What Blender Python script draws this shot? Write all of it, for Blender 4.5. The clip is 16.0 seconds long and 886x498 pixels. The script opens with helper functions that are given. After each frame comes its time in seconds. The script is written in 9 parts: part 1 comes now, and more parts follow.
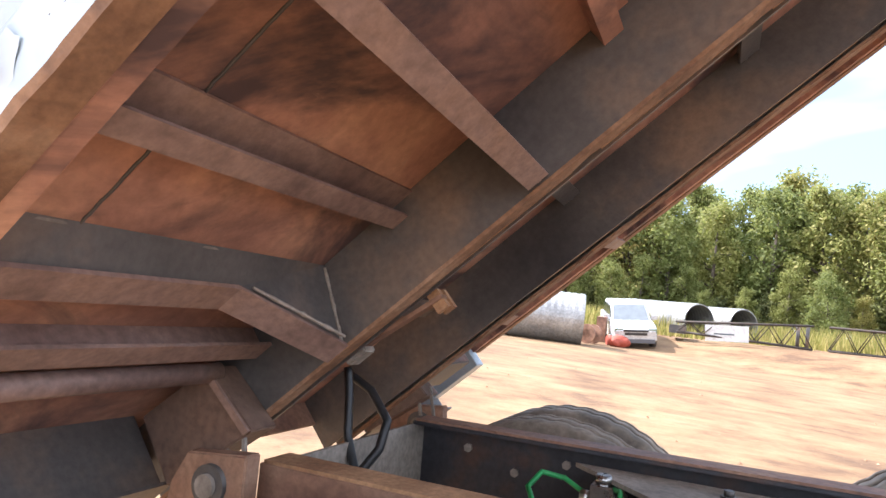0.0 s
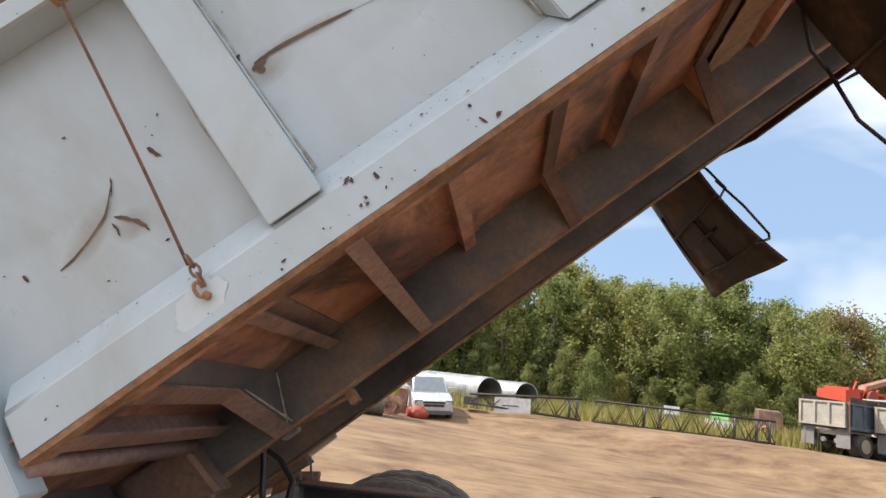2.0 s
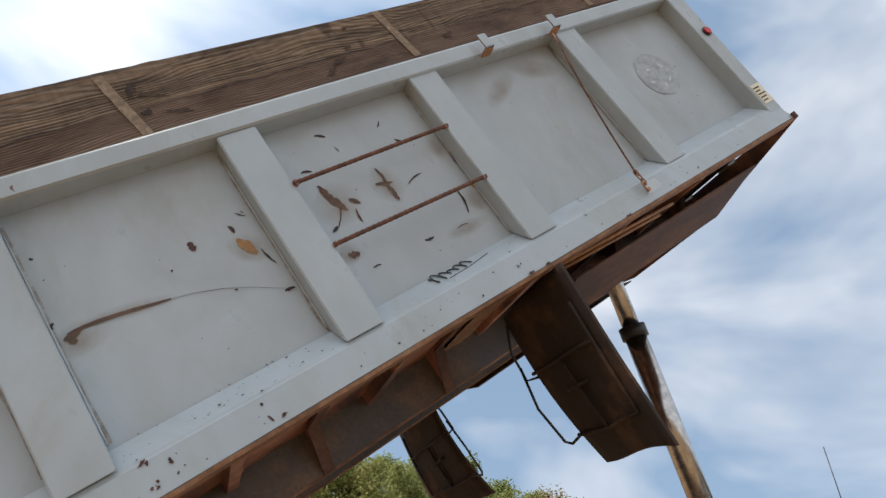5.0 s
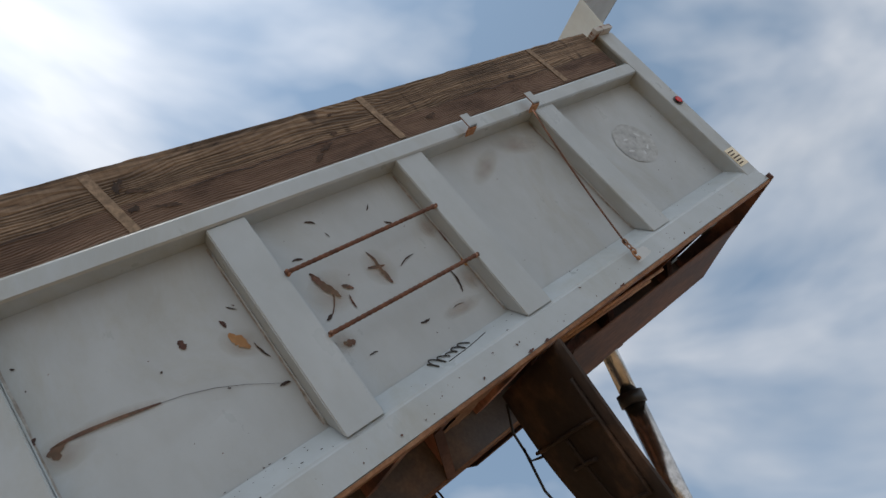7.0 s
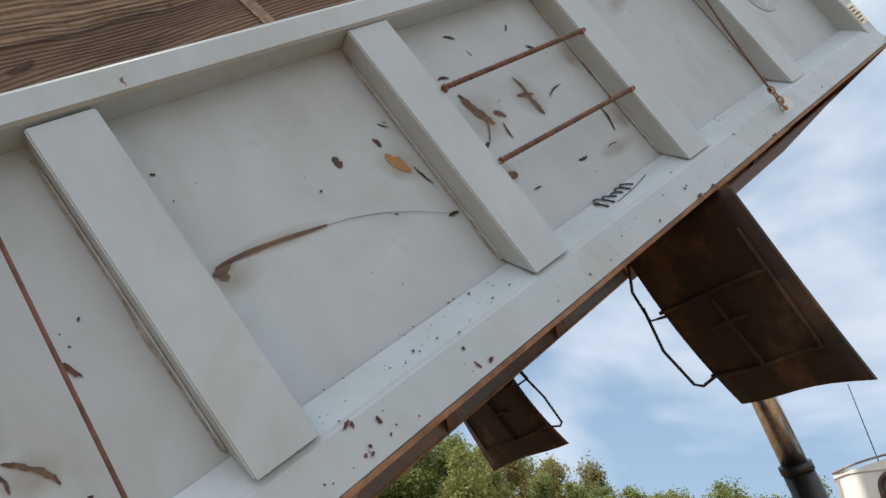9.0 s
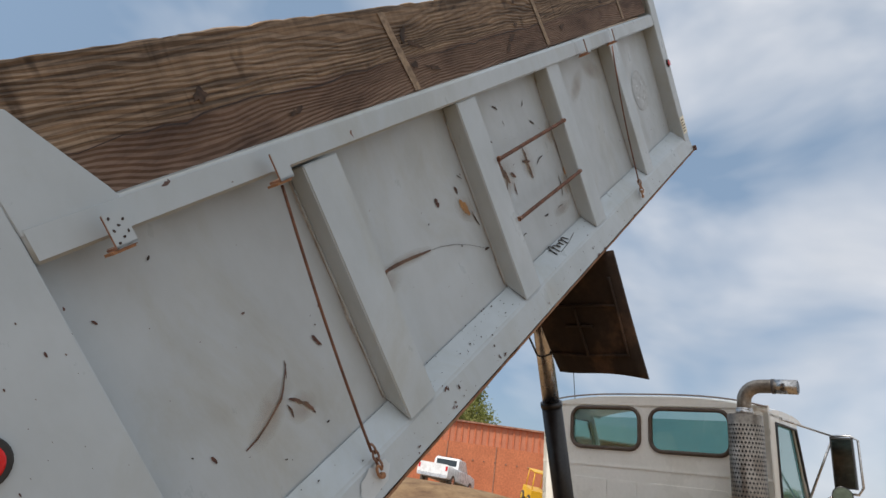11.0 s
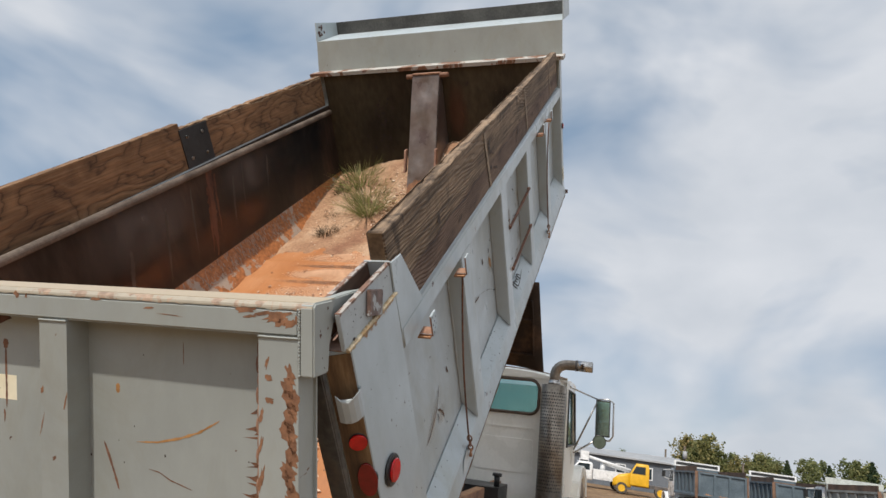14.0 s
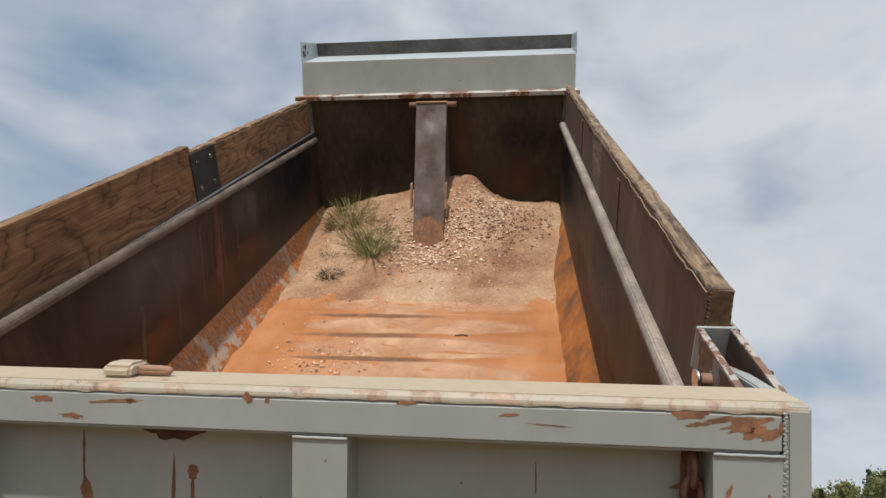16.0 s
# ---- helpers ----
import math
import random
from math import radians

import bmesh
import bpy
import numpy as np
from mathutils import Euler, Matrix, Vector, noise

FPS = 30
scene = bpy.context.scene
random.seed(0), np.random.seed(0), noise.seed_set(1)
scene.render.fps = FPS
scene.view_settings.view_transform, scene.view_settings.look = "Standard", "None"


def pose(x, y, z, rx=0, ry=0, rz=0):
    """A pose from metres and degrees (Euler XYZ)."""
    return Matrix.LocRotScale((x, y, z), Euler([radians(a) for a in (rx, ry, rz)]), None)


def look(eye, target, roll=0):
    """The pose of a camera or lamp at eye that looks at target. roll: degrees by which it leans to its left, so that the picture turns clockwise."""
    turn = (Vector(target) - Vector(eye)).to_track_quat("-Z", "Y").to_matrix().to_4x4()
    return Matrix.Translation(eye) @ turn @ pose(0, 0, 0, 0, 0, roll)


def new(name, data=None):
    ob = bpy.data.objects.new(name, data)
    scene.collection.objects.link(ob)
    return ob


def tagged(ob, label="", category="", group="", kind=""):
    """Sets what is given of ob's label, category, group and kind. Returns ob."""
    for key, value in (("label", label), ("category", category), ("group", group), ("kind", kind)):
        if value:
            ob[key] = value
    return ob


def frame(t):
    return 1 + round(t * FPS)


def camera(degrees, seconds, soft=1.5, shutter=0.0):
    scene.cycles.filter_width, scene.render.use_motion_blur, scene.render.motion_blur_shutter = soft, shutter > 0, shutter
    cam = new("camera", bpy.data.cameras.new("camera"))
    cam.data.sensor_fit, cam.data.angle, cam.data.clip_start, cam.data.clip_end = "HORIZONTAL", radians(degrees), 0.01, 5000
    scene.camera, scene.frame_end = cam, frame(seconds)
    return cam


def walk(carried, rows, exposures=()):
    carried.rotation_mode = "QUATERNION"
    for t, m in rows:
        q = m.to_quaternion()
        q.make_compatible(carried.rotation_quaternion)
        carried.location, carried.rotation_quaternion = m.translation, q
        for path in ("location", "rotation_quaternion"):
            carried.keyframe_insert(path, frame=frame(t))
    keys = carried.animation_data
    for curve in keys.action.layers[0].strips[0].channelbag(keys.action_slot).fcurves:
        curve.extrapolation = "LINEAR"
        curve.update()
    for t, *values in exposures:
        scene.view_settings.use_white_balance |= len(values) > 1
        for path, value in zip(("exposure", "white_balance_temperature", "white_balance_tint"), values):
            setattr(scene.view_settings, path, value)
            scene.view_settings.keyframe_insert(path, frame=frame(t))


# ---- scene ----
cam = camera(72.22, 16.0)
PATH = [
    (0, (1.321, -0.285, 1.461), (0.474, 1.521, 1.593), 7.14),
    (0.5, (1.290, -0.478, 1.461), (0.627, 1.395, 1.690), 6.94),
    (1, (1.317, -0.686, 1.477), (0.756, 1.211, 1.775), 7.19),
    (1.5, (1.338, -0.906, 1.487), (0.913, 1.015, 1.846), 7.74),
    (2, (1.269, -1.128, 1.514), (1.004, 0.806, 1.949), 8.52),
    (2.5, (1.230, -1.347, 1.510), (1.111, 0.579, 2.034), 9.00),
    (3, (1.193, -1.500, 1.551), (1.222, 0.400, 2.175), 9.22),
    (3.5, (1.131, -1.559, 1.595), (1.299, 0.300, 2.315), 9.24),
    (4, (1.117, -1.601, 1.641), (1.397, 0.210, 2.443), 9.15),
    (4.5, (1.118, -1.615, 1.660), (1.486, 0.125, 2.574), 8.60),
    (5, (1.134, -1.639, 1.683), (1.544, 0.031, 2.705), 8.18),
    (5.2, (1.129, -1.646, 1.700), (1.559, -0.008, 2.764), 7.94),
    (7.3, (1.075, -1.628, 1.744), (1.477, -0.078, 2.942), 3.81),
    (7.5, (1.076, -1.589, 1.731), (1.457, -0.011, 2.900), 3.46),
    (8, (0.972, -1.408, 1.714), (1.381, 0.219, 2.802), 2.48),
    (8.5, (0.855, -1.251, 1.714), (1.330, 0.421, 2.703), 2.93),
    (9, (0.610, -1.114, 1.674), (1.232, 0.545, 2.601), 3.83),
    (9.2, (0.490, -1.093, 1.664), (1.194, 0.547, 2.566), 4.35),
    (11.3, (-0.822, -1.239, 1.662), (0.637, -0.039, 2.318), 8.31),
    (11.5, (-0.933, -1.202, 1.662), (0.563, -0.051, 2.322), 8.27),
    (12, (-1.212, -1.123, 1.661), (0.359, -0.079, 2.327), 8.57),
    (12.5, (-1.480, -1.085, 1.655), (0.154, -0.146, 2.324), 8.71),
    (13, (-1.695, -0.937, 1.671), (-0.000, -0.103, 2.327), 8.77),
    (13.5, (-1.882, -0.769, 1.667), (-0.127, -0.042, 2.292), 8.57),
    (14, (-2.065, -0.609, 1.668), (-0.257, 0.006, 2.262), 8.12),
    (14.5, (-2.142, -0.321, 1.670), (-0.296, 0.183, 2.251), 7.29),
    (15, (-2.091, -0.040, 1.671), (-0.228, 0.367, 2.275), 6.20),
    (15.5, (-1.981, 0.242, 1.695), (-0.120, 0.559, 2.356), 5.01),
    (16, (-1.876, 0.538, 1.758), (-0.034, 0.784, 2.498), 3.99),
]
walk(cam, [(t, look(eye, target, roll)) for t, eye, target, roll in PATH],
     exposures=[(0, 1.45, 6050, 16), (0.5, 1.20, 6100, 17), (1.0, 0.90, 6200, 15), (1.6, 0.56, 6350, 14), (2.5, 0.28, 6400, 13), (3.5, 0.12, 6400, 12), (5.2, -0.15, 6400, 12), (7.3, -0.50, 6400, 11), (8.5, -0.05, 6400, 10), (9.2, 0.05, 6400, 10), (11.3, -0.36, 6500, 12), (12.5, -0.38, 6520, 11), (14, -0.41, 6500, 11), (16, -0.5, 6500, 10)])

# ---- world and light ----
SUN = Vector((-0.69, 0.08, 0.72)).normalized()
world = bpy.data.worlds.new("sky")
scene.world = world
world.use_nodes = True
wn, wl = world.node_tree.nodes, world.node_tree.links
wn.clear()
w_out, w_bg, w_sky = wn.new("ShaderNodeOutputWorld"), wn.new("ShaderNodeBackground"), wn.new("ShaderNodeTexSky")
w_sky.sky_type, w_sky.sun_disc = "NISHITA", False
w_sky.sun_elevation = math.asin(SUN.z)
w_sky.sun_rotation = math.atan2(SUN.x, SUN.y)
w_sky.air_density, w_sky.dust_density, w_sky.ozone_density = 1.0, 0.4, 1.2
w_co, w_map = wn.new("ShaderNodeTexCoord"), wn.new("ShaderNodeMapping")
w_map.inputs["Scale"].default_value = (1.0, 1.5, 2.6)
w_map.inputs["Location"].default_value = (2.3, 0.4, 0.2)
w_n1 = wn.new("ShaderNodeTexNoise")
w_n1.inputs["Scale"].default_value, w_n1.inputs["Detail"].default_value = 1.7, 4.5
w_n1.inputs["Roughness"].default_value, w_n1.inputs["Distortion"].default_value = 0.5, 0.35
w_r = wn.new("ShaderNodeValToRGB")
w_r.color_ramp.elements[0].position, w_r.color_ramp.elements[1].position = 0.32, 0.56
w_r.color_ramp.elements[0].color, w_r.color_ramp.elements[1].color = (0.04, 0.04, 0.04, 1), (0.95, 0.95, 0.95, 1)
w_mix = wn.new("ShaderNodeMix")
w_mix.data_type = "RGBA"
w_n2 = wn.new("ShaderNodeTexNoise")
w_n2.inputs["Scale"].default_value, w_n2.inputs["Detail"].default_value = 2.3, 5.0
w_r2 = wn.new("ShaderNodeValToRGB")
w_r2.color_ramp.elements[0].position, w_r2.color_ramp.elements[1].position = 0.32, 0.66
w_r2.color_ramp.elements[0].color, w_r2.color_ramp.elements[1].color = (6.5, 7.0, 7.6, 1), (8.5, 8.8, 9.2, 1)
wl.new(w_map.outputs["Vector"], w_n2.inputs["Vector"])
wl.new(w_n2.outputs["Fac"], w_r2.inputs["Fac"])
wl.new(w_r2.outputs["Color"], w_mix.inputs["B"])
w_bg.inputs["Strength"].default_value = 0.112
wl.new(w_co.outputs["Generated"], w_map.inputs["Vector"])
wl.new(w_map.outputs["Vector"], w_n1.inputs["Vector"])
w_side, w_lean = wn.new("ShaderNodeSeparateXYZ"), wn.new("ShaderNodeMath")
w_lean.operation, w_lean.inputs[1].default_value = "MULTIPLY_ADD", -0.26
wl.new(w_co.outputs["Generated"], w_side.inputs[0])
w_add = wn.new("ShaderNodeMath")
w_add.operation, w_add.inputs[1].default_value = "ADD", 0.055
wl.new(w_n1.outputs["Fac"], w_add.inputs[0])
wl.new(w_side.outputs["Y"], w_lean.inputs[0])
wl.new(w_add.outputs[0], w_lean.inputs[2])
wl.new(w_lean.outputs[0], w_r.inputs["Fac"])
wl.new(w_r.outputs["Color"], w_mix.inputs["Factor"])
w_thin = wn.new("ShaderNodeMix")
w_thin.data_type = "RGBA"
w_thin.inputs["Factor"].default_value = 0.72
w_thin.inputs["B"].default_value = (2.9, 4.3, 6.0, 1)
wl.new(w_sky.outputs["Color"], w_thin.inputs["A"])
wl.new(w_thin.outputs["Result"], w_mix.inputs["A"])
# the thin cloud glows towards the sun
w_dot, w_pos, w_pow, w_gain = [wn.new("ShaderNodeVectorMath")] + [wn.new("ShaderNodeMath") for _ in range(3)]
w_dot.operation, w_dot.inputs[1].default_value = "DOT_PRODUCT", SUN
w_pos.operation, w_pos.inputs[1].default_value = "MAXIMUM", 0.0
w_pow.operation, w_pow.inputs[1].default_value = "POWER", 3.0
w_gain.operation, w_gain.inputs[1].default_value, w_gain.inputs[2].default_value = "MULTIPLY_ADD", 1.15, 1.04
w_glow = wn.new("ShaderNodeVectorMath")
w_glow.operation = "SCALE"
wl.new(w_co.outputs["Generated"], w_dot.inputs[0])
wl.new(w_dot.outputs["Value"], w_pos.inputs[0])
wl.new(w_pos.outputs[0], w_pow.inputs[0])
wl.new(w_pow.outputs[0], w_gain.inputs[0])
wl.new(w_mix.outputs["Result"], w_glow.inputs[0])
wl.new(w_gain.outputs[0], w_glow.inputs["Scale"])
wl.new(w_glow.outputs["Vector"], w_bg.inputs["Color"])
wl.new(w_bg.outputs["Background"], w_out.inputs["Surface"])

sun = new("sun", bpy.data.lights.new("sun", "SUN"))
sun.data.energy, sun.data.angle, sun.data.color = 5.0, radians(1.2), (1.0, 0.93, 0.83)
sun.matrix_world = look(SUN * 50, (0, 0, 0))


# ---- materials ----
def nodes_of(name, rough=0.7, metal=0.0):
    m = bpy.data.materials.new(name)
    m.use_nodes = True
    nt = m.node_tree
    b = nt.nodes["Principled BSDF"]
    b.inputs["Roughness"].default_value, b.inputs["Metallic"].default_value = rough, metal
    return m, nt, b


def noise_node(nt, scale, detail=4.0, rough=0.55, stretch=(1, 1, 1), distort=0.0, space="Object"):
    co, mp, n = nt.nodes.new("ShaderNodeTexCoord"), nt.nodes.new("ShaderNodeMapping"), nt.nodes.new("ShaderNodeTexNoise")
    mp.inputs["Scale"].default_value = stretch
    n.inputs["Scale"].default_value, n.inputs["Detail"].default_value = scale, detail
    n.inputs["Roughness"].default_value, n.inputs["Distortion"].default_value = rough, distort
    nt.links.new(co.outputs[space], mp.inputs["Vector"])
    nt.links.new(mp.outputs["Vector"], n.inputs["Vector"])
    return n


def ramp(nt, fac, stops):
    r = nt.nodes.new("ShaderNodeValToRGB")
    e = r.color_ramp.elements
    while len(e) < len(stops):
        e.new(0.5)
    for el, (p, c) in zip(e, stops):
        el.position = p
        el.color = (*c, 1) if len(c) == 3 else c
    nt.links.new(fac, r.inputs["Fac"])
    return r.outputs["Color"]


def blend(nt, fac, a, b, mode="MIX"):
    mx = nt.nodes.new("ShaderNodeMix")
    mx.data_type, mx.blend_type = "RGBA", mode
    for key, v in (("Factor", fac), ("A", a), ("B", b)):
        if isinstance(v, (int, float)):
            mx.inputs[key].default_value = v
        elif isinstance(v, tuple):
            mx.inputs[key].default_value = (*v, 1)
        else:
            nt.links.new(v, mx.inputs[key])
    return mx.outputs["Result"]


def bump(nt, b, height, strength=0.3, distance=0.01):
    bp = nt.nodes.new("ShaderNodeBump")
    bp.inputs["Strength"].default_value, bp.inputs["Distance"].default_value = strength, distance
    nt.links.new(height, bp.inputs["Height"])
    nt.links.new(bp.outputs["Normal"], b.inputs["Normal"])


def mottled(name, c1, c2, scale=6.0, rough=0.7, metal=0.0, fine=60.0, bumpy=0.2, c3=None, stretch=(1, 1, 1), grit=1.0):
    """Two-scale mottled surface."""
    m, nt, b = nodes_of(name, rough, metal)
    big, small = noise_node(nt, scale, 5, 0.6, stretch), noise_node(nt, fine, 3, 0.6, stretch)
    stops = [(0.35, c1), (0.65, c2)] if c3 is None else [(0.3, c1), (0.5, c2), (0.68, c3)]
    col = ramp(nt, big.outputs["Fac"], stops)
    grain = ramp(nt, small.outputs["Fac"], [(0.3, (1 - 0.28 * grit,) * 3), (0.7, (1 + 0.15 * grit,) * 3)])
    nt.links.new(blend(nt, 1.0, col, grain, "MULTIPLY"), b.inputs["Base Color"])
    rr = ramp(nt, big.outputs["Fac"], [(0.3, (max(rough - 0.12, 0.03),) * 3), (0.7, (min(rough + 0.1, 1),) * 3)])
    nt.links.new(rr, b.inputs["Roughness"])
    if bumpy:
        bump(nt, b, small.outputs["Fac"], bumpy, 0.004)
    return m


def sooty(name, c1, c2, c3):
    """Rusted plate with black soot clouds, pale scuffs and a little sheen."""
    m, nt, b = nodes_of(name, 0.6)
    big, small, soot = noise_node(nt, 2.2, 6, 0.65, (1, 1, 1), 0.6), noise_node(nt, 38, 4, 0.65), noise_node(nt, 2.3, 6, 0.62, (1.2, 0.8, 1), 1.0)
    col = ramp(nt, big.outputs["Fac"], [(0.34, c1), (0.5, c2), (0.68, c3)])
    col = blend(nt, 0.8, col, ramp(nt, small.outputs["Fac"], [(0.3, (0.78, 0.78, 0.78)), (0.7, (1.15, 1.15, 1.15))]), "MULTIPLY")
    col = blend(nt, ramp(nt, soot.outputs["Fac"], [(0.46, (0, 0, 0)), (0.60, (0.88, 0.88, 0.88))]), col, (0.058, 0.042, 0.046))
    scuff = noise_node(nt, 13, 5, 0.75, (1, 0.35, 1), 1.5)
    col = blend(nt, ramp(nt, scuff.outputs["Fac"], [(0.64, (0, 0, 0)), (0.70, (0.45, 0.45, 0.45))]), col, (0.46, 0.31, 0.22))
    nt.links.new(col, b.inputs["Base Color"])
    nt.links.new(ramp(nt, soot.outputs["Fac"], [(0.4, (0.72,) * 3), (0.7, (0.45,) * 3)]), b.inputs["Roughness"])
    bump(nt, b, small.outputs["Fac"], 0.25, 0.003)
    return m


def worn_paint(name, paint, shade, rust=0.74, rough=0.42):
    """Grey truck paint with soft dirt, small dark chips and rare rust spots."""
    m, nt, b = nodes_of(name, rough)
    big, dirt = noise_node(nt, 1.6, 4, 0.6), noise_node(nt, 9.0, 6, 0.65, (1, 1, 0.5))
    col = ramp(nt, big.outputs["Fac"], [(0.3, shade), (0.7, paint)])
    col = blend(nt, 0.35, col, ramp(nt, dirt.outputs["Fac"], [(0.35, (0.84, 0.83, 0.81)), (0.6, (1, 1, 1))]), "MULTIPLY")
    grime = noise_node(nt, 2.6, 6, 0.7, (1, 1, 0.55), 0.8)
    col = blend(nt, 0.7, col, ramp(nt, grime.outputs["Fac"], [(0.50, (1, 1, 1)), (0.60, (0.95, 0.925, 0.88)), (0.72, (0.85, 0.785, 0.69))]), "MULTIPLY")
    spots = noise_node(nt, 16.0, 3, 0.5, (1, 1, 1), 0.6)
    mask = ramp(nt, spots.outputs["Fac"], [(rust, (0, 0, 0)), (rust + 0.015, (1, 1, 1))])
    tint = ramp(nt, dirt.outputs["Fac"], [(0.4, (0.07, 0.03, 0.02)), (0.6, (0.16, 0.07, 0.035))])
    col = blend(nt, mask, col, tint)
    nt.links.new(col, b.inputs["Base Color"])
    rr = ramp(nt, dirt.outputs["Fac"], [(0.3, (rough + 0.2,) * 3), (0.7, (rough - 0.06,) * 3)])
    nt.links.new(rr, b.inputs["Roughness"])
    wav = noise_node(nt, 3.0, 2, 0.4)
    bump(nt, b, wav.outputs["Fac"], 0.12, 0.02)
    return m


def rusty_paint(name, paint, rustc, edge=0.5, scale=5.0):
    """Paint peeled away to rust in ragged patches."""
    m, nt, b = nodes_of(name, 0.55)
    patch, grain = noise_node(nt, scale, 7, 0.68, (1, 1, 0.6), 0.5), noise_node(nt, 40, 4, 0.6)
    mask = ramp(nt, patch.outputs["Fac"], [(edge, (0, 0, 0)), (edge + 0.02, (1, 1, 1))])
    rc = ramp(nt, grain.outputs["Fac"], [(0.3, tuple(v * 0.55 for v in rustc)), (0.7, tuple(min(v * 1.4, 1) for v in rustc))])
    pc = ramp(nt, grain.outputs["Fac"], [(0.3, tuple(v * 0.88 for v in paint)), (0.7, paint)])
    nt.links.new(blend(nt, mask, pc, rc), b.inputs["Base Color"])
    bump(nt, b, mask, -0.3, 0.002)
    return m


def timber(name, light, dark, ring=95.0, swirl=30.0, seed=0.0, saw=1.0, stretch=(0.30, 1.0, 0.9), split=0.0):
    """Weathered sawn board: ridged grain along x with knots, saw marks and dark stains across."""
    m, nt, b = nodes_of(name, 0.9)
    co, mp = nt.nodes.new("ShaderNodeTexCoord"), nt.nodes.new("ShaderNodeMapping")
    mp.inputs["Location"].default_value = (seed, seed * 0.7, seed * 0.3)
    mp.inputs["Scale"].default_value = stretch
    nt.links.new(co.outputs["Object"], mp.inputs["Vector"])
    rings = nt.nodes.new("ShaderNodeTexNoise")
    rings.inputs["Scale"].default_value, rings.inputs["Detail"].default_value = 2.4, 4.0
    rings.inputs["Roughness"].default_value = 0.45
    nt.links.new(mp.outputs["Vector"], rings.inputs["Vector"])
    part_z = nt.nodes.new("ShaderNodeSeparateXYZ")
    nt.links.new(co.outputs["Object"], part_z.inputs[0])
    up, many, fold = nt.nodes.new("ShaderNodeMath"), nt.nodes.new("ShaderNodeMath"), nt.nodes.new("ShaderNodeMath")
    up.operation, up.inputs[1].default_value = "MULTIPLY", ring
    many.operation, many.inputs[1].default_value = "MULTIPLY_ADD", swirl
    fold.operation, fold.inputs[1].default_value = "PINGPONG", 1.0
    nt.links.new(part_z.outputs["Z"], up.inputs[0])
    nt.links.new(rings.outputs["Fac"], many.inputs[0])
    nt.links.new(up.outputs[0], many.inputs[2])
    nt.links.new(many.outputs[0], fold.inputs[0])
    fib, blot_n = noise_node(nt, 44, 4, 0.7, (0.055, 1, 1.7), 0.4), noise_node(nt, 2.2, 4, 0.6, (1, 1, 1.6))
    cut = noise_node(nt, 9, 4, 0.7, (6.0, 1, 0.35), 0.3)
    stain = noise_node(nt, 5, 3, 0.5, (2.4, 1, 0.7), 0.6)
    col = ramp(nt, fold.outputs[0], [(0.0, tuple(v * (0.85 - 0.15 * saw) for v in dark)), (0.14 + 0.1 * saw, tuple(0.4 * a + 0.6 * c for a, c in zip(dark, light))), (0.6, light)])
    col = blend(nt, 0.22 + 0.38 * saw, col, ramp(nt, fib.outputs["Fac"], [(0.42, tuple(v * 0.25 for v in dark)), (0.5, tuple((a + c) / 2 for a, c in zip(dark, light))), (0.59, tuple(v * 1.3 for v in light))]))
    col = blend(nt, 0.30 * saw, col, ramp(nt, cut.outputs["Fac"], [(0.36, (0.5, 0.48, 0.46)), (0.55, (1.06, 1.06, 1.06))]), "MULTIPLY")
    col = blend(nt, 0.6, col, ramp(nt, blot_n.outputs["Fac"], [(0.34, (0.42, 0.40, 0.39)), (0.62, (1.15, 1.15, 1.15))]), "MULTIPLY")
    col = blend(nt, 0.8 * saw, col, ramp(nt, stain.outputs["Fac"], [(0.31, (0.25, 0.23, 0.22)), (0.40, (1, 1, 1))]), "MULTIPLY")
    if split:
        # below a ragged crack the board is planed smooth and redder
        near, sharp = nt.nodes.new("ShaderNodeMath"), nt.nodes.new("ShaderNodeMath")
        near.operation, near.inputs[1].default_value = "MULTIPLY_ADD", 0.05
        wander = noise_node(nt, 3.0, 4, 0.6, (1, 1, 0.1))
        nt.links.new(wander.outputs["Fac"], near.inputs[0])
        nt.links.new(part_z.outputs["Z"], near.inputs[2])
        sharp.operation, sharp.inputs[1].default_value, sharp.inputs[2].default_value = "MULTIPLY_ADD", 60.0, -60.0 * (split + 0.025)
        sharp.use_clamp = True
        nt.links.new(near.outputs[0], sharp.inputs[0])
        mott, fine = noise_node(nt, 4.0, 5, 0.65, (0.6, 1, 1.4), 0.5), noise_node(nt, 60, 4, 0.7, (0.12, 1, 1.5))
        flat = ramp(nt, mott.outputs["Fac"], [(0.32, (0.075, 0.045, 0.032)), (0.48, (0.155, 0.098, 0.068)), (0.66, (0.21, 0.14, 0.098))])
        flat = blend(nt, 0.5, flat, ramp(nt, fine.outputs["Fac"], [(0.38, (0.6, 0.58, 0.56)), (0.6, (1.15, 1.15, 1.15))]), "MULTIPLY")
        col = blend(nt, sharp.outputs[0], flat, col)
    nt.links.new(col, b.inputs["Base Color"])
    hsum = nt.nodes.new("ShaderNodeMath")
    hsum.operation = "ADD"
    nt.links.new(fold.outputs[0], hsum.inputs[0])
    nt.links.new(fib.outputs["Fac"], hsum.inputs[1])
    bump(nt, b, hsum.outputs[0], 0.4 + 0.3 * saw, 0.008)
    return m


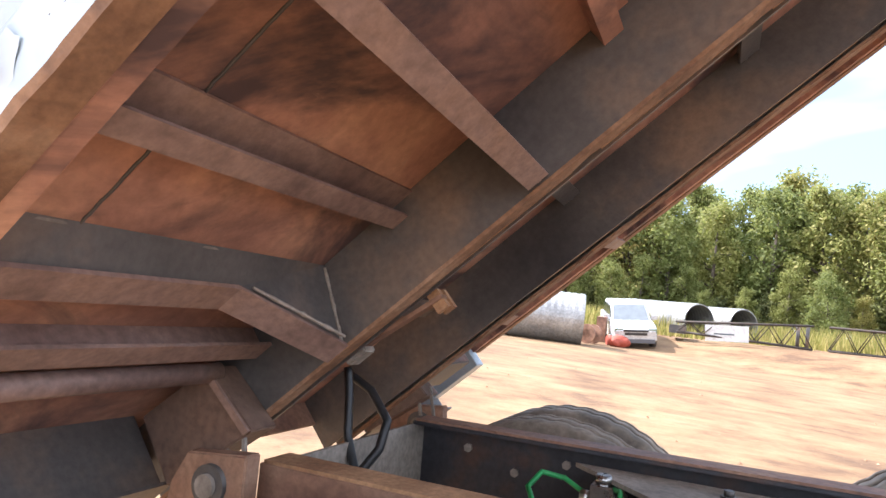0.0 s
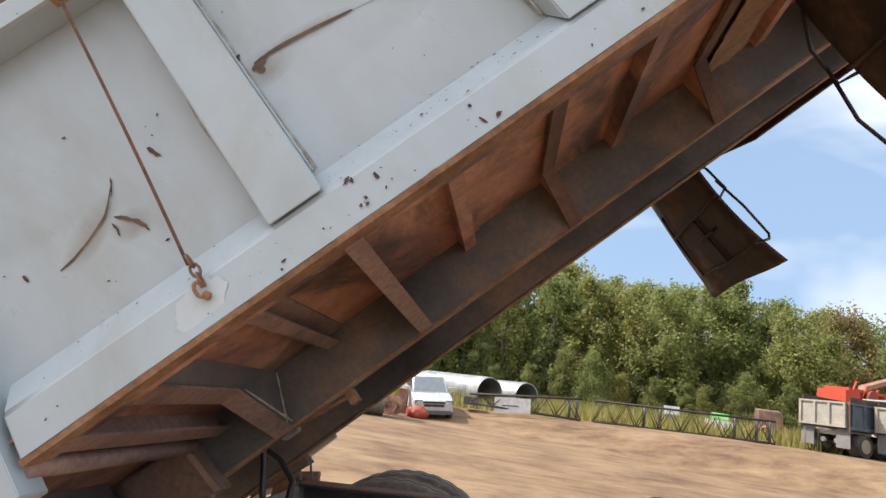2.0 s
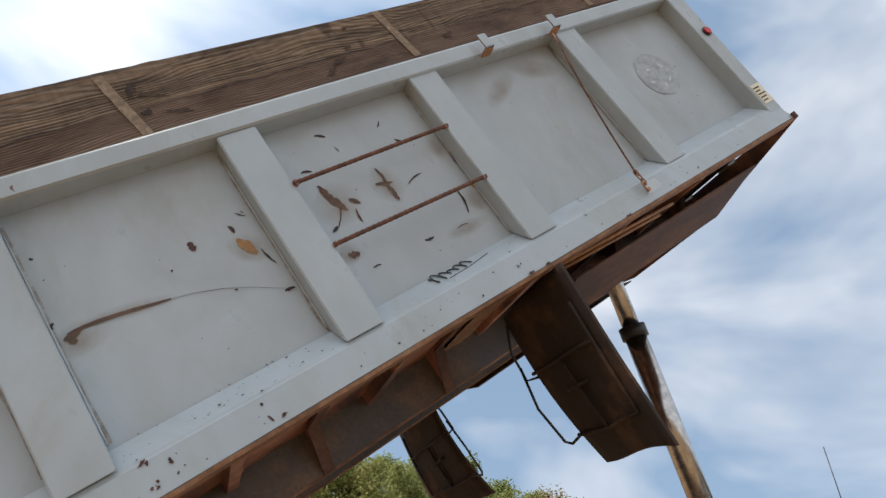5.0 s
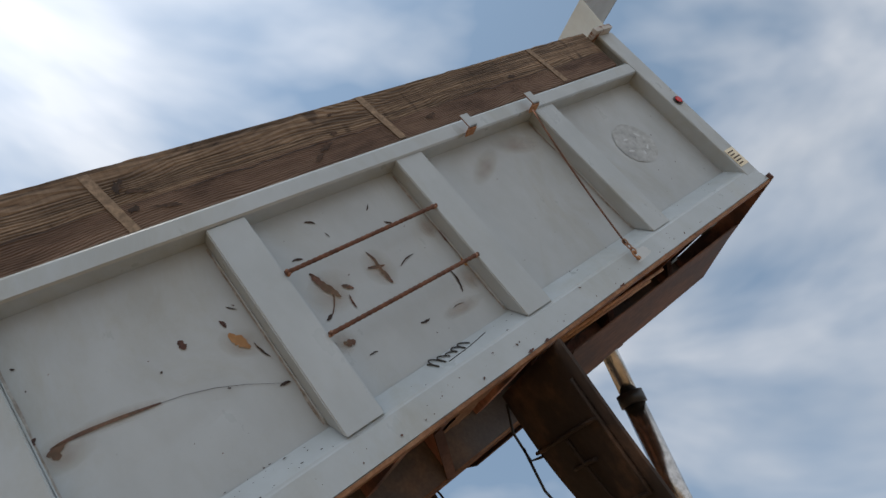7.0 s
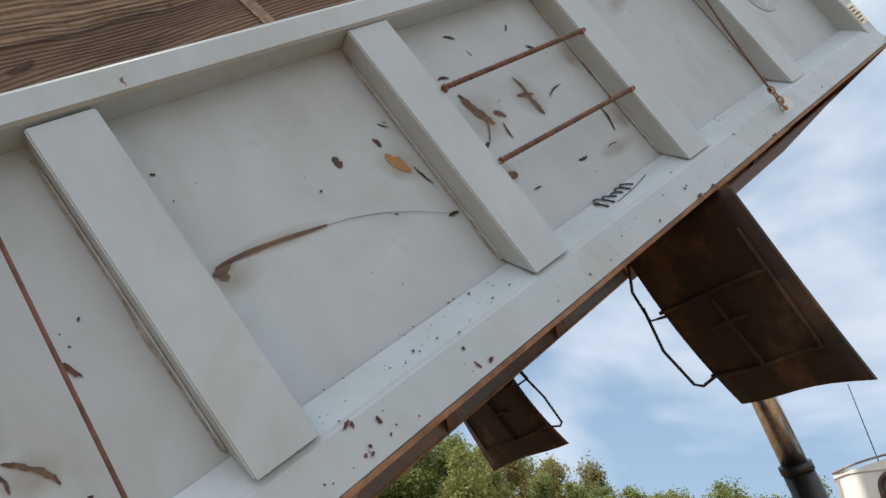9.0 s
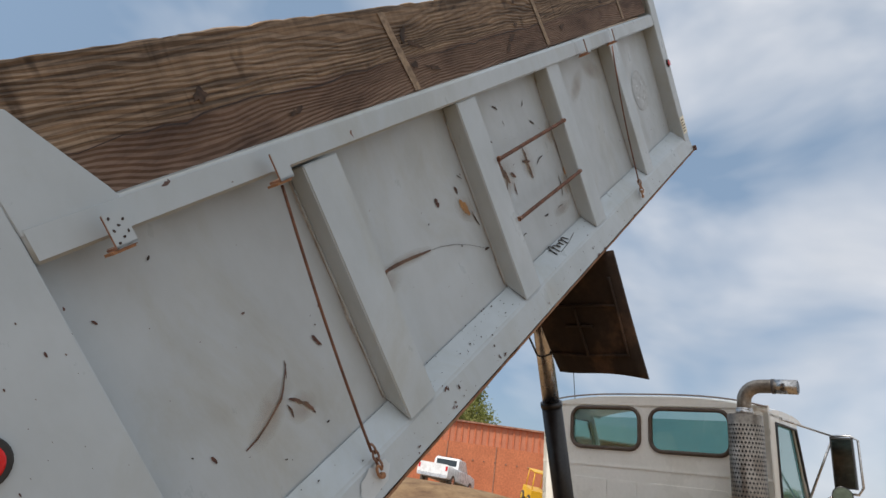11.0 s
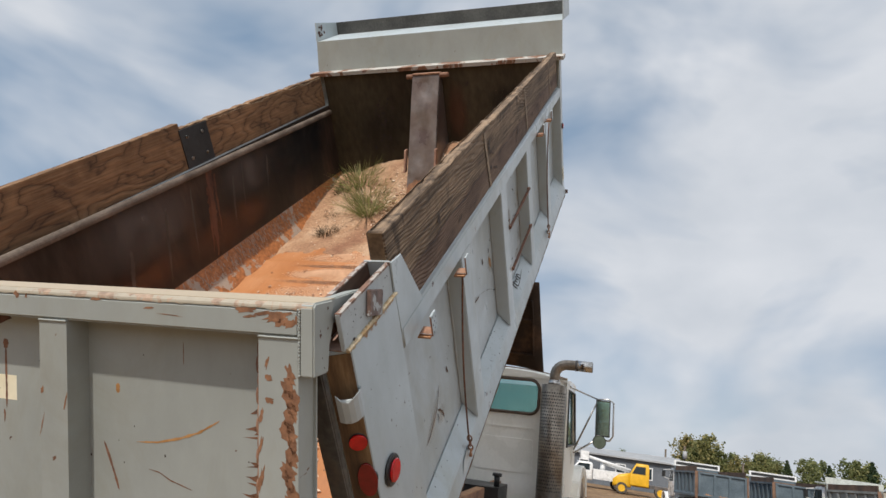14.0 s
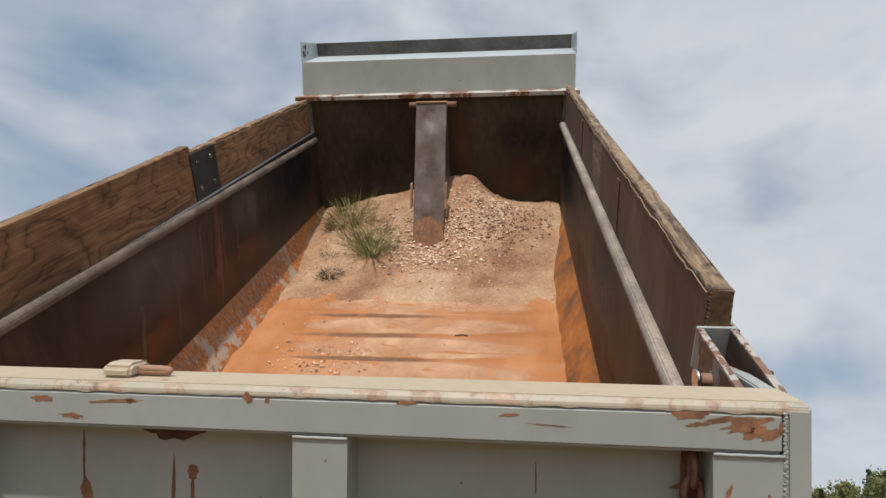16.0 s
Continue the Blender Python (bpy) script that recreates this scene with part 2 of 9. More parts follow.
def stain_mat(name, col, strength, plane="xz", core=0.75, scale=9.0):
    """A thin stain that fades out to its rim, broken by noise; the paint shows through."""
    m, nt, b = nodes_of(name, 0.7)
    b.inputs["Base Color"].default_value = (*col, 1)
    co, mp, gr = nt.nodes.new("ShaderNodeTexCoord"), nt.nodes.new("ShaderNodeMapping"), nt.nodes.new("ShaderNodeTexGradient")
    on = [2 if a in plane else 0 for a in "xyz"]
    mp.inputs["Location"].default_value, mp.inputs["Scale"].default_value = [-v / 2 for v in on], on
    gr.gradient_type = "SPHERICAL"
    nt.links.new(co.outputs["Generated"], mp.inputs["Vector"])
    nt.links.new(mp.outputs["Vector"], gr.inputs["Vector"])
    n = noise_node(nt, scale, 5, 0.6, (1, 1, 0.6), 0.3)
    veil = ramp(nt, n.outputs["Fac"], [(0.35, (0.35 * strength,) * 3), (0.68, (strength,) * 3)])
    fade = ramp(nt, gr.outputs["Fac"], [(0.03, (0, 0, 0)), (core, (1, 1, 1))])
    tr, ms = nt.nodes.new("ShaderNodeBsdfTransparent"), nt.nodes.new("ShaderNodeMixShader")
    nt.links.new(blend(nt, 1.0, veil, fade, "MULTIPLY"), ms.inputs["Fac"])
    nt.links.new(tr.outputs["BSDF"], ms.inputs[1])
    nt.links.new(b.outputs["BSDF"], ms.inputs[2])
    nt.links.new(ms.outputs["Shader"], nt.nodes["Material Output"].inputs["Surface"])
    return m


def glassy(name, col, rough=0.03, alpha=1.0):
    m, nt, b = nodes_of(name, rough)
    b.inputs["Base Color"].default_value = (*col, 1)
    b.inputs["Transmission Weight"].default_value = alpha
    b.inputs["IOR"].default_value = 1.45
    return m


def plain(name, col, rough=0.5, metal=0.0):
    return mottled(name, tuple(v * 0.82 for v in col), col, 4.0, rough, metal, 30.0, 0.05)


PAINT = worn_paint("grey_paint", (0.435, 0.495, 0.527), (0.382, 0.44, 0.47), 0.77, 0.30)
PAINT_IN = worn_paint("grey_paint_panel", (0.42, 0.473, 0.50), (0.368, 0.415, 0.44), 0.77, 0.30)
PAINT_GATE = worn_paint("grey_paint_gate", (0.322, 0.345, 0.330), (0.268, 0.288, 0.276), 0.74, 0.5)
EDGE_WORN = rusty_paint("worn_rail_edge", (0.375, 0.335, 0.265), (0.33, 0.235, 0.17), 0.53, 14.0)
GATE_RUST = rusty_paint("gate_peeled", (0.315, 0.335, 0.32), (0.25, 0.10, 0.045), 0.57, 6.0)
RAIL_RUST = rusty_paint("gate_rail_dusty", (0.42, 0.35, 0.255), (0.27, 0.145, 0.085), 0.66, 7.0)
POCKET = rusty_paint("dirty_pocket_plate", (0.40, 0.44, 0.455), (0.15, 0.085, 0.055), 0.62, 9.0)
CHIP = mottled("bare_rust_mark", (0.05, 0.023, 0.019), (0.12, 0.055, 0.042), 30, 0.8)
STAIN = stain_mat("rust_bleed", (0.34, 0.25, 0.16), 0.45)
CHIP_DK = mottled("dark_scratch", (0.02, 0.014, 0.013), (0.05, 0.03, 0.025), 30, 0.8)
CHIP_BR = mottled("brown_peel", (0.16, 0.075, 0.04), (0.30, 0.145, 0.075), 25, 0.85)
CHAIN_RUB = mottled("chain_rubbed_rust", (0.10, 0.045, 0.028), (0.24, 0.115, 0.062), 22, 0.85)
GRIME = mottled("caught_dirt", (0.24, 0.21, 0.18), (0.42, 0.42, 0.40), 20, 0.9)
RUST_RED = mottled("dark_red_rust", (0.13, 0.078, 0.066), (0.30, 0.195, 0.158), 3, 0.6, 0, 50, 0.35, (0.32, 0.19, 0.13))
LIP = mottled("dusty_rust_lip", (0.15, 0.075, 0.042), (0.29, 0.155, 0.085), 9, 0.8, 0, 60, 0.5, (0.38, 0.235, 0.145))
BOXED = mottled("sooty_brown_plate", (0.065, 0.05, 0.045), (0.165, 0.105, 0.077), 3, 0.6, 0, 50, 0.3, (0.19, 0.11, 0.075))
SKIRT = mottled("dark_rusted_skirt", (0.026, 0.014, 0.011), (0.085, 0.046, 0.031), 2.5, 0.75, 0, 40, 0.3, (0.21, 0.11, 0.07), (0.4, 1, 1))
FLANGE_BR = mottled("dull_brown_flange", (0.09, 0.045, 0.032), (0.21, 0.115, 0.08), 4, 0.75, 0, 50, 0.3)
STRAP = mottled("dark_rusted_strap", (0.09, 0.04, 0.026), (0.19, 0.09, 0.055), 25, 0.85)
CHIP_OR = mottled("orange_rust_mark", (0.30, 0.14, 0.04), (0.45, 0.24, 0.09), 20, 0.8)
CHIP_LT = mottled("rubbed_primer", (0.49, 0.545, 0.57), (0.54, 0.59, 0.615), 12, 0.5, 0, 40, 0.0, None, (1, 1, 1), 0.1)
UNDER = sooty("rusty_underside", (0.27, 0.132, 0.095), (0.46, 0.23, 0.155), (0.68, 0.38, 0.24))
RUST = mottled("brown_rust", (0.12, 0.06, 0.042), (0.29, 0.155, 0.10), 4, 0.7, 0, 50, 0.35, (0.38, 0.23, 0.15))
RUST_OR = mottled("orange_rust", (0.30, 0.15, 0.075), (0.48, 0.27, 0.14), 8, 0.85, 0, 80, 0.5)
SLOPE_FAR = rusty_paint("scraped_bevel", (0.38, 0.30, 0.24), (0.36, 0.135, 0.045), 0.46, 6.0)
BEAM = mottled("blackened_steel", (0.048, 0.046, 0.046), (0.112, 0.100, 0.092), 2.2, 0.45, 0, 60, 0.2, (0.25, 0.165, 0.11), (1, 1, 1), 0.7)
CHASSIS = mottled("oily_black_steel", (0.012, 0.014, 0.02), (0.04, 0.04, 0.045), 4, 0.5, 0, 50, 0.25, (0.10, 0.05, 0.03))
DUSTY = mottled("dusty_steel", (0.20, 0.17, 0.14), (0.36, 0.31, 0.26), 5, 0.85)
# Scoured steel whose near-black base carries the shade inside the bed.
INNER = mottled("shaded_scoured_steel", (0.010, 0.008, 0.0075), (0.038, 0.027, 0.022), 2.8, 0.5, 0, 26, 0.2, (0.078, 0.048, 0.035), (1, 1, 0.3))
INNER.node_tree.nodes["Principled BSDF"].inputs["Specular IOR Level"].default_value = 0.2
INNER_FR = mottled("stained_headboard", (0.024, 0.016, 0.011), (0.058, 0.047, 0.029), 1.9, 0.6, 0, 24, 0.2, (0.074, 0.058, 0.036), (1, 1, 0.45))
INNER_FR.node_tree.nodes["Principled BSDF"].inputs["Specular IOR Level"].default_value = 0.25
SLOPE = mottled("scraped_orange_steel", (0.09, 0.05, 0.038), (0.36, 0.125, 0.03), 4.0, 0.6, 0, 22, 0.3, (0.44, 0.18, 0.05))
BOX_IN = mottled("dented_hoist_cover", (0.085, 0.048, 0.036), (0.155, 0.118, 0.10), 3.0, 0.36, 0.35, 22, 0.2, (0.215, 0.19, 0.18), (1, 1, 1), 0.5)
SOIL = mottled("wet_orange_clay", (0.30, 0.105, 0.03), (0.38, 0.15, 0.05), 2.4, 0.6, 0, 45, 0.15, (0.45, 0.21, 0.09), (0.45, 1.3, 1), 0.25)
DIRT = mottled("dry_dirt", (0.20, 0.085, 0.044), (0.36, 0.212, 0.122), 2.2, 0.95, 0, 46, 0.9, (0.47, 0.325, 0.215))

WOOD = timber("weathered_timber", (0.262, 0.185, 0.12), (0.125, 0.082, 0.055), 150.0, 62.0, split=1.122)
WOOD_IN = timber("brown_timber", (0.235, 0.132, 0.066), (0.07, 0.036, 0.02), 13.0, 36.0, 3.0, 0.1, (0.42, 1.0, 1.0))
WOOD_BACK = mottled("dark_brown_timber", (0.060, 0.031, 0.019), (0.115, 0.062, 0.037), 3.2, 0.8, 0, 14, 0.2, (0.145, 0.085, 0.053), (1.2, 1, 0.4))
SPLINTER = mottled("sunlit_splinters", (0.13, 0.085, 0.05), (0.30, 0.215, 0.135), 9, 0.9, 0, 60, 0.5, (0.40, 0.30, 0.20), (0.3, 1, 1))
WOOD_END = mottled("sawn_end_grain", (0.10, 0.06, 0.035), (0.26, 0.17, 0.09), 12, 0.9)
CHROME = mottled("dull_chrome_ram", (0.50, 0.48, 0.45), (0.72, 0.70, 0.68), 3, 0.26, 1.0, 30, 0.03)
STEEL = mottled("bright_steel", (0.45, 0.44, 0.42), (0.62, 0.61, 0.6), 5, 0.3, 1.0, 40, 0.05)
STACKM = mottled("heat_stained_stack", (0.20, 0.165, 0.13), (0.38, 0.34, 0.285), 6, 0.4, 0.6, 40, 0.1)
BLACK = mottled("black_paint", (0.012, 0.012, 0.013), (0.03, 0.03, 0.03), 5, 0.4)
RUBBER = mottled("dusty_rubber", (0.03, 0.027, 0.025), (0.12, 0.10, 0.08), 3, 0.9, 0, 40, 0.3)
TYRE = mottled("dust_caked_tyre", (0.13, 0.105, 0.08), (0.34, 0.275, 0.21), 4, 0.95, 0, 40, 0.4)
FLAP = mottled("muddy_rubber_flap", (0.012, 0.009, 0.008), (0.034, 0.022, 0.016), 3.5, 0.8, 0, 26, 0.5, (0.13, 0.075, 0.045))
RED = plain("red_lens", (0.62, 0.01, 0.012), 0.18)
RED_DK = plain("dark_red_lens", (0.22, 0.006, 0.008), 0.2)
HOSE_G = plain("green_hose", (0.03, 0.33, 0.09), 0.4)
CABP = mottled("cream_white_cab", (0.79, 0.76, 0.67), (0.86, 0.83, 0.75), 2, 0.32, 0, 30, 0.0, None, (1, 1, 1), 0.12)
GLASS = glassy("tinted_glass", (0.42, 0.58, 0.54))
MIRROR = plain("mirror_glass", (0.32, 0.50, 0.50), 0.03, 1.0)
LABEL = mottled("aged_label", (0.72, 0.66, 0.48), (0.82, 0.77, 0.60), 8, 0.5, 0, 40, 0.0, None, (1, 1, 1), 0.15)
WHITE = plain("white_paint", (0.75, 0.76, 0.76), 0.3)
YELLOW = plain("yellow_paint", (0.75, 0.42, 0.02), 0.4)
REDP = plain("red_paint", (0.55, 0.06, 0.02), 0.5)
SLATE = mottled("slate_blue_paint", (0.055, 0.08, 0.10), (0.10, 0.135, 0.16), 1.5, 0.6, 0, 20, 0.1)
BEIGE = mottled("dusty_beige_paint", (0.27, 0.25, 0.205), (0.37, 0.345, 0.285), 1.5, 0.7, 0, 20, 0.1)
SILVER = plain("silver_car_paint", (0.62, 0.64, 0.66), 0.25, 0.3)
GALV = mottled("galvanised_steel", (0.27, 0.27, 0.265), (0.42, 0.42, 0.41), 1.2, 0.4, 0.45, 12, 0.05)
BARN = mottled("red_oxide_sheet", (0.42, 0.13, 0.055), (0.52, 0.17, 0.075), 0.6, 0.7, 0, 8, 0.1)
SHED = mottled("grey_sheet_cladding", (0.085, 0.098, 0.115), (0.12, 0.135, 0.155), 0.5, 0.6, 0, 8, 0.1)
ROOFM = mottled("pale_sheet_roof", (0.26, 0.27, 0.28), (0.36, 0.37, 0.38), 0.5, 0.6)
SKYGLASS = plain("sky_reflecting_glass", (0.24, 0.26, 0.27), 0.06, 0.7)
DARKGL = plain("dark_window", (0.02, 0.03, 0.035), 0.08)
GREEN = plain("lime_green_paint", (0.13, 0.40, 0.09), 0.4)
BARK = mottled("bark", (0.06, 0.045, 0.035), (0.15, 0.12, 0.09), 6, 0.95)


def gravel_mat(name, stops):
    """Broken stone: each piece takes its own colour from the stops."""
    m, nt, b = nodes_of(name, 0.92)
    geo = nt.nodes.new("ShaderNodeNewGeometry")
    nt.links.new(ramp(nt, geo.outputs["Random Per Island"], stops), b.inputs["Base Color"])
    bump(nt, b, noise_node(nt, 160, 3, 0.6).outputs["Fac"], 0.4, 0.002)
    return m


PEBBLE = gravel_mat("pale_gravel", [(0.0, (0.24, 0.125, 0.075)), (0.25, (0.44, 0.265, 0.17)), (0.5, (0.58, 0.395, 0.275)), (0.8, (0.66, 0.48, 0.355)), (1.0, (0.76, 0.63, 0.51))])
PEBBLE_RED = gravel_mat("reddish_gravel", [(0.0, (0.10, 0.045, 0.03)), (0.4, (0.20, 0.10, 0.07)), (0.75, (0.32, 0.18, 0.13)), (1.0, (0.50, 0.35, 0.27))])
ROOTS = mottled("dry_roots", (0.035, 0.025, 0.016), (0.10, 0.075, 0.045), 30, 0.9)


def leaf_mat(name, a, bb, c):
    m, nt, b = nodes_of(name, 0.65)
    g = nt.nodes.new("ShaderNodeNewGeometry")
    oi = nt.nodes.new("ShaderNodeObjectInfo")
    col = ramp(nt, g.outputs["Random Per Island"], [(0.0, a), (0.5, bb), (1.0, c)])
    tone = ramp(nt, oi.outputs["Random"], [(0.0, (0.72, 0.80, 0.72)), (0.5, (1.0, 1.0, 0.92)), (0.85, (1.25, 1.12, 0.95)), (1.0, (1.45, 1.02, 0.85))])
    nt.links.new(blend(nt, 1.0, col, tone, "MULTIPLY"), b.inputs["Base Color"])
    tr, ms = nt.nodes.new("ShaderNodeBsdfTranslucent"), nt.nodes.new("ShaderNodeMixShader")
    ms.inputs["Fac"].default_value = 0.55
    nt.links.new(col, tr.inputs["Color"])
    nt.links.new(b.outputs["BSDF"], ms.inputs[1])
    nt.links.new(tr.outputs["BSDF"], ms.inputs[2])
    nt.links.new(ms.outputs["Shader"], nt.nodes["Material Output"].inputs["Surface"])
    return m


LEAF = leaf_mat("tree_leaves", (0.145, 0.175, 0.045), (0.22, 0.248, 0.075), (0.32, 0.325, 0.125))
LEAF_BR = leaf_mat("browning_leaves", (0.15, 0.145, 0.048), (0.23, 0.205, 0.08), (0.32, 0.275, 0.13))
LEAF_DK = leaf_mat("dark_conifer", (0.03, 0.05, 0.022), (0.05, 0.085, 0.035), (0.08, 0.12, 0.05))
LEAF_FAR = leaf_mat("dark_far_leaves", (0.105, 0.13, 0.05), (0.18, 0.205, 0.085), (0.28, 0.285, 0.13))
GRASS = leaf_mat("dry_grass", (0.15, 0.17, 0.04), (0.28, 0.27, 0.08), (0.44, 0.37, 0.16))
WEED = leaf_mat("green_weed", (0.10, 0.115, 0.028), (0.25, 0.25, 0.085), (0.50, 0.42, 0.22))


def ground_mat():
    m, nt, b = nodes_of("tracked_sandy_dirt", 0.95)
    broad, tracks = noise_node(nt, 0.16, 5, 0.65, (0.5, 1.0, 1)), noise_node(nt, 0.75, 9, 0.74, (0.75, 1.15, 1), 0.15)
    fine, veg = noise_node(nt, 14, 5, 0.7), noise_node(nt, 0.16, 4, 0.6)
    col = ramp(nt, tracks.outputs["Fac"], [(0.30, (0.075, 0.042, 0.023)), (0.40, (0.142, 0.085, 0.044)), (0.50, (0.20, 0.132, 0.070)), (0.66, (0.27, 0.193, 0.112))])
    col = blend(nt, 0.6, col, ramp(nt, broad.outputs["Fac"], [(0.35, (0.75, 0.62, 0.52)), (0.62, (1.08, 1.04, 1.0))]), "MULTIPLY")
    col = blend(nt, 0.5, col, ramp(nt, fine.outputs["Fac"], [(0.3, (0.7, 0.68, 0.66)), (0.7, (1.15, 1.15, 1.15))]), "MULTIPLY")
    blots, ruts = noise_node(nt, 0.42, 7, 0.7, (0.7, 1.1, 1), 0.3), noise_node(nt, 1.1, 6, 0.7, (0.22, 1.6, 1), 0.2)
    col = blend(nt, 0.75, col, ramp(nt, blots.outputs["Fac"], [(0.36, (0.66, 0.56, 0.46)), (0.47, (1.0, 0.97, 0.90)), (0.60, (1.10, 1.06, 0.96))]), "MULTIPLY")
    col = blend(nt, 0.8, col, ramp(nt, ruts.outputs["Fac"], [(0.30, (0.55, 0.45, 0.36)), (0.38, (1, 1, 1))]), "MULTIPLY")
    nt.links.new(col, b.inputs["Base Color"])
    bump(nt, b, tracks.outputs["Fac"], 0.35, 0.05)
    return m


GROUND = ground_mat()
FIELD = mottled("dry_meadow", (0.10, 0.115, 0.03), (0.20, 0.19, 0.06), 0.35, 0.95, 0, 6, 0.5, (0.27, 0.23, 0.09))


# ---- mesh helpers ----
def box(bm, x0, x1, y0, y1, z0, z1):
    v = [bm.verts.new((x, y, z)) for x in (x0, x1) for y in (y0, y1) for z in (z0, z1)]
    for f in ((0, 1, 3, 2), (4, 6, 7, 5), (0, 4, 5, 1), (2, 3, 7, 6), (0, 2, 6, 4), (1, 5, 7, 3)):
        bm.faces.new([v[i] for i in f])
    return v


def prism(bm, pts, axis, a0, a1):
    """A polygon drawn across one axis and drawn out along it. pts: (y, z) for x, (x, z) for y, (x, y) for z."""
    def at(p, a):
        return {"x": (a, p[0], p[1]), "y": (p[0], a, p[1]), "z": (p[0], p[1], a)}[axis]
    lo, hi = [bm.verts.new(at(p, a0)) for p in pts], [bm.verts.new(at(p, a1)) for p in pts]
    n = len(pts)
    fs = [bm.faces.new(lo), bm.faces.new(hi[::-1])]
    for i in range(n):
        fs.append(bm.faces.new([lo[i], hi[i], hi[(i + 1) % n], lo[(i + 1) % n]]))
    bmesh.ops.recalc_face_normals(bm, faces=fs)


def tube(bm, pts, r, n=10, closed=False, radii=None):
    pts = [Vector(p) for p in pts]
    rings, up = [], None
    for i, p in enumerate(pts):
        a, c = pts[i - 1] if i or closed else p, pts[(i + 1) % len(pts)] if i < len(pts) - 1 or closed else p
        d = (c - a).normalized()
        if up is None:
            up = d.orthogonal().normalized()
        up = (up - d * up.dot(d)).normalized()
        side = d.cross(up)
        rr = radii[i] if radii else r
        rings.append([bm.verts.new(p + rr * (math.cos(k * math.tau / n) * up + math.sin(k * math.tau / n) * side)) for k in range(n)])
    fs = []
    for i in range(len(rings) - (0 if closed else 1)):
        a, c = rings[i], rings[(i + 1) % len(rings)]
        for k in range(n):
            f = bm.faces.new([a[k], a[(k + 1) % n], c[(k + 1) % n], c[k]])
            f.smooth = True
            fs.append(f)
    if not closed:
        fs += [bm.faces.new(rings[0][::-1]), bm.faces.new(rings[-1])]
    bmesh.ops.recalc_face_normals(bm, faces=fs)


def disc(bm, c, axis, r, t, n=24):
    c, axis = Vector(c), Vector(axis).normalized()
    tube(bm, [c, c + axis * t], r, n)


def mesh_of(name, bm, material, bevel=0.0):
    if bevel:
        made = bmesh.ops.bevel(bm, geom=[e for e in bm.edges if len(e.link_faces) == 2 and e.calc_face_angle(0) > 0.5], offset=bevel, segments=3, affect="EDGES", clamp_overlap=True)
        if bevel > 0.007:
            for f in made["faces"]:
                f.smooth = True
    me = bpy.data.meshes.new(name)
    bm.to_mesh(me)
    bm.free()
    for m in material if isinstance(material, (list, tuple)) else [material]:
        me.materials.append(m)
    return me


def part(name, bm, material, parent, label="", m=None, bevel=0.0):
    ob = new(name, mesh_of(name, bm, material, bevel))
    ob.parent = parent
    if m is not None:
        ob.matrix_basis = m
    return tagged(ob, label)


def thing(name, label, category, m=None, group="", kind=""):
    ob = new(name)
    ob.empty_display_size = 0.2
    if m is not None:
        ob.matrix_basis = m
    return tagged(ob, label, category, group, kind)


def B():
    return bmesh.new()


def smooth(t):
    t = min(max(t, 0.0), 1.0)
    return t * t * (3 - 2 * t)


# ---- ground ----
def height(x, y):
    """The lot: the truck stands nose up on a slight rise; the far side climbs, the front falls away."""
    near = smooth(1 - max(0.0, abs(y - 1.2) - 3) / 6) * smooth(1 - max(0.0, x - 8) / 8) * smooth(1 - max(0.0, -x - 4) / 6)
    h = near * (0.054 * max(min(x, 8.0), -4.0))
    h += (0.62 + 0.042 * min(max(x, 0.0), 11.0)) * smooth((y + 0.5 * x - 25) / 5.5) * smooth(1 - (x - 22) / 16)
    h -= 0.5 * smooth((x - 14) / 22) * smooth(1 - (y - 4) / 14)
    return h


def ground():
    xs = [-900, -500, -250, -120, -70] + [i * 2.0 for i in range(-22, 40)] + [90, 120, 180, 300, 600, 1100]
    bm = B()
    grid = [[bm.verts.new((x, y, height(x, y) + 0.03 * noise.noise((x * 0.3, y * 0.3, 0)))) for y in xs] for x in xs]
    for i in range(len(xs) - 1):
        for j in range(len(xs) - 1):
            f = bm.faces.new([grid[i][j], grid[i + 1][j], grid[i + 1][j + 1], grid[i][j + 1]])
            f.smooth = True
            c = f.calc_center_median()
            if c.y > 20 and math.hypot(c.x - 1.2, c.y + 1) > 35 + 3 * smooth((c.x - 4) / 10) and c.x < 26 or math.hypot(c.x, c.y) > 95:
                f.material_index = 1
    ob = new("ground", mesh_of("ground", bm, [GROUND, FIELD]))
    return tagged(ob, "pale orange tracked dirt lot with faint wheel ruts", "ground", kind="structure")


ground()

# the bed is tipped up; the chassis stands slightly nose up
LEAN = Matrix.Rotation(radians(-1.0), 4, "X")
BED = Matrix.Translation((0, 0, 0.93)) @ LEAN @ Matrix.Rotation(radians(-43.5), 4, "Y")
CH = Matrix.Translation((0, 0, 0.93)) @ LEAN @ Matrix.Rotation(radians(-3.1), 4, "Y")
GATE = BED @ Matrix.Translation((0.052, 0, 1.312)) @ Matrix.Rotation(radians(22.5), 4, "Y")
W = 2.40
truck = thing("dump_truck", "grey dump truck with raised bed, rusty underside and cream cab", "dump truck")


def flip(bm):
    """Mirror to the other side of the bed."""
    for v in bm.verts:
        v.co.y = W - v.co.y
    bmesh.ops.reverse_faces(bm, faces=bm.faces[:])


POSTS = (1.12, 1.91, 2.70, 3.55)


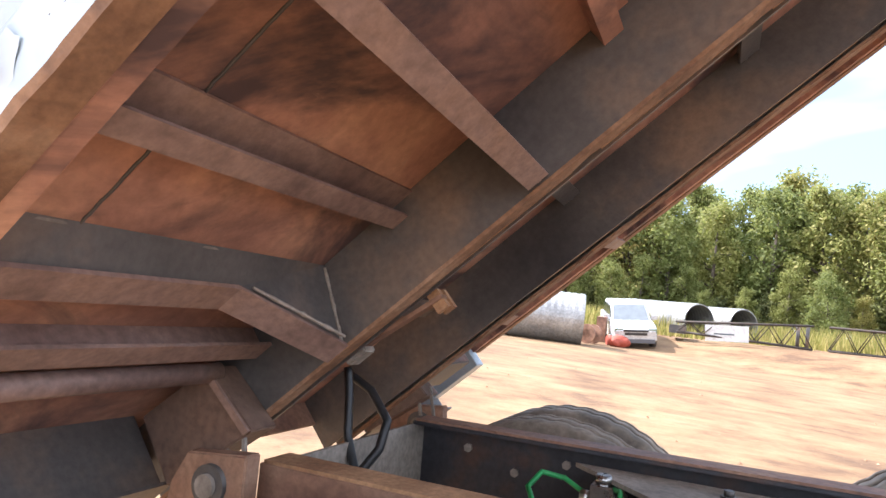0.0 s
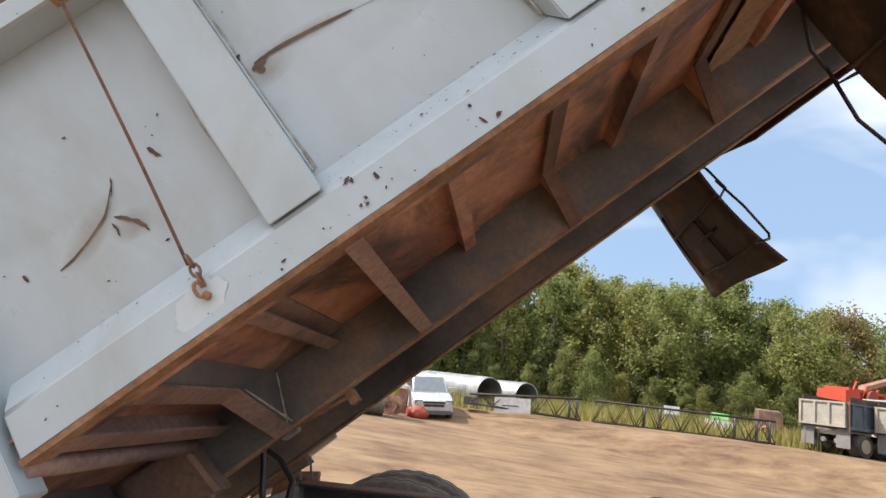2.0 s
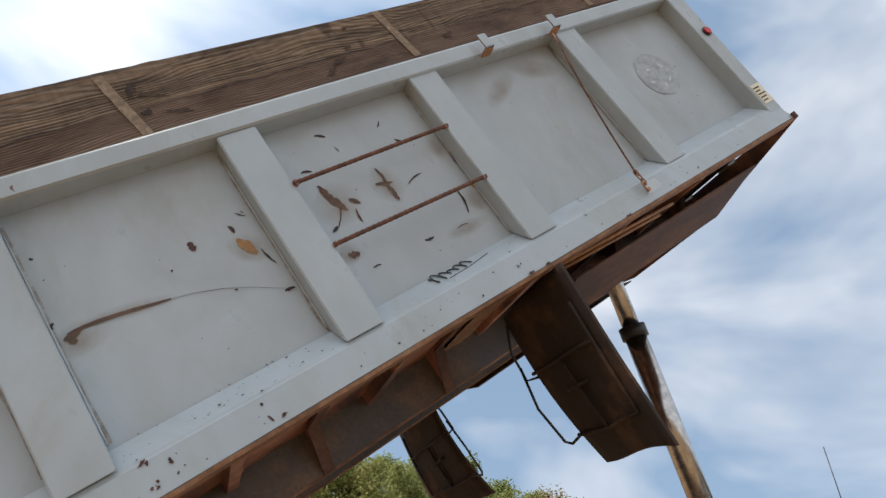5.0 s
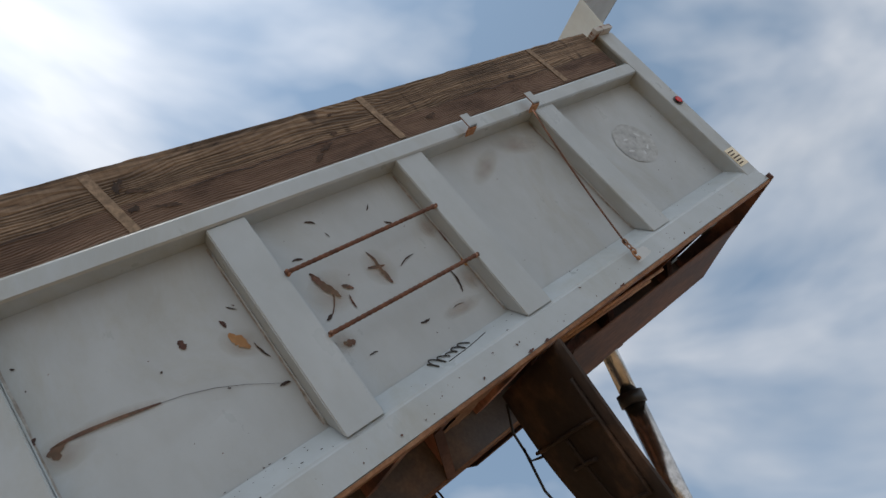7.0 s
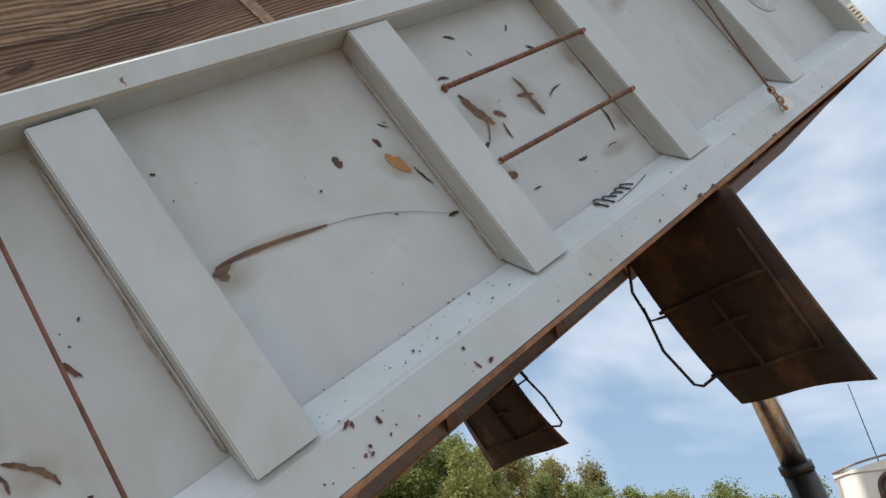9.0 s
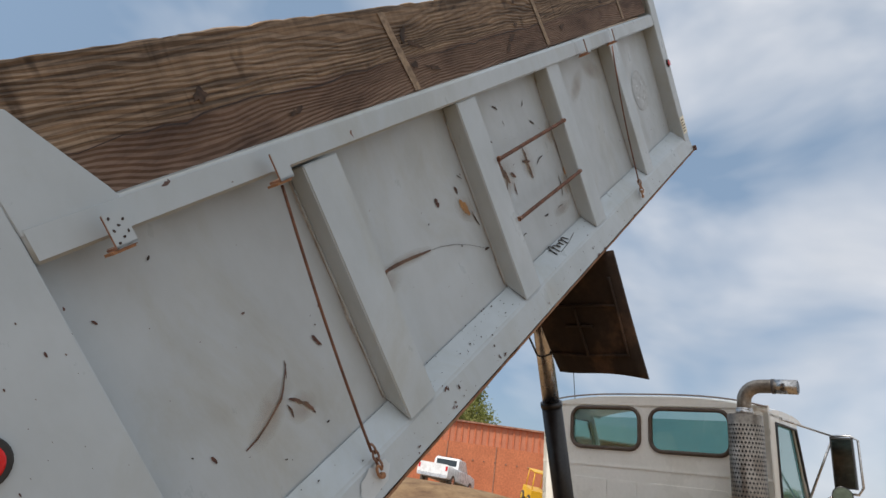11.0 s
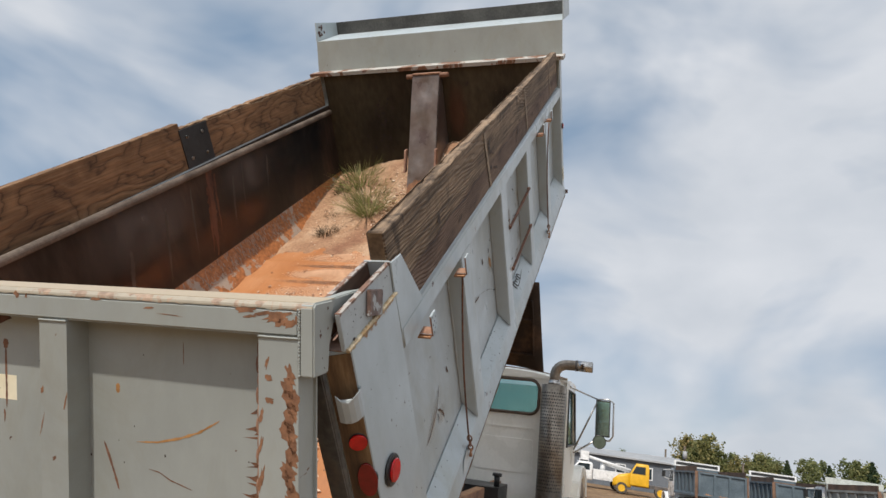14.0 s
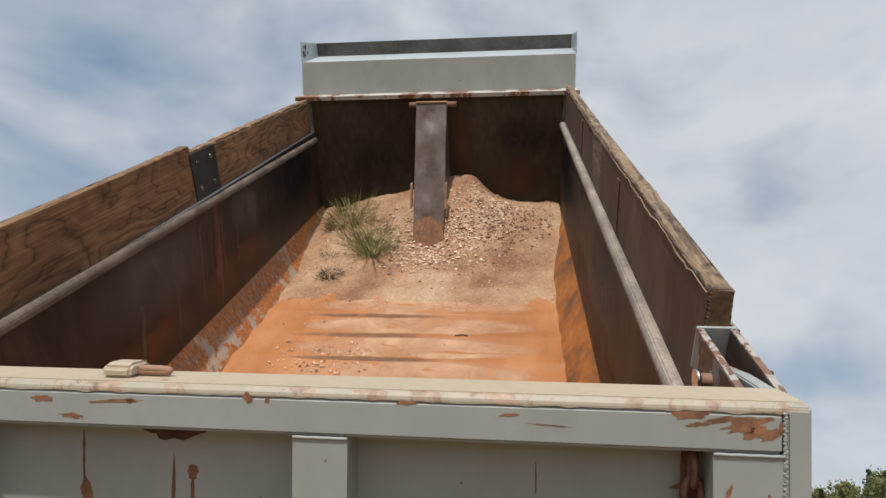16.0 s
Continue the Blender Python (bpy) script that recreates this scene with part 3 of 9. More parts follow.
def blot(bm, cx, cz, lx, lz, ang, y, seed, n=14, rag=0.45):
    """A ragged flat mark in the xz plane, a hair proud of the sheet at y."""
    rnd = random.Random(seed)
    ca, sa = math.cos(radians(ang)), math.sin(radians(ang))
    vs = []
    for k in range(n):
        a = k * math.tau / n
        r = 1 - rag * rnd.random()
        px, pz = lx / 2 * r * math.cos(a), lz / 2 * r * math.sin(a)
        vs.append(bm.verts.new((cx + px * ca - pz * sa, y, cz + px * sa + pz * ca)))
    f = bm.faces.new(vs)
    if f.normal.y > 0:
        f.normal_flip()


def streak(bm, pts, w, y, seed):
    """A tapering scratch along points in the xz plane."""
    rnd = random.Random(seed)
    lo, hi = [], []
    for i, (x, z) in enumerate(pts):
        k = 0.25 + 0.75 * math.sin(math.pi * (i + 0.5) / len(pts)) * (0.6 + 0.6 * rnd.random())
        lo.append(bm.verts.new((x, y, z - w * k / 2)))
        hi.append(bm.verts.new((x, y, z + w * k / 2)))
    for i in range(len(pts) - 1):
        bm.faces.new([lo[i], lo[i + 1], hi[i + 1], hi[i]])


def gash(bm, cx, cz, length, w, ang, y, seed):
    """A ragged tapering gouge about a centre, turned by ang degrees in the xz plane."""
    rnd = random.Random(seed)
    d, n = Vector((math.cos(radians(ang)), math.sin(radians(ang)))), 12
    q, bend = Vector((-d.y, d.x)), rnd.uniform(-0.10, 0.10) * length
    lo, hi = [], []
    for i in range(n + 1):
        u = i / n
        c = Vector((cx, cz)) + d * length * (u - 0.5) + q * bend * math.sin(math.pi * u)
        k = math.sin(math.pi * (0.06 + 0.88 * u)) ** 0.7 * (0.55 + 0.75 * rnd.random()) * w / 2
        e = math.sin(math.pi * (0.06 + 0.88 * u)) ** 0.7 * (0.55 + 0.75 * rnd.random()) * w / 2
        lo.append(bm.verts.new((c.x - q.x * k, y, c.y - q.y * k)))
        hi.append(bm.verts.new((c.x + q.x * e, y, c.y + q.y * e)))
    for i in range(n):
        f = bm.faces.new([lo[i], lo[i + 1], hi[i + 1], hi[i]])
        if f.normal.y > 0:
            f.normal_flip()


def rail_y(x, z):
    """Outer face of the bottom rail; it leans out a little towards the cab."""
    low, crease = 0.047 - 0.008 * (x - 0.8), 0.055 - 0.004 * (x - 1.0)
    return low + (crease - low) * min(max(z / 0.112, 0.0), 1.0)


def sheet_dent(x, z):
    """How far the side sheet is pressed in: oil-canned between the posts, with a few sharp creases."""
    d = 0.0022 * (0.5 + 0.5 * noise.noise((x * 2.3, z * 2.9, 4))) + 0.0008 * (0.5 + 0.5 * noise.noise((x * 7, z * 8, 9)))
    for (xa, za), (xb, zb), w, deep in (((1.40, 0.36), (1.84, 0.43), 0.05, 0.0030), ((1.62, 0.49), (1.70, 0.40), 0.03, 0.0022), ((1.70, 0.40), (1.42, 0.27), 0.035, 0.0020), ((0.55, 0.46), (0.92, 0.40), 0.05, 0.0022), ((3.0, 0.40), (3.3, 0.34), 0.06, 0.0020), ((2.15, 0.60), (2.45, 0.52), 0.07, 0.0018)):
        ux, uz = xb - xa, zb - za
        u = min(max(((x - xa) * ux + (z - za) * uz) / (ux * ux + uz * uz), 0.0), 1.0)
        q = math.hypot(x - xa - u * ux, z - za - u * uz) / w
        if q < 1.6:
            d += deep * math.exp(-3 * q * q) * math.sin(math.pi * (0.15 + 0.7 * u))
    return d


def bed_side(far):
    side = B()
    box(side, 0.10, 4.47, 0.1195, 0.122, 0.03, 0.96)
    nx, nz = 250, 56
    grid = [[side.verts.new((0.10 + 4.37 * i / nx, 0.115 + sheet_dent(0.10 + 4.37 * i / nx, 0.03 + 0.93 * k / nz), 0.03 + 0.93 * k / nz)) for k in range(nz + 1)] for i in range(nx + 1)]
    for i in range(nx):
        for k in range(nz):
            side.faces.new([grid[i][k], grid[i + 1][k], grid[i + 1][k + 1], grid[i][k + 1]]).smooth = True
    if far:
        flip(side)
    wall = part("side_wall", side, [PAINT_IN], truck, "grey sheet-steel bed side with chipped paint", BED)

    def sub(name, bm, mat, label="", bevel=0.0):
        if far:
            flip(bm)
        return part(name, bm, mat, wall, label, None, bevel)

    bm = B()
    n = 40
    rows = []
    for i in range(n + 1):
        x = 0.452 + 4.058 * i / n
        ripple = 0.0016 * noise.noise((x * 3.1, 2, far)) + 0.0008 * noise.noise((x * 11, 5, far))
        rows.append([bm.verts.new((x, y + (ripple if q in (0, 1) else 0), z)) for q, (y, z) in enumerate(((rail_y(x, 0.0), 0.0), (rail_y(x, 0.112), 0.112), (0.115, 0.191), (0.115, 0.165), (0.082, 0.105), (0.082, 0.0)))])
    for a, c in zip(rows, rows[1:]):
        for k in range(6):
            bm.faces.new([a[k], c[k], c[(k + 1) % 6], a[(k + 1) % 6]])
    bm.faces.new(rows[0])
    bm.faces.new(rows[-1][::-1])
    bmesh.ops.recalc_face_normals(bm, faces=bm.faces[:])
    sub("bottom_rail", bm, PAINT, "grey sloped bottom rail with rusty lower edge", 0.014)
    bm = B()
    rows = []
    for i in range(161):
        x = 0.452 + 4.053 * i / 160
        out = rail_y(x, 0.0) + 0.003 - 0.004 * max(0.0, noise.noise((x * 9, 7, 1))) - 0.003 * max(0.0, noise.noise((x * 33, 7, 1)))
        rows.append([bm.verts.new(p) for p in ((x, out - 0.004, 0.004 + 0.006 * abs(noise.noise((x * 14, 3, 1)))), (x, out, -0.007), (x, 0.094, -0.007), (x, 0.094, -0.0005))])
    for a, c in zip(rows, rows[1:]):
        for k in range(3):
            bm.faces.new([a[k], c[k], c[k + 1], a[k + 1]])
    bmesh.ops.recalc_face_normals(bm, faces=bm.faces[:])
    sub("rusty_edge", bm, LIP, "rust-brown bottom lip")
    bm = B()
    box(bm, 0.452, 4.505, 0.0945, 0.128, -0.003, 0.029)
    sub("lip_weld", bm, UNDER, "rusty seam between rail and floor")
    bm = B()
    prism(bm, [(0.036, 0.922), (0.036, 0.996), (0.046, 1.004), (0.122, 1.004), (0.122, 0.922)], "x", 0.4355, 4.43)
    for v in bm.verts:
        v.co.z += (0.024 - 0.008 * v.co.x) if not far else -0.045 - 0.018 * (v.co.x - 0.9)
    sub("top_rail", bm, PAINT, "grey folded top rail", 0.008)
    bm = B()
    prism(bm, [(0.1095, 1.0045), (0.1095, 1.012), (0.125, 1.020), (0.143, 1.016), (0.152, 1.0), (0.150, 0.975), (0.1225, 0.965), (0.1225, 1.0045)], "x", 0.46, 4.41)
    for v in bm.verts:
        v.co.z += (0.020 - 0.008 * v.co.x) if not far else -0.045 - 0.018 * (v.co.x - 0.9)
    sub("inner_lip", bm, LIP_FAR if far else DUSTY, "rusty inner lip of the top rail" if far else "dusty inner lip of the top rail", 0.006)
    for x in POSTS:
        bm = B()
        prism(bm, [(0.046, 0.116), (0.046, 0.93), (0.1155, 0.93), (0.1155, 0.192)], "x", x, x + 0.138)
        sub("side_post", bm, PAINT, "", 0.004)
        weld = B()
        for xx in (x - 0.003, x + 0.141):
            tube(weld, [(xx, 0.113, 0.20 + 0.0355 * k) for k in range(20)], 0.004, 6, radii=[0.003 + 0.002 * noise.noise((k * 1.7, x * 9, 0)) for k in range(20)])
        sub("weld_bead", weld, PAINT)
        bm = B()
        for xx, s in ((x - 0.0075, -1), (x + 0.1455, 1)):
            rows = []
            for k in range(31):
                z = 0.202 + 0.0234 * k
                w = 0.003 + 0.010 * max(0.0, noise.noise((z * 7, x * 5, s))) + 0.004 * abs(noise.noise((z * 40, x, s)))
                rows.append((bm.verts.new((xx - s * 0.004, 0.1142, z)), bm.verts.new((xx + s * w, 0.1142, z))))
            for a, c in zip(rows, rows[1:]):
                bm.faces.new([a[0], a[1], c[1], c[0]])
        sub("dirt_line", bm, GRIME, "brown dirt caught along the post")
    bm = B()
    prism(bm, [(4.405, 0.135), (4.43, 1.0), (4.43, 1.228), (4.565, 1.228), (4.535, 0.6), (4.51, 0.0), (4.41, 0.0)], "y", 0.035, 0.125)
    sub("front_post", bm, PAINT, "grey tapered front corner post", 0.004)
    bm = B()
    prism(bm, [(0.25, 0.075), (0.125, 0.285), (0.125, 0.275), (0.24, 0.075)], "x", 0.1, 4.41)
    sub("floor_bevel", bm, SLOPE_FAR if far else SLOPE, "orange scraped corner plate")
    if far:
        rs = random.Random(12)
        for mat, nm, n2 in ((SCRAPED, "scrape_mark", 260), (CHIP_BR, "rust_mark", 90)):
            bm = B()
            for _ in range(n2):
                x, u = rs.gauss(rs.choice((1.75, 2.35, 2.7, 3.1)), 0.16), rs.uniform(0.35, 0.9)
                du, w, sk = rs.uniform(0.05, 0.28), rs.uniform(0.002, 0.008), rs.uniform(-0.02, 0.03)
                p = [(x, u), (x + w, u), (x + w * 0.6 + sk, min(0.98, u + du)), (x + sk, min(0.98, u + du))]
                bm.faces.new([bm.verts.new((a, 0.25 - 0.125 * v + 0.0022, 0.075 + 0.21 * v + 0.0014)) for a, v in p])
            tagged(sub(nm, bm, mat, "pale scrapes left by sliding loads" if mat is SCRAPED else "red-brown rust between the scrapes"), kind="stuff")
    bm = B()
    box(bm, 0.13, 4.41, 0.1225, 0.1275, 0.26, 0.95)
    sub("inner_lining", bm, INNER, "scoured inner wall sheet, colour darkened for shade")

    # rear corner
    bm = B()
    prism(bm, [(0.434, 0.04), (0.125, 0.04), (0.100, 0.106), (0.100, 0.123), (0.434, 0.123)], "z", -0.06, 1.132)
    for v in bm.verts:
        if v.co.z > 1:
            v.co.z = 1.146 - 0.046 * (v.co.x - 0.11)
    sub("rear_corner_post", bm, PAINT, "grey folded rear corner post", 0.003)
    bm = B()
    prism(bm, [(0.1235, 0.0412), (0.0992, 0.1050), (0.0976, 0.1044), (0.1219, 0.0406)], "z", -0.05, 1.138)
    sub("lamp_recess", bm, STRIP, "rust-brown stained recess holding the rear lamps")
    bm = B()
    prism(bm, [(0.0995, 0.1065), (0.084, 0.112), (0.084, 0.168), (0.13, 0.168), (0.13, 0.1235), (0.0995, 0.1235)], "z", -0.06, 1.12)
    sub("rear_flange", bm, FLANGE, "dark grey rear flange of the corner post", 0.003)

    def slope(x, up):
        return 1.146 - 0.046 * (x - 0.11) + up

    bm = B()
    prism(bm, [(0.112, slope(0.112, 0.0005)), (0.43, slope(0.43, 0.0005)), (0.43, slope(0.43, 0.004)), (0.112, slope(0.112, 0.004))], "y", 0.06, 0.113)
    sub("post_cap", bm, RUST_RED, "dirty rusted cap of the corner post")
    # hinge pocket: two thick plates and a thin one across their front
    for nm, y0, y1, x0, mat, lab in (("board_pocket", 0.045, 0.057, 0.108, POCKET, "grey outer plate of the hinge pocket"), ("pocket_back", 0.1145, 0.1265, 0.150, POCKET_IN, "dirty inner plate of the hinge pocket")):
        bm = B()
        prism(bm, [(x0, slope(x0, 0.004)), (0.444, slope(0.444, 0.002)), (0.436, 1.233), (x0 + 0.003, 1.252)], "y", y0, y1)
        plate = sub(nm, bm, mat, lab, 0.0015)
        bm = B()
        n = 40
        rows = []
        for k in range(n + 1):
            x = x0 + 0.004 + (0.432 - x0) * k / n
            zt, r = 1.252 - 0.019 * (x - x0) / (0.436 - x0), 0.002 * abs(noise.noise((x * 60, y0, 1)))
            rows.append([bm.verts.new(p) for p in ((x, y0 - 0.0012, zt - 0.004 - 2 * r), (x, y0 - 0.001, zt + 0.001 + r), (x, y1 + 0.001, zt + 0.001 + r), (x, y1 + 0.0012, zt - 0.004 - r))])
        for a, c in zip(rows, rows[1:]):
            for q in range(3):
                bm.faces.new([a[q], c[q], c[q + 1], a[q + 1]])
        sub("cut_edge", bm, SCABBY, "scabby rust-flecked cut edge")
        bm = B()
        yl = y1 + 0.0003 if y0 < 0.1 else y0 - 0.0013
        prism(bm, [(x0 + 0.002, slope(x0, 0.006)), (0.442, slope(0.444, 0.004)), (0.434, 1.230), (x0 + 0.005, 1.249)], "y", yl, yl + 0.001)
        sub("pocket_lining", bm, SKIRT, "dark rusted inside of the pocket")
    bm = B()
    prism(bm, [(0.4445, 1.132), (0.452, 1.132), (0.4445, 1.236), (0.437, 1.236)], "y", 0.045, 0.1265)
    sub("pocket_end", bm, POCKET, "thin plate closing the pocket", 0.001)
    bm = B()
    tube(bm, [(0.316, 0.0575, 1.182), (0.316, 0.150, 1.182)], 0.014, 14)
    pin = sub("hinge_pin", bm, RUST, "rusty hinge pin")
    bm = B()
    disc(bm, (0.316, 0.150, 1.182), (0, 1, 0), 0.022, 0.008, 20)
    if far:
        flip(bm)
    part("pin_head", bm, STEEL, pin, "worn bright round pin head")
    bm = B()
    prism(bm, [(0.4345, 1.0), (0.4285, 1.134), (0.432, 1.237), (0.513, 1.227), (0.622, 1.038), (0.64, 1.0)], "y", 0.0388, 0.0440)
    sub("gusset_plate", bm, PAINT, "grey corner gusset", 0.002)
    bm = B()
    prism(bm, [(0.447, 1.03), (0.446, 1.134), (0.450, 1.232), (0.510, 1.223), (0.615, 1.04)], "y", 0.0446, 0.047)
    sub("gusset_lining", bm, RUST, "rusty back of the gusset")
    bm = B()
    n = 60
    tube(bm, [(0.112 + 0.330 * k / n, 0.042, slope(0.112 + 0.330 * k / n, 0.003) + 0.0015 * math.sin(k * 2.1)) for k in range(n + 1)], 0.007, 7, radii=[0.0065 + 0.004 * noise.noise((k * 0.9, 5, 0)) for k in range(n + 1)])
    sub("rusty_weld", bm, WELDY, "chunky yellow-rusted weld seam")
    bm = B()
    for k in range(34):
        x = 0.20 + 0.0062 * k
        h = 0.004 + 0.022 * abs(noise.noise((k * 0.8, 4, 1))) * (1 if k < 26 else 0.4)
        bm.faces.new([bm.verts.new(p) for p in ((x, 0.0388, slope(x, -0.002)), (x + 0.005, 0.0388, slope(x, -0.002)), (x + 0.0035, 0.0388, slope(x, -0.004 - h)), (x + 0.0015, 0.0388, slope(x, -0.004 - h * 0.9)))])
    tagged(sub("weld_run", bm, CHIP_OR, "orange rust bleeding from the weld"), kind="stuff")
    bm = B()
    rnd = random.Random(31)
    for k in range(26):
        s = 0.0025 + 0.006 * rnd.random() ** 2
        blot(bm, rnd.uniform(0.13, 0.43), rnd.uniform(1.155, 1.238), s * rnd.uniform(1, 2), s, rnd.uniform(-60, 60), 0.0442, k + 900, 8)
    tagged(sub("plate_chip", bm, CHIP_DK, "dark chips on the pocket plate"), kind="stuff")
    bm = B()
    prism(bm, [(0.268, 1.237), (0.341, 1.200), (0.311, 1.136), (0.239, 1.174)], "y", 0.031, 0.044)
    sub("square_plate", bm, rusty_square, "small square plate, half peeled to brown", 0.002)
    bm = B()
    arc = [(0.140, 0.0392), (0.122, 0.033), (0.108, 0.028), (0.094, 0.028), (0.080, 0.034), (0.070, 0.045), (0.066, 0.060), (0.068, 0.076)]
    prism(bm, arc + [(x + 0.006, y + 0.0045) for x, y in arc[::-1]], "z", 0.962, 1.038)
    for v in bm.verts:
        if v.co.z > 1:
            v.co.z += 0.010 * math.sin(v.co.y * 95) - 0.004
    sub("chain_hook", bm, POCKET, "grey bent plate hook for the gate chain", 0.001)
    n = Vector((-0.926, -0.378, 0)).normalized()
    for c, r, mat, nm in (((0.1155, 0.065, 0.866), 0.024, RED, "reflector"), ((0.1185, 0.0605, 0.735), 0.026, RED_DK, "tail_lamp")):
        bm = B()
        disc(bm, Vector(c) - n * 0.004, n, r + 0.002, 0.010)
        ring = sub(nm, bm, BLACK, "round red lamp in a black ring")
        bm = B()
        disc(bm, Vector(c) + n * 0.006, n, r, 0.006)
        if nm == "tail_lamp":
            for v in bm.verts:
                v.co.z = c[2] + (v.co.z - c[2]) * 2.2
        if far:
            flip(bm)
        part("lens", bm, mat, wall, "red lens")
    bm = B()
    disc(bm, (0.214, 0.041, 0.676), (0, -1, 0), 0.047, 0.012)
    sub("lamp_ring", bm, BLACK, "black rubber lamp ring", 0.003)
    bm = B()
    disc(bm, (0.214, 0.030, 0.676), (0, -1, 0), 0.034, 0.009)
    sub("side_lamp", bm, RED, "round red side lamp", 0.003)

    # tarp hooks on the top rail
    for x in (0.58, 1.012, 3.107, 3.53):
        bm = B()
        box(bm, x - 0.022, x + 0.022, -0.012, 0.036, 0.915, 0.921)
        box(bm, x - 0.022, x + 0.022, -0.012, -0.006, 0.915, 0.987)
        sub("tarp_hook", bm, PAINT, "bent grey tarp bracket with rusty foot", 0.002)
        bm = B()
        box(bm, x - 0.0235, x - 0.0225, -0.0115, 0.0355, 0.9155, 0.9205)
        box(bm, x - 0.0235, x - 0.0225, -0.0115, -0.0065, 0.921, 0.985)
        box(bm, x - 0.021, x + 0.021, -0.006, 0.036, 0.9125, 0.9145)
        box(bm, x - 0.021, x + 0.021, -0.005, 0.0355, 0.9212, 0.9222)
        sub("bracket_rust", bm, RUST, "coppery rust on the bracket's cut edges")
        if x < 0.6:
            bm = B()
            for k in range(7):
                blot(bm, x + 0.026 * (k % 3 - 1) * 0.5, 0.925 + 0.0085 * k, 0.010, 0.007, 40 * k, -0.0127, k + 70, 8)
            tagged(sub("bracket_chip", bm, CHIP_DK, "dark chips on the bracket"), kind="stuff")
        bm = B()
        box(bm, x - 0.03, x + 0.018, -0.003, 0.04, 0.908, 0.914)
        sub("hook_foot", bm, RUST_OR, "orange rusty bracket foot")
    return wall


LIP_FAR = mottled("grimy_rail_lip", (0.085, 0.062, 0.047), (0.19, 0.15, 0.12), 7, 0.8)
SCRAPED = mottled("scraped_bare_steel", (0.26, 0.20, 0.16), (0.42, 0.36, 0.31), 14, 0.6)
# Rear flange: grimy grey darkened further to stand for its shade.
FLANGE = mottled("shaded_grimy_flange", (0.06, 0.06, 0.058), (0.13, 0.13, 0.125), 5, 0.6, 0, 40, 0.2, (0.17, 0.12, 0.085))
WELDY = mottled("yellow_rusted_weld", (0.36, 0.22, 0.09), (0.62, 0.55, 0.40), 40, 0.8, 0, 90, 0.5)
STRIP = mottled("rust_stained_recess", (0.05, 0.026, 0.013), (0.15, 0.088, 0.042), 7, 0.75, 0, 50, 0.3, (0.30, 0.20, 0.105), (2.5, 2.5, 0.35))
rusty_square = rusty_paint("peeled_plate", (0.36, 0.38, 0.385), (0.125, 0.078, 0.062), 0.44, 11.0)
POCKET_IN = rusty_paint("grimy_inner_plate", (0.24, 0.225, 0.20), (0.10, 0.055, 0.036), 0.50, 9.0)
SCABBY = rusty_paint("scabby_cut_edge", (0.36, 0.33, 0.30), (0.16, 0.085, 0.055), 0.48, 22.0)
wall_near = bed_side(False)
wall_far = bed_side(True)


# ---- bed floor, headboard, canopy ----
HEAD_RUST = stain_mat("headboard_rust", (0.115, 0.046, 0.022), 0.75, "yz", 0.6, 5.0)
HEAD_SOOT = stain_mat("headboard_soot", (0.016, 0.012, 0.010), 0.5, "yz", 0.6, 4.0)
WALL_SOOT = stain_mat("wall_soot", (0.010, 0.009, 0.010), 0.75, "xz", 0.6, 5.0)
WALL_RUST = stain_mat("wall_rust", (0.15, 0.055, 0.022), 0.75, "xz", 0.6, 5.0)
WALL_GREY = stain_mat("wall_grey_sheen", (0.12, 0.10, 0.092), 0.8, "xz", 0.6, 6.0)
MUD_LINE = stain_mat("dried_mud_line", (0.17, 0.085, 0.045), 0.85, "xy", 0.5, 7.0)
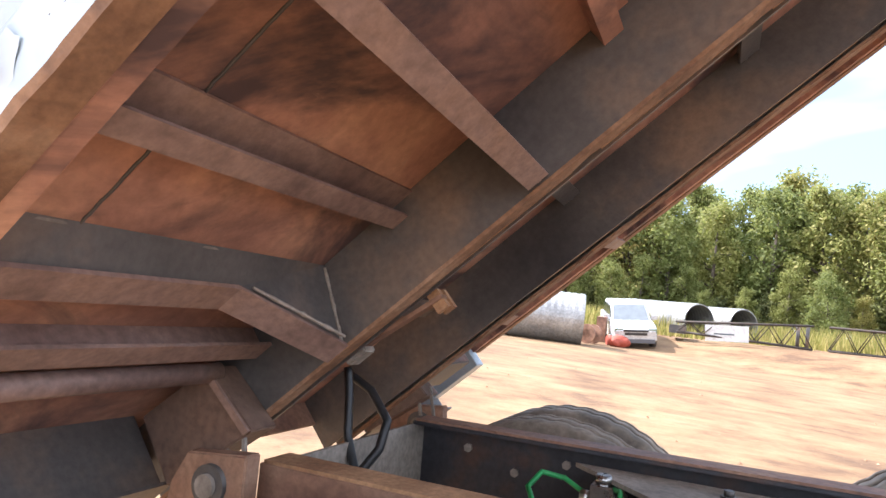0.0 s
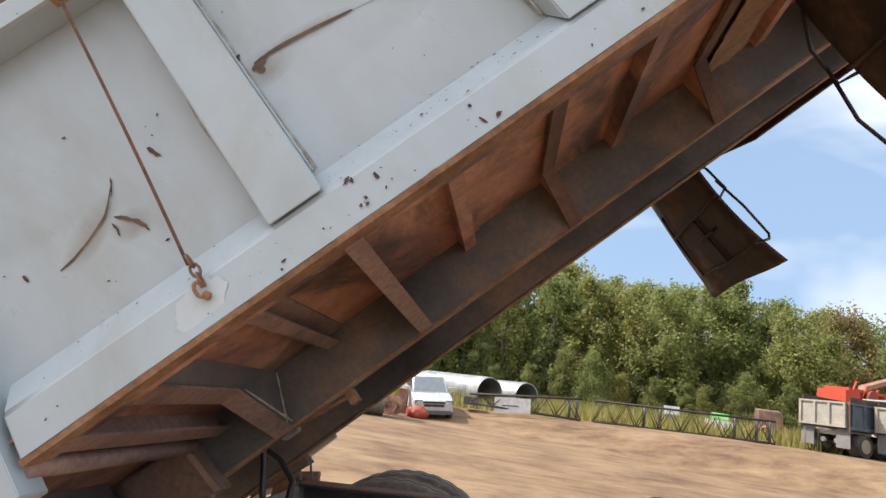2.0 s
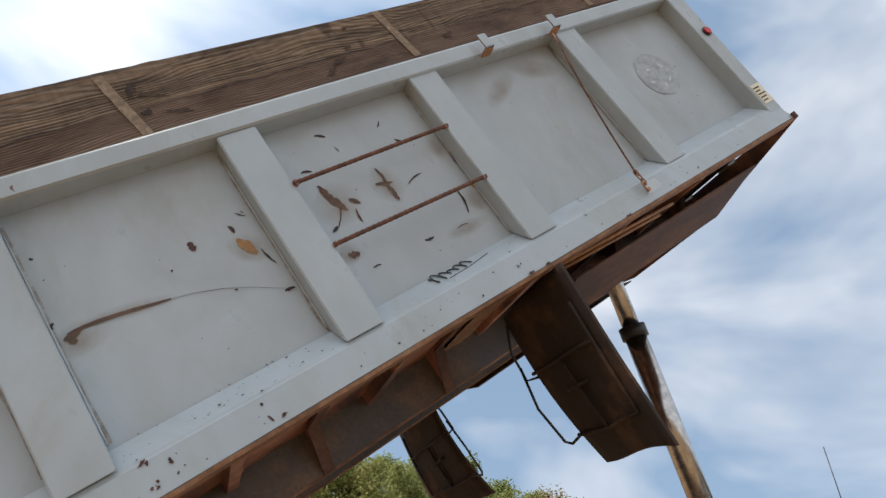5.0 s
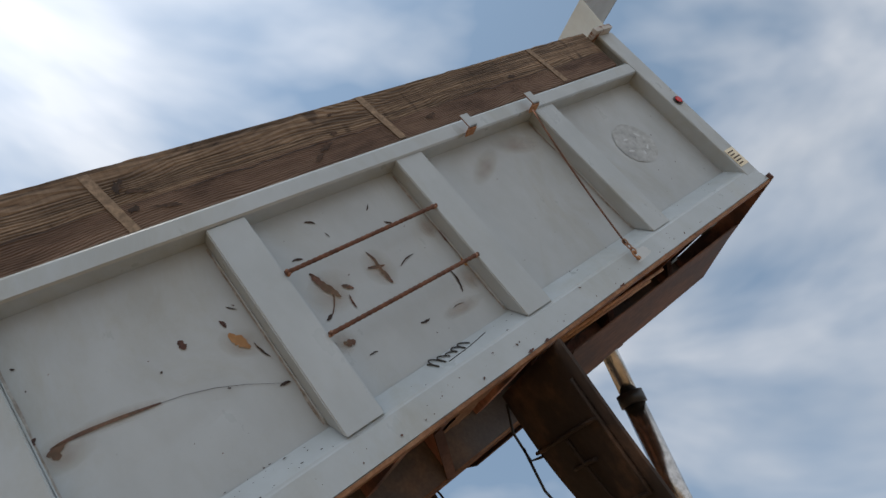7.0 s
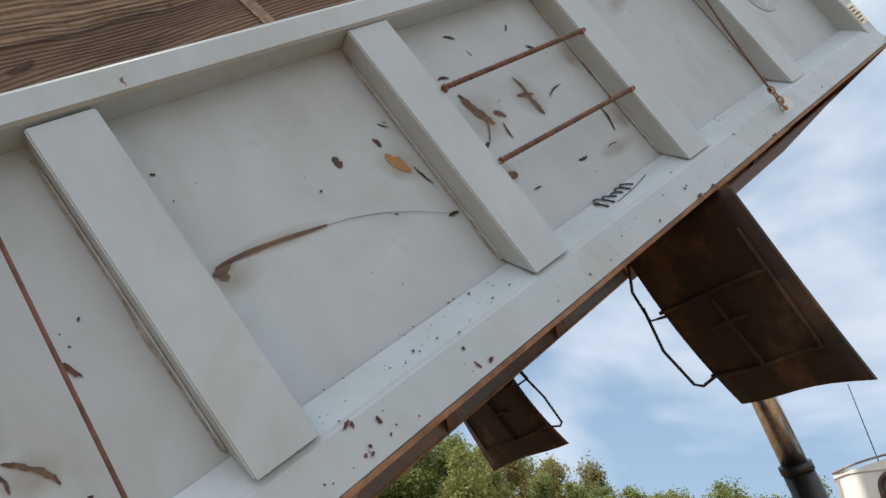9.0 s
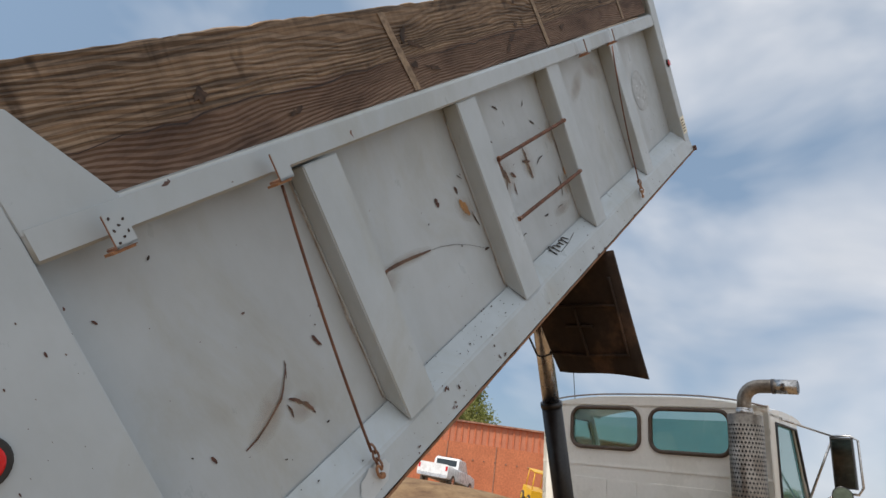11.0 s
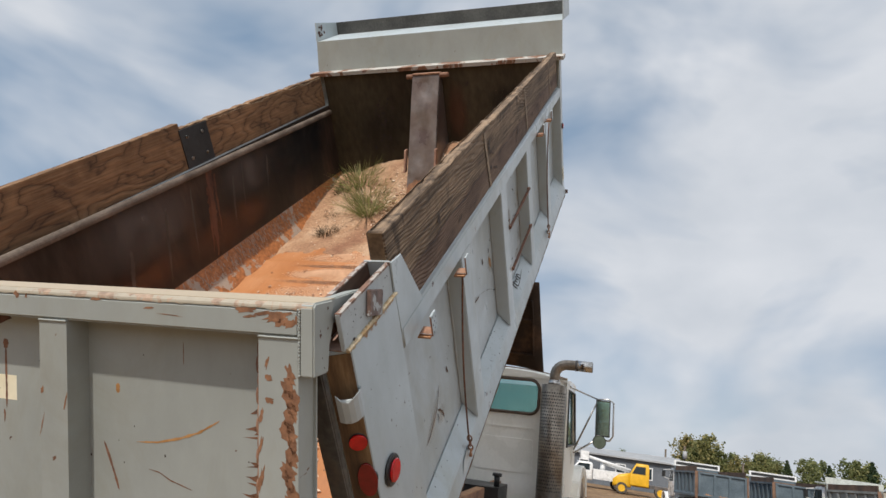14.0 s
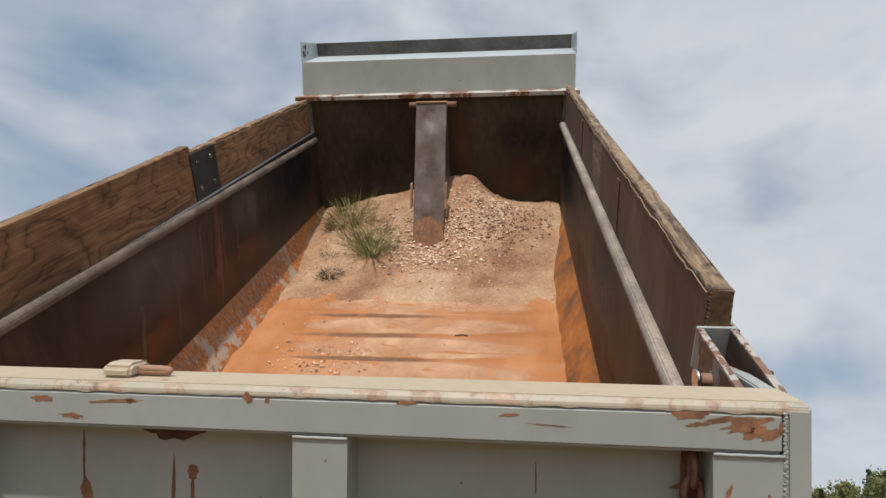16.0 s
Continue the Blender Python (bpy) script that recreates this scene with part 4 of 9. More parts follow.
def bed_inside():
    bm = B()
    nx, ny = 180, 20
    g = [[bm.verts.new((0.09 + 4.32 * i / nx, 0.22 + 1.96 * j / ny, 0.085 - 0.014 * abs(math.sin((0.09 + 4.32 * i / nx - 0.70) * math.pi / 0.286)) + 0.004 * noise.noise((i * 0.4, j * 0.5, 1)))) for j in range(ny + 1)] for i in range(nx + 1)]
    for i in range(nx):
        for j in range(ny):
            bm.faces.new([g[i][j], g[i + 1][j], g[i + 1][j + 1], g[i][j + 1]]).smooth = True
    floor_ob = part("bed_floor", bm, SOIL, truck, "orange clay-stained steel floor sagging between crossmembers", BED)
    bm = B()
    box(bm, 0.085, 4.42, 0.075, 2.325, 0.058, 0.066)
    part("floor_plate", bm, UNDER, floor_ob, "rust-brown floor plate seen from beneath")
    bm = B()
    box(bm, 4.41, 4.43, 0.125, 2.275, 0.03, 1.2255)
    head = part("headboard", bm, INNER_FR, truck, "brown stained front wall of the bed", BED)
    bm = B()
    box(bm, 4.385, 4.54, -0.005, 2.405, 1.226, 1.258)
    part("headboard_ledge", bm, rusty_paint("ledge", (0.46, 0.45, 0.42), (0.20, 0.10, 0.06), 0.5, 4.0), head, "rust-edged top ledge", None, 0.004)
    bm = B()
    prism(bm, [(4.53, 1.2585), (4.60, 1.53), (4.608, 1.53), (4.538, 1.2585)], "y", 0.02, 2.38)
    can = part("cab_canopy", bm, PAINT_GATE, truck, "grey folded cab shield over the headboard", BED)
    for nm, prof in (("canopy_top", [(4.608, 1.522), (4.608, 1.53), (5.08, 1.545), (5.08, 1.537)]), ("canopy_lip", [(5.08, 1.537), (5.08, 1.665), (5.086, 1.665), (5.086, 1.537)])):
        bm = B()
        prism(bm, prof, "y", 0.02, 2.38)
        part(nm, bm, PAINT if nm == "canopy_top" else mottled("weathered_lip", (0.07, 0.07, 0.066), (0.15, 0.145, 0.135), 4, 0.7), can, "dark weathered canopy lip" if nm == "canopy_lip" else "")
    bm = B()
    r3 = random.Random(8)
    for _ in range(9):
        x, z, r = r3.uniform(4.66, 4.80), r3.uniform(1.575, 1.655), r3.uniform(0.012, 0.03)
        bm.faces.new([bm.verts.new((x + r * r3.uniform(0.5, 1.2) * math.cos(a * 0.7), 2.3792, z + r * r3.uniform(0.5, 1.2) * math.sin(a * 0.7))) for a in range(9)])
    tagged(part("rust_patch", bm, CHIP, can, "dark rust patch inside the canopy end"), kind="stuff")
    for y in (0.012, 2.380):
        bm = B()
        prism(bm, [(4.605, 1.53), (4.64, 1.70), (5.086, 1.665), (5.086, 1.535)], "y", y, y + 0.008)
        part("canopy_end", bm, PAINT, can)
    for k in range(7):
        bm = B()
        box(bm, 4.43, 4.52, 0.05 + k * 0.37, 0.13 + k * 0.37, 0.02, 1.2255)
        part("headboard_rib", bm, PAINT_GATE, head)
    # sloping cover of the hoist ram inside the bed
    bm = B()
    pts = [(4.41, 1.19), (4.35, 1.19), (4.22, 0.97), (4.04, 0.64), (3.88, 0.36), (3.72, 0.085), (4.41, 0.085)]
    prism(bm, pts, "y", 1.087, 1.345)
    bmesh.ops.bevel(bm, geom=bm.edges[:], offset=0.012, segments=2, affect="EDGES", clamp_overlap=True)
    cover = part("hoist_cover", bm, BOX_IN, truck, "dented brown steel hoist cover against the headboard", BED)
    bm = B()
    line = [Vector((x, z)) for x, z in pts[1:6]]
    rows = []
    for a, c in zip(line, line[1:]):
        for q in range(8):
            p = a.lerp(c, q / 8)
            rows.append([bm.verts.new((p.x - 0.0065 - 0.017 * noise.noise((p.y * 6, y * 9, 2)) * math.sin(math.pi * k2 / 12), y, p.y + 0.0035 + 0.004 * noise.noise((p.y * 6, y * 7, 2)))) for k2, y in ((k2, 1.090 + 0.252 * k2 / 12) for k2 in range(13))])
    for r1, r2 in zip(rows, rows[1:]):
        for k2 in range(12):
            bm.faces.new([r1[k2], r2[k2], r2[k2 + 1], r1[k2 + 1]]).smooth = True
    part("dented_face", bm, BOX_IN, cover, "dented scuffed face sheet")
    bm = B()
    tube(bm, [(4.36, 1.01, 1.175), (4.36, 1.405, 1.175)], 0.022, 12)
    part("cover_pin", bm, RUST, cover, "rusty cross pin")
    bm = B()
    box(bm, 4.33, 4.405, 1.085, 1.348, 1.188, 1.200)
    part("cover_cap", bm, RUST, cover, "", None, 0.004)
    bm = B()
    tri = [(3.735, 0.10), (3.865, 0.325)]
    n = 14
    lo = [bm.verts.new((tri[0][0] - 0.022, 1.092 + 0.248 * i / n, tri[0][1] + 0.002)) for i in range(n + 1)]
    hi = []
    for i in range(n + 1):
        u = 1.12 + 0.22 * noise.noise((i * 0.35, 3, 0)) - 0.3 * (2 * i / n - 1) ** 2
        hi.append(bm.verts.new((tri[0][0] + (tri[1][0] - tri[0][0]) * u - 0.022, 1.092 + 0.248 * i / n, tri[0][1] + (tri[1][1] - tri[0][1]) * u + 0.002)))
    for i in range(n):
        bm.faces.new([lo[i], hi[i], hi[i + 1], lo[i + 1]])
    part("rust_bloom", bm, CHIP_BR, cover, "orange rust bloom at the foot of the cover")
    for y0, y1, z0, z1, st in ((0.86, 1.10, 0.40, 1.16, HEAD_RUST), (1.33, 1.46, 0.30, 0.95, HEAD_RUST), (0.15, 0.85, 0.32, 0.75, HEAD_RUST), (1.45, 2.1, 0.30, 0.95, HEAD_SOOT), (0.10, 0.75, 0.72, 1.05, HEAD_SOOT)):
        bm = B()
        bm.faces.new([bm.verts.new(p) for p in ((4.408, y0, z0), (4.408, y1, z0), (4.408, y1, z1), (4.408, y0, z1))])
        part("headboard_stain", bm, st, head, "red-brown rust stain" if st is HEAD_RUST else "dark sooty stain")
    bm = B()
    r3 = random.Random(77)
    for cy, cz, sy, sz, n3 in ((0.46, 0.86, 0.12, 0.035, 26), (0.62, 0.80, 0.05, 0.03, 10), (1.70, 0.86, 0.06, 0.10, 34), (0.86, 1.09, 0.008, 0.02, 3), (1.78, 0.55, 0.12, 0.10, 22), (0.5, 0.6, 0.2, 0.1, 12)):
        for _ in range(n3):
            y, z, r = r3.gauss(cy, sy), r3.gauss(cz, sz), r3.uniform(0.004, 0.018)
            bm.faces.new([bm.verts.new((4.4072, y + r * r3.uniform(0.4, 1.3) * math.cos(a * math.tau / 9), z + 1.2 * r * r3.uniform(0.4, 1.3) * math.sin(a * math.tau / 9))) for a in range(9)])
    tagged(part("scorch_speck", bm, CHIP_DK, head, "dark scorched specks"), kind="stuff")
    for y in (1.068, 1.350):
        bm = B()
        prism(bm, [(3.92, 0.42), (3.86, 0.42), (3.95, 0.6), (4.0, 0.6)], "y", y, y + 0.016)
        part("cover_lug", bm, RUST, cover)
    return floor_ob


bed_floor = bed_inside()


def dirt_height(x, y):
    d = 0.06
    ridge = 0.07 + 0.10 * smooth((y - 0.1) / 0.8) + 0.17 * math.exp(-((0.92 - y) / 0.15) ** 2) if y < 0.92 else 0.34 * math.exp(-((y - 0.92) / 0.6) ** 2)
    soft = 0.34 * math.exp(-((y - 0.86) / 0.55) ** 2)
    u = smooth((x - 3.75) / 0.6)
    d += smooth((x - 3.3) / 1.15) * (soft * (1 - u) + ridge * u)
    d += 0.13 * smooth((x - 3.2) / 1.0)
    d += 0.10 * smooth((x - 3.4) / 0.8) * math.exp(-((y - 1.8) / 0.35) ** 2)
    d += 0.035 * noise.fractal((x * 3.1, y * 3.1, 0), 1.0, 2.0, 5) * smooth((x - 3.0) / 0.7)
    edge = 3.0 + 0.10 * noise.noise((y * 2.4, 3.1, 0)) + 0.07 * noise.noise((y * 7.0, 1.1, 0))
    d -= 0.11 * math.exp(-((y - 1.19) / 0.22) ** 2 - ((x - 3.74) / 0.24) ** 2)
    return d + 0.03 - 0.06 * smooth((edge - x) / 0.35)


def dirt_mound():
    bm = B()
    nx, ny = 90, 100
    g = [[None] * (ny + 1) for _ in range(nx + 1)]
    for i in range(nx + 1):
        for j in range(ny + 1):
            x, y = 2.5 + 1.905 * i / nx, 0.14 + 2.12 * j / ny
            g[i][j] = bm.verts.new((x, y, dirt_height(x, y) + 0.008 * noise.noise((x * 28, y * 28, 2))))
    for i in range(nx):
        for j in range(ny):
            bm.faces.new([g[i][j], g[i + 1][j], g[i + 1][j + 1], g[i][j + 1]]).smooth = True
    ob = new("dirt_mound", mesh_of("dirt_mound", bm, DIRT))
    ob.matrix_basis = BED
    tagged(ob, "mound of dry orange dirt at the raised front of the bed", "dirt")
    rnd = random.Random(5)

    def stones(name, beds, mat, label):
        bm = B()
        for cx, cy, sx, sy, n, s0, s1 in beds:
            for _ in range(n):
                x, y = rnd.gauss(cx, sx), rnd.gauss(cy, sy)
                if not (0.2 < y < 2.15 and 0.12 < x < 4.38):
                    continue
                s = 1.35 * (s0 + s1 * rnd.random() ** 3)
                c = Vector((x, y, max(dirt_height(x, y) if x > 2.5 else 0.0, 0.078) + s * 0.25))
                spin = Matrix.Rotation(rnd.uniform(0, math.tau), 3, "Z") @ Matrix.Rotation(rnd.uniform(-0.6, 0.6), 3, "X")
                vs = [bm.verts.new(c + spin @ (Vector(d) * s * rnd.uniform(0.65, 1.2))) for d in ((1, 0.2, 0), (-1, -0.1, 0), (0.1, 0.8, 0), (-0.2, -0.8, 0), (0.2, 0.1, 0.55), (0, 0, -0.6))]
                for a, b2, c2 in ((0, 2, 4), (2, 1, 4), (1, 3, 4), (3, 0, 4), (2, 0, 5), (1, 2, 5), (3, 1, 5), (0, 3, 5)):
                    bm.faces.new([vs[a], vs[b2], vs[c2]])
        gv = new(name, mesh_of(name, bm, mat))
        gv.matrix_basis = BED
        tagged(gv, label, "gravel", kind="stuff")

    stones("gravel", ((3.68, 1.20, 0.16, 0.20, 1500, 0.003, 0.014), (3.85, 0.85, 0.22, 0.22, 1500, 0.003, 0.011), (3.75, 1.45, 0.2, 0.14, 700, 0.003, 0.010), (3.45, 1.0, 0.25, 0.45, 600, 0.002, 0.008), (4.1, 0.6, 0.2, 0.3, 700, 0.003, 0.009), (3.7, 1.9, 0.3, 0.2, 250, 0.002, 0.008), (2.14, 1.60, 0.10, 0.14, 330, 0.002, 0.009), (2.8, 1.55, 0.25, 0.25, 90, 0.002, 0.007), (2.3, 1.1, 0.6, 0.5, 120, 0.002, 0.006), (0.66, 1.28, 0.16, 0.34, 1500, 0.003, 0.016)), PEBBLE, "loose pale pinkish gravel scattered on the dirt mound")
    stones("dark_gravel", ((3.86, 0.62, 0.12, 0.14, 700, 0.003, 0.009), (4.0, 0.3, 0.12, 0.08, 140, 0.003, 0.009), (3.5, 0.7, 0.12, 0.2, 160, 0.002, 0.008), (0.7, 1.3, 0.2, 0.34, 250, 0.003, 0.012)), PEBBLE_RED, "dark reddish gravel lying on the dirt mound")
    up = BED.to_3x3().inverted() @ Vector((0, 0, 1))

    def blades(clumps, bm):
        for cx, cy, rad, n, l0, l1, w in clumps:
            for _ in range(n):
                a, rr = rnd.uniform(0, math.tau), rad * rnd.random() ** 0.7
                x, y = cx + rr * math.cos(a), cy + rr * math.sin(a)
                if y > 2.2 or x > 4.36:
                    continue
                p = Vector((x, y, dirt_height(x, y) - 0.01))
                lean = (Vector((math.cos(a), math.sin(a), 0)) * rnd.uniform(0.2, 1.3) + up * rnd.uniform(0.1, 0.7) + Vector((0, 0, 0.45))).normalized()
                ln2 = rnd.uniform(l0, l1)
                side = lean.cross(Vector((rnd.random(), rnd.random(), 1))).normalized()
                drop = Vector((-0.3, 0, -0.4)) * rnd.uniform(0.1, 0.7)
                prev = None
                for q in range(5):
                    u = q / 4
                    c, ww = p + (lean * u + drop * u * u) * ln2, side * w * rnd.uniform(0.7, 1.2) * (1 - 0.85 * u)
                    cur = (bm.verts.new(c - ww), bm.verts.new(c + ww))
                    if prev:
                        bm.faces.new([prev[0], prev[1], cur[1], cur[0]])
                    prev = cur

    bm = B()
    blades(((3.58, 1.64, 0.08, 240, 0.18, 0.52, 0.0028), (3.80, 1.72, 0.20, 190, 0.07, 0.26, 0.0030), (4.06, 1.90, 0.20, 300, 0.08, 0.26, 0.0040), (3.70, 1.58, 0.12, 130, 0.06, 0.20, 0.0028)), bm)
    gr = new("grass_tuft", mesh_of("grass_tuft", bm, WEED))
    gr.matrix_basis = BED
    tagged(gr, "straggly olive and straw grass tuft on the dirt mound", "grass", kind="stuff")
    bm = B()
    blades(((3.24, 1.89, 0.09, 260, 0.03, 0.11, 0.0025), (3.95, 2.02, 0.09, 240, 0.03, 0.09, 0.003), (3.55, 1.98, 0.06, 60, 0.03, 0.09, 0.0025), (4.02, 0.27, 0.06, 50, 0.02, 0.06, 0.003)), bm)
    rt = new("root_clump", mesh_of("root_clump", bm, ROOTS))
    rt.matrix_basis = BED
    tagged(rt, "dark dry clumps of roots on the dirt mound", "roots", kind="stuff")
    bm = B()
    tube(bm, [(2.40, 0.80, 0.088), (2.41, 0.83, 0.090), (2.40, 0.86, 0.088), (2.405, 0.875, 0.087)], 0.004, 6)
    tw = new("twig", mesh_of("twig", bm, BARK))
    tw.matrix_basis = BED
    tagged(tw, "small dark twig on the clay floor", "twig")


dirt_mound()


def floor_z(x):
    return 0.085 - 0.014 * abs(math.sin((x - 0.70) * math.pi / 0.286))


def clay_films():
    """Dried clay ponded between the floor ridges, and the mud line along its lower rim."""
    for k, (x0, y0, y1, d) in enumerate(((1.30, 0.35, 1.80, 0.26), (1.575, 0.35, 1.86, 0.27), (1.85, 0.35, 1.80, 0.27), (2.12, 0.33, 1.90, 0.27), (2.39, 0.33, 1.95, 0.26), (2.645, 0.33, 1.93, 0.29))):
        for name, a0, a1, b0, b1, mat, lift in (("clay_film", x0, x0 + d, y0, y1, CLAY, 0.0016), ("mud_line", x0 - 0.022, x0 + 0.024, (0.88, 0.92, 0.9, 0.86, 0.93, 0.9)[k], y1 - 0.02, MUD_LINE, 0.0026)):
            bm = B()
            n, m = 40, 8
            rows = []
            for i in range(n + 1):
                y = b0 + (b1 - b0) * i / n
                wav = 0.012 * noise.noise((y * 3, k, 0)) + 0.004 * noise.noise((y * 13, k, 0))
                rows.append([bm.verts.new((a0 + (a1 - a0) * q / m + wav, y, floor_z(a0 + (a1 - a0) * q / m + wav) + lift)) for q in range(m + 1)])
            for i in range(n):
                for q in range(m):
                    bm.faces.new([rows[i][q], rows[i][q + 1], rows[i + 1][q + 1], rows[i + 1][q]]).smooth = True
            part(name, bm, mat, bed_floor, "pale film of dried clay" if name == "clay_film" else "thin brown line of dried mud")


CLAY = stain_mat("pale_dried_clay", (0.56, 0.335, 0.20), 0.85, "xy", 0.22, 4.0)
clay_films()


# ---- side boards ----
def board(x0, x1, y0, y1, z0, z1, mat, seed, sag=0.0, lift=0.0):
    bm = B()
    n = 190
    prof = [(y0, z0), (y1, z0), (y1, z1), (y0, z1)]
    rows = []
    for i in range(n + 1):
        x = x0 + (x1 - x0) * i / n
        wob = 0.007 * noise.noise((x * 2.1, seed, 0)) + 0.004 * noise.noise((x * 11, seed, 3)) - 0.009 * max(0.0, noise.noise((x * 17, seed, 8)))
        rows.append([bm.verts.new((x, y + 0.003 * noise.noise((x * 1.5, seed, z)), z + (wob + sag * math.sin(math.pi * i / n) + lift * max(0.0, 1 - (x - x0) / 2.2) if z == z1 else 0))) for y, z in prof])
    for i in range(n):
        for k in range(4):
            bm.faces.new([rows[i][k], rows[i][(k + 1) % 4], rows[i + 1][(k + 1) % 4], rows[i + 1][k]])
    ends = [bm.faces.new(rows[0]), bm.faces.new(rows[-1][::-1])]
    bmesh.ops.recalc_face_normals(bm, faces=bm.faces[:])
    for f in ends:
        f.material_index = 1
    bmesh.ops.bevel(bm, geom=[e for e in bm.edges if e.is_manifold and e.calc_face_angle(0) > 0.6], offset=0.004, segments=1, affect="EDGES")
    # raised grain on both faces
    nx, nz = 110, 64
    near = y1 < 1
    for face, sgn in ((y0, -1), (y1, 1)):
        g = []
        for i in range(nx + 1):
            x = x0 + 0.004 + (x1 - x0 - 0.008) * i / nx
            row = []
            for k in range(nz + 1):
                z = z0 + 0.004 + (z1 - z0 - 0.010 + lift * max(0.0, 1 - (x - x0) / 2.2)) * k / nz
                bend = z + 0.018 * noise.noise((x * 0.9, seed, 5)) + 0.008 * noise.noise((x * 2.6, seed, z * 9))
                rid = 0.5 * noise.noise((x * 0.5, bend * 48, seed)) + 0.9 * noise.noise((x * 1.2, bend * 115, seed + 3))
                edge = min(1.0, k / 2, (nz - k) / 2) * (0.25 + 0.75 * smooth((z - 1.10) / 0.03) if sgn < 0 and near else 0.3 if near else 1)
                row.append(bm.verts.new((x, face + sgn * (0.0012 + (0.0016 if sgn < 0 else 0.001) * max(-0.6, rid) * edge), z)))
            g.append(row)
        for i in range(nx):
            for k in range(nz):
                q = [g[i][k], g[i + 1][k], g[i + 1][k + 1], g[i][k + 1]]
                # the near board's inner face takes the darker brown
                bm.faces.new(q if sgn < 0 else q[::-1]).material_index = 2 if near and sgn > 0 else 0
    return bm


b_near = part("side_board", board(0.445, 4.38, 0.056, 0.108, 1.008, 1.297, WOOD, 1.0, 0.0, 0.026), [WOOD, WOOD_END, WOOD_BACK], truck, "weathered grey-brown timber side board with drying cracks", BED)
for x0, x1, z0 in ((0.5, 1.72, 1.125), (1.75, 2.9, 1.122), (2.95, 4.3, 1.125)):
    bm = B()
    streak(bm, [(x0 + (x1 - x0) * k / 24, z0 + 0.014 * noise.noise((k * 0.6, x0, 0)) + 0.005 * noise.noise((k * 2.3, x0, 7))) for k in range(25)], 0.0045, 0.0512, 4)
    part("drying_crack", bm, CHIP_DK, b_near, "dark crack along the grain")
KNOT = mottled("dark_knot", (0.03, 0.019, 0.013), (0.10, 0.062, 0.043), 30, 0.9)
for x0, z0, lx, lz, a in ((1.752, 1.20, 0.10, 0.05, 60), (1.80, 1.165, 0.12, 0.022, -25), (1.76, 1.10, 0.06, 0.03, 20), (1.86, 1.075, 0.14, 0.02, -14), (2.49, 1.10, 0.09, 0.03, 25), (2.555, 1.146, 0.045, 0.03, 0), (2.43, 1.055, 0.07, 0.025, 30), (2.60, 1.24, 0.05, 0.02, 10), (3.02, 1.08, 0.08, 0.03, 15), (3.62, 1.15, 0.07, 0.03, -10), (0.92, 1.17, 0.06, 0.04, 40), (1.18, 1.07, 0.09, 0.022, 12)):
    bm = B()
    blot(bm, x0, z0, lx, lz, a, 0.0508, int(x0 * 1000), 18, 0.7)
    part("knot", bm, KNOT, b_near, "dark knot in the board")
PALE = mottled("pale_wood_mark", (0.18, 0.13, 0.088), (0.34, 0.255, 0.175), 40, 0.9)
for x0, x1 in ((1.665, 1.715), (2.755, 2.80), (3.86, 3.90)):
    bm = B()
    n = 12
    lo = [bm.verts.new((x0 + (x1 - x0) * k / n + 0.003 * noise.noise((k * 0.8, x0, 0)), 0.0505, 1.288 - 0.27 * k / n)) for k in range(n + 1)]
    hi = [bm.verts.new((x0 + 0.034 + (x1 - x0) * k / n + 0.004 * noise.noise((k * 0.9, x0, 3)), 0.0505, 1.288 - 0.27 * k / n)) for k in range(n + 1)]
    for k in range(n):
        bm.faces.new([lo[k], lo[k + 1], hi[k + 1], hi[k]])
    part("stake_mark", bm, PALE, b_near, "paler wood where a stake stood")
b_far = part("side_board", board(2.335, 4.38, 2.292, 2.344, 0.897, 1.235, WOOD_IN, 5.0, 0.006), [WOOD_IN, WOOD_END], truck, "brown knotty timber side board", BED)
part("side_board", board(0.45, 2.33, 2.292, 2.344, 0.95, 1.268, WOOD_IN, 7.0, -0.004), [WOOD_IN, WOOD_END], truck, "brown knotty timber side board", BED)
bm = B()
box(bm, 2.31, 2.60, 2.283, 2.291, 0.955, 1.225)
part("splice_plate", bm, plain("black_plate", (0.03, 0.033, 0.036), 0.5), b_far, "black steel splice plate")
for x in (2.37, 2.53):
    for z in (1.02, 1.17):
        bm = B()
        disc(bm, (x, 2.283, z), (0, -1, 0), 0.012, 0.006, 8)
        part("bolt", bm, STEEL, b_far)
# Splintered edges are painted paler to show sun on the board tops.
for host, xa, xb, ya, yb, zt, sgn, lf in ((b_far, 2.40, 4.36, 2.2885, 2.306, 1.234, -1, 0.0), (b_near, 0.455, 4.36, 0.1115, 0.094, 1.297, 1, 0.026)):
    bm = B()
    rows = []
    n = 170
    for i in range(n + 1):
        x = xa + (xb - xa) * i / n
        top = zt + lf * max(0.0, 1 - (x - 0.445) / 2.2)
        drop = 0.010 + 0.016 * abs(noise.noise((x * 5, zt, 2))) + 0.018 * max(0.0, noise.noise((x * 23, zt, 4)))
        rows.append([bm.verts.new(p) for p in ((x, ya, top - drop), (x, ya + 0.3 * (yb - ya), top - 0.004 - 0.4 * drop + 0.004 * noise.noise((x * 40, 1, zt))), (x, yb, top + 0.006 + 0.007 * noise.noise((x * 14, 3, zt))))])
    for a, c in zip(rows, rows[1:]):
        for q in range(2):
            bm.faces.new([a[q], a[q + 1], c[q + 1], c[q]])
    part("splintered_edge", bm, SPLINTER, host, "splintered top edge, paled for the sun on it")
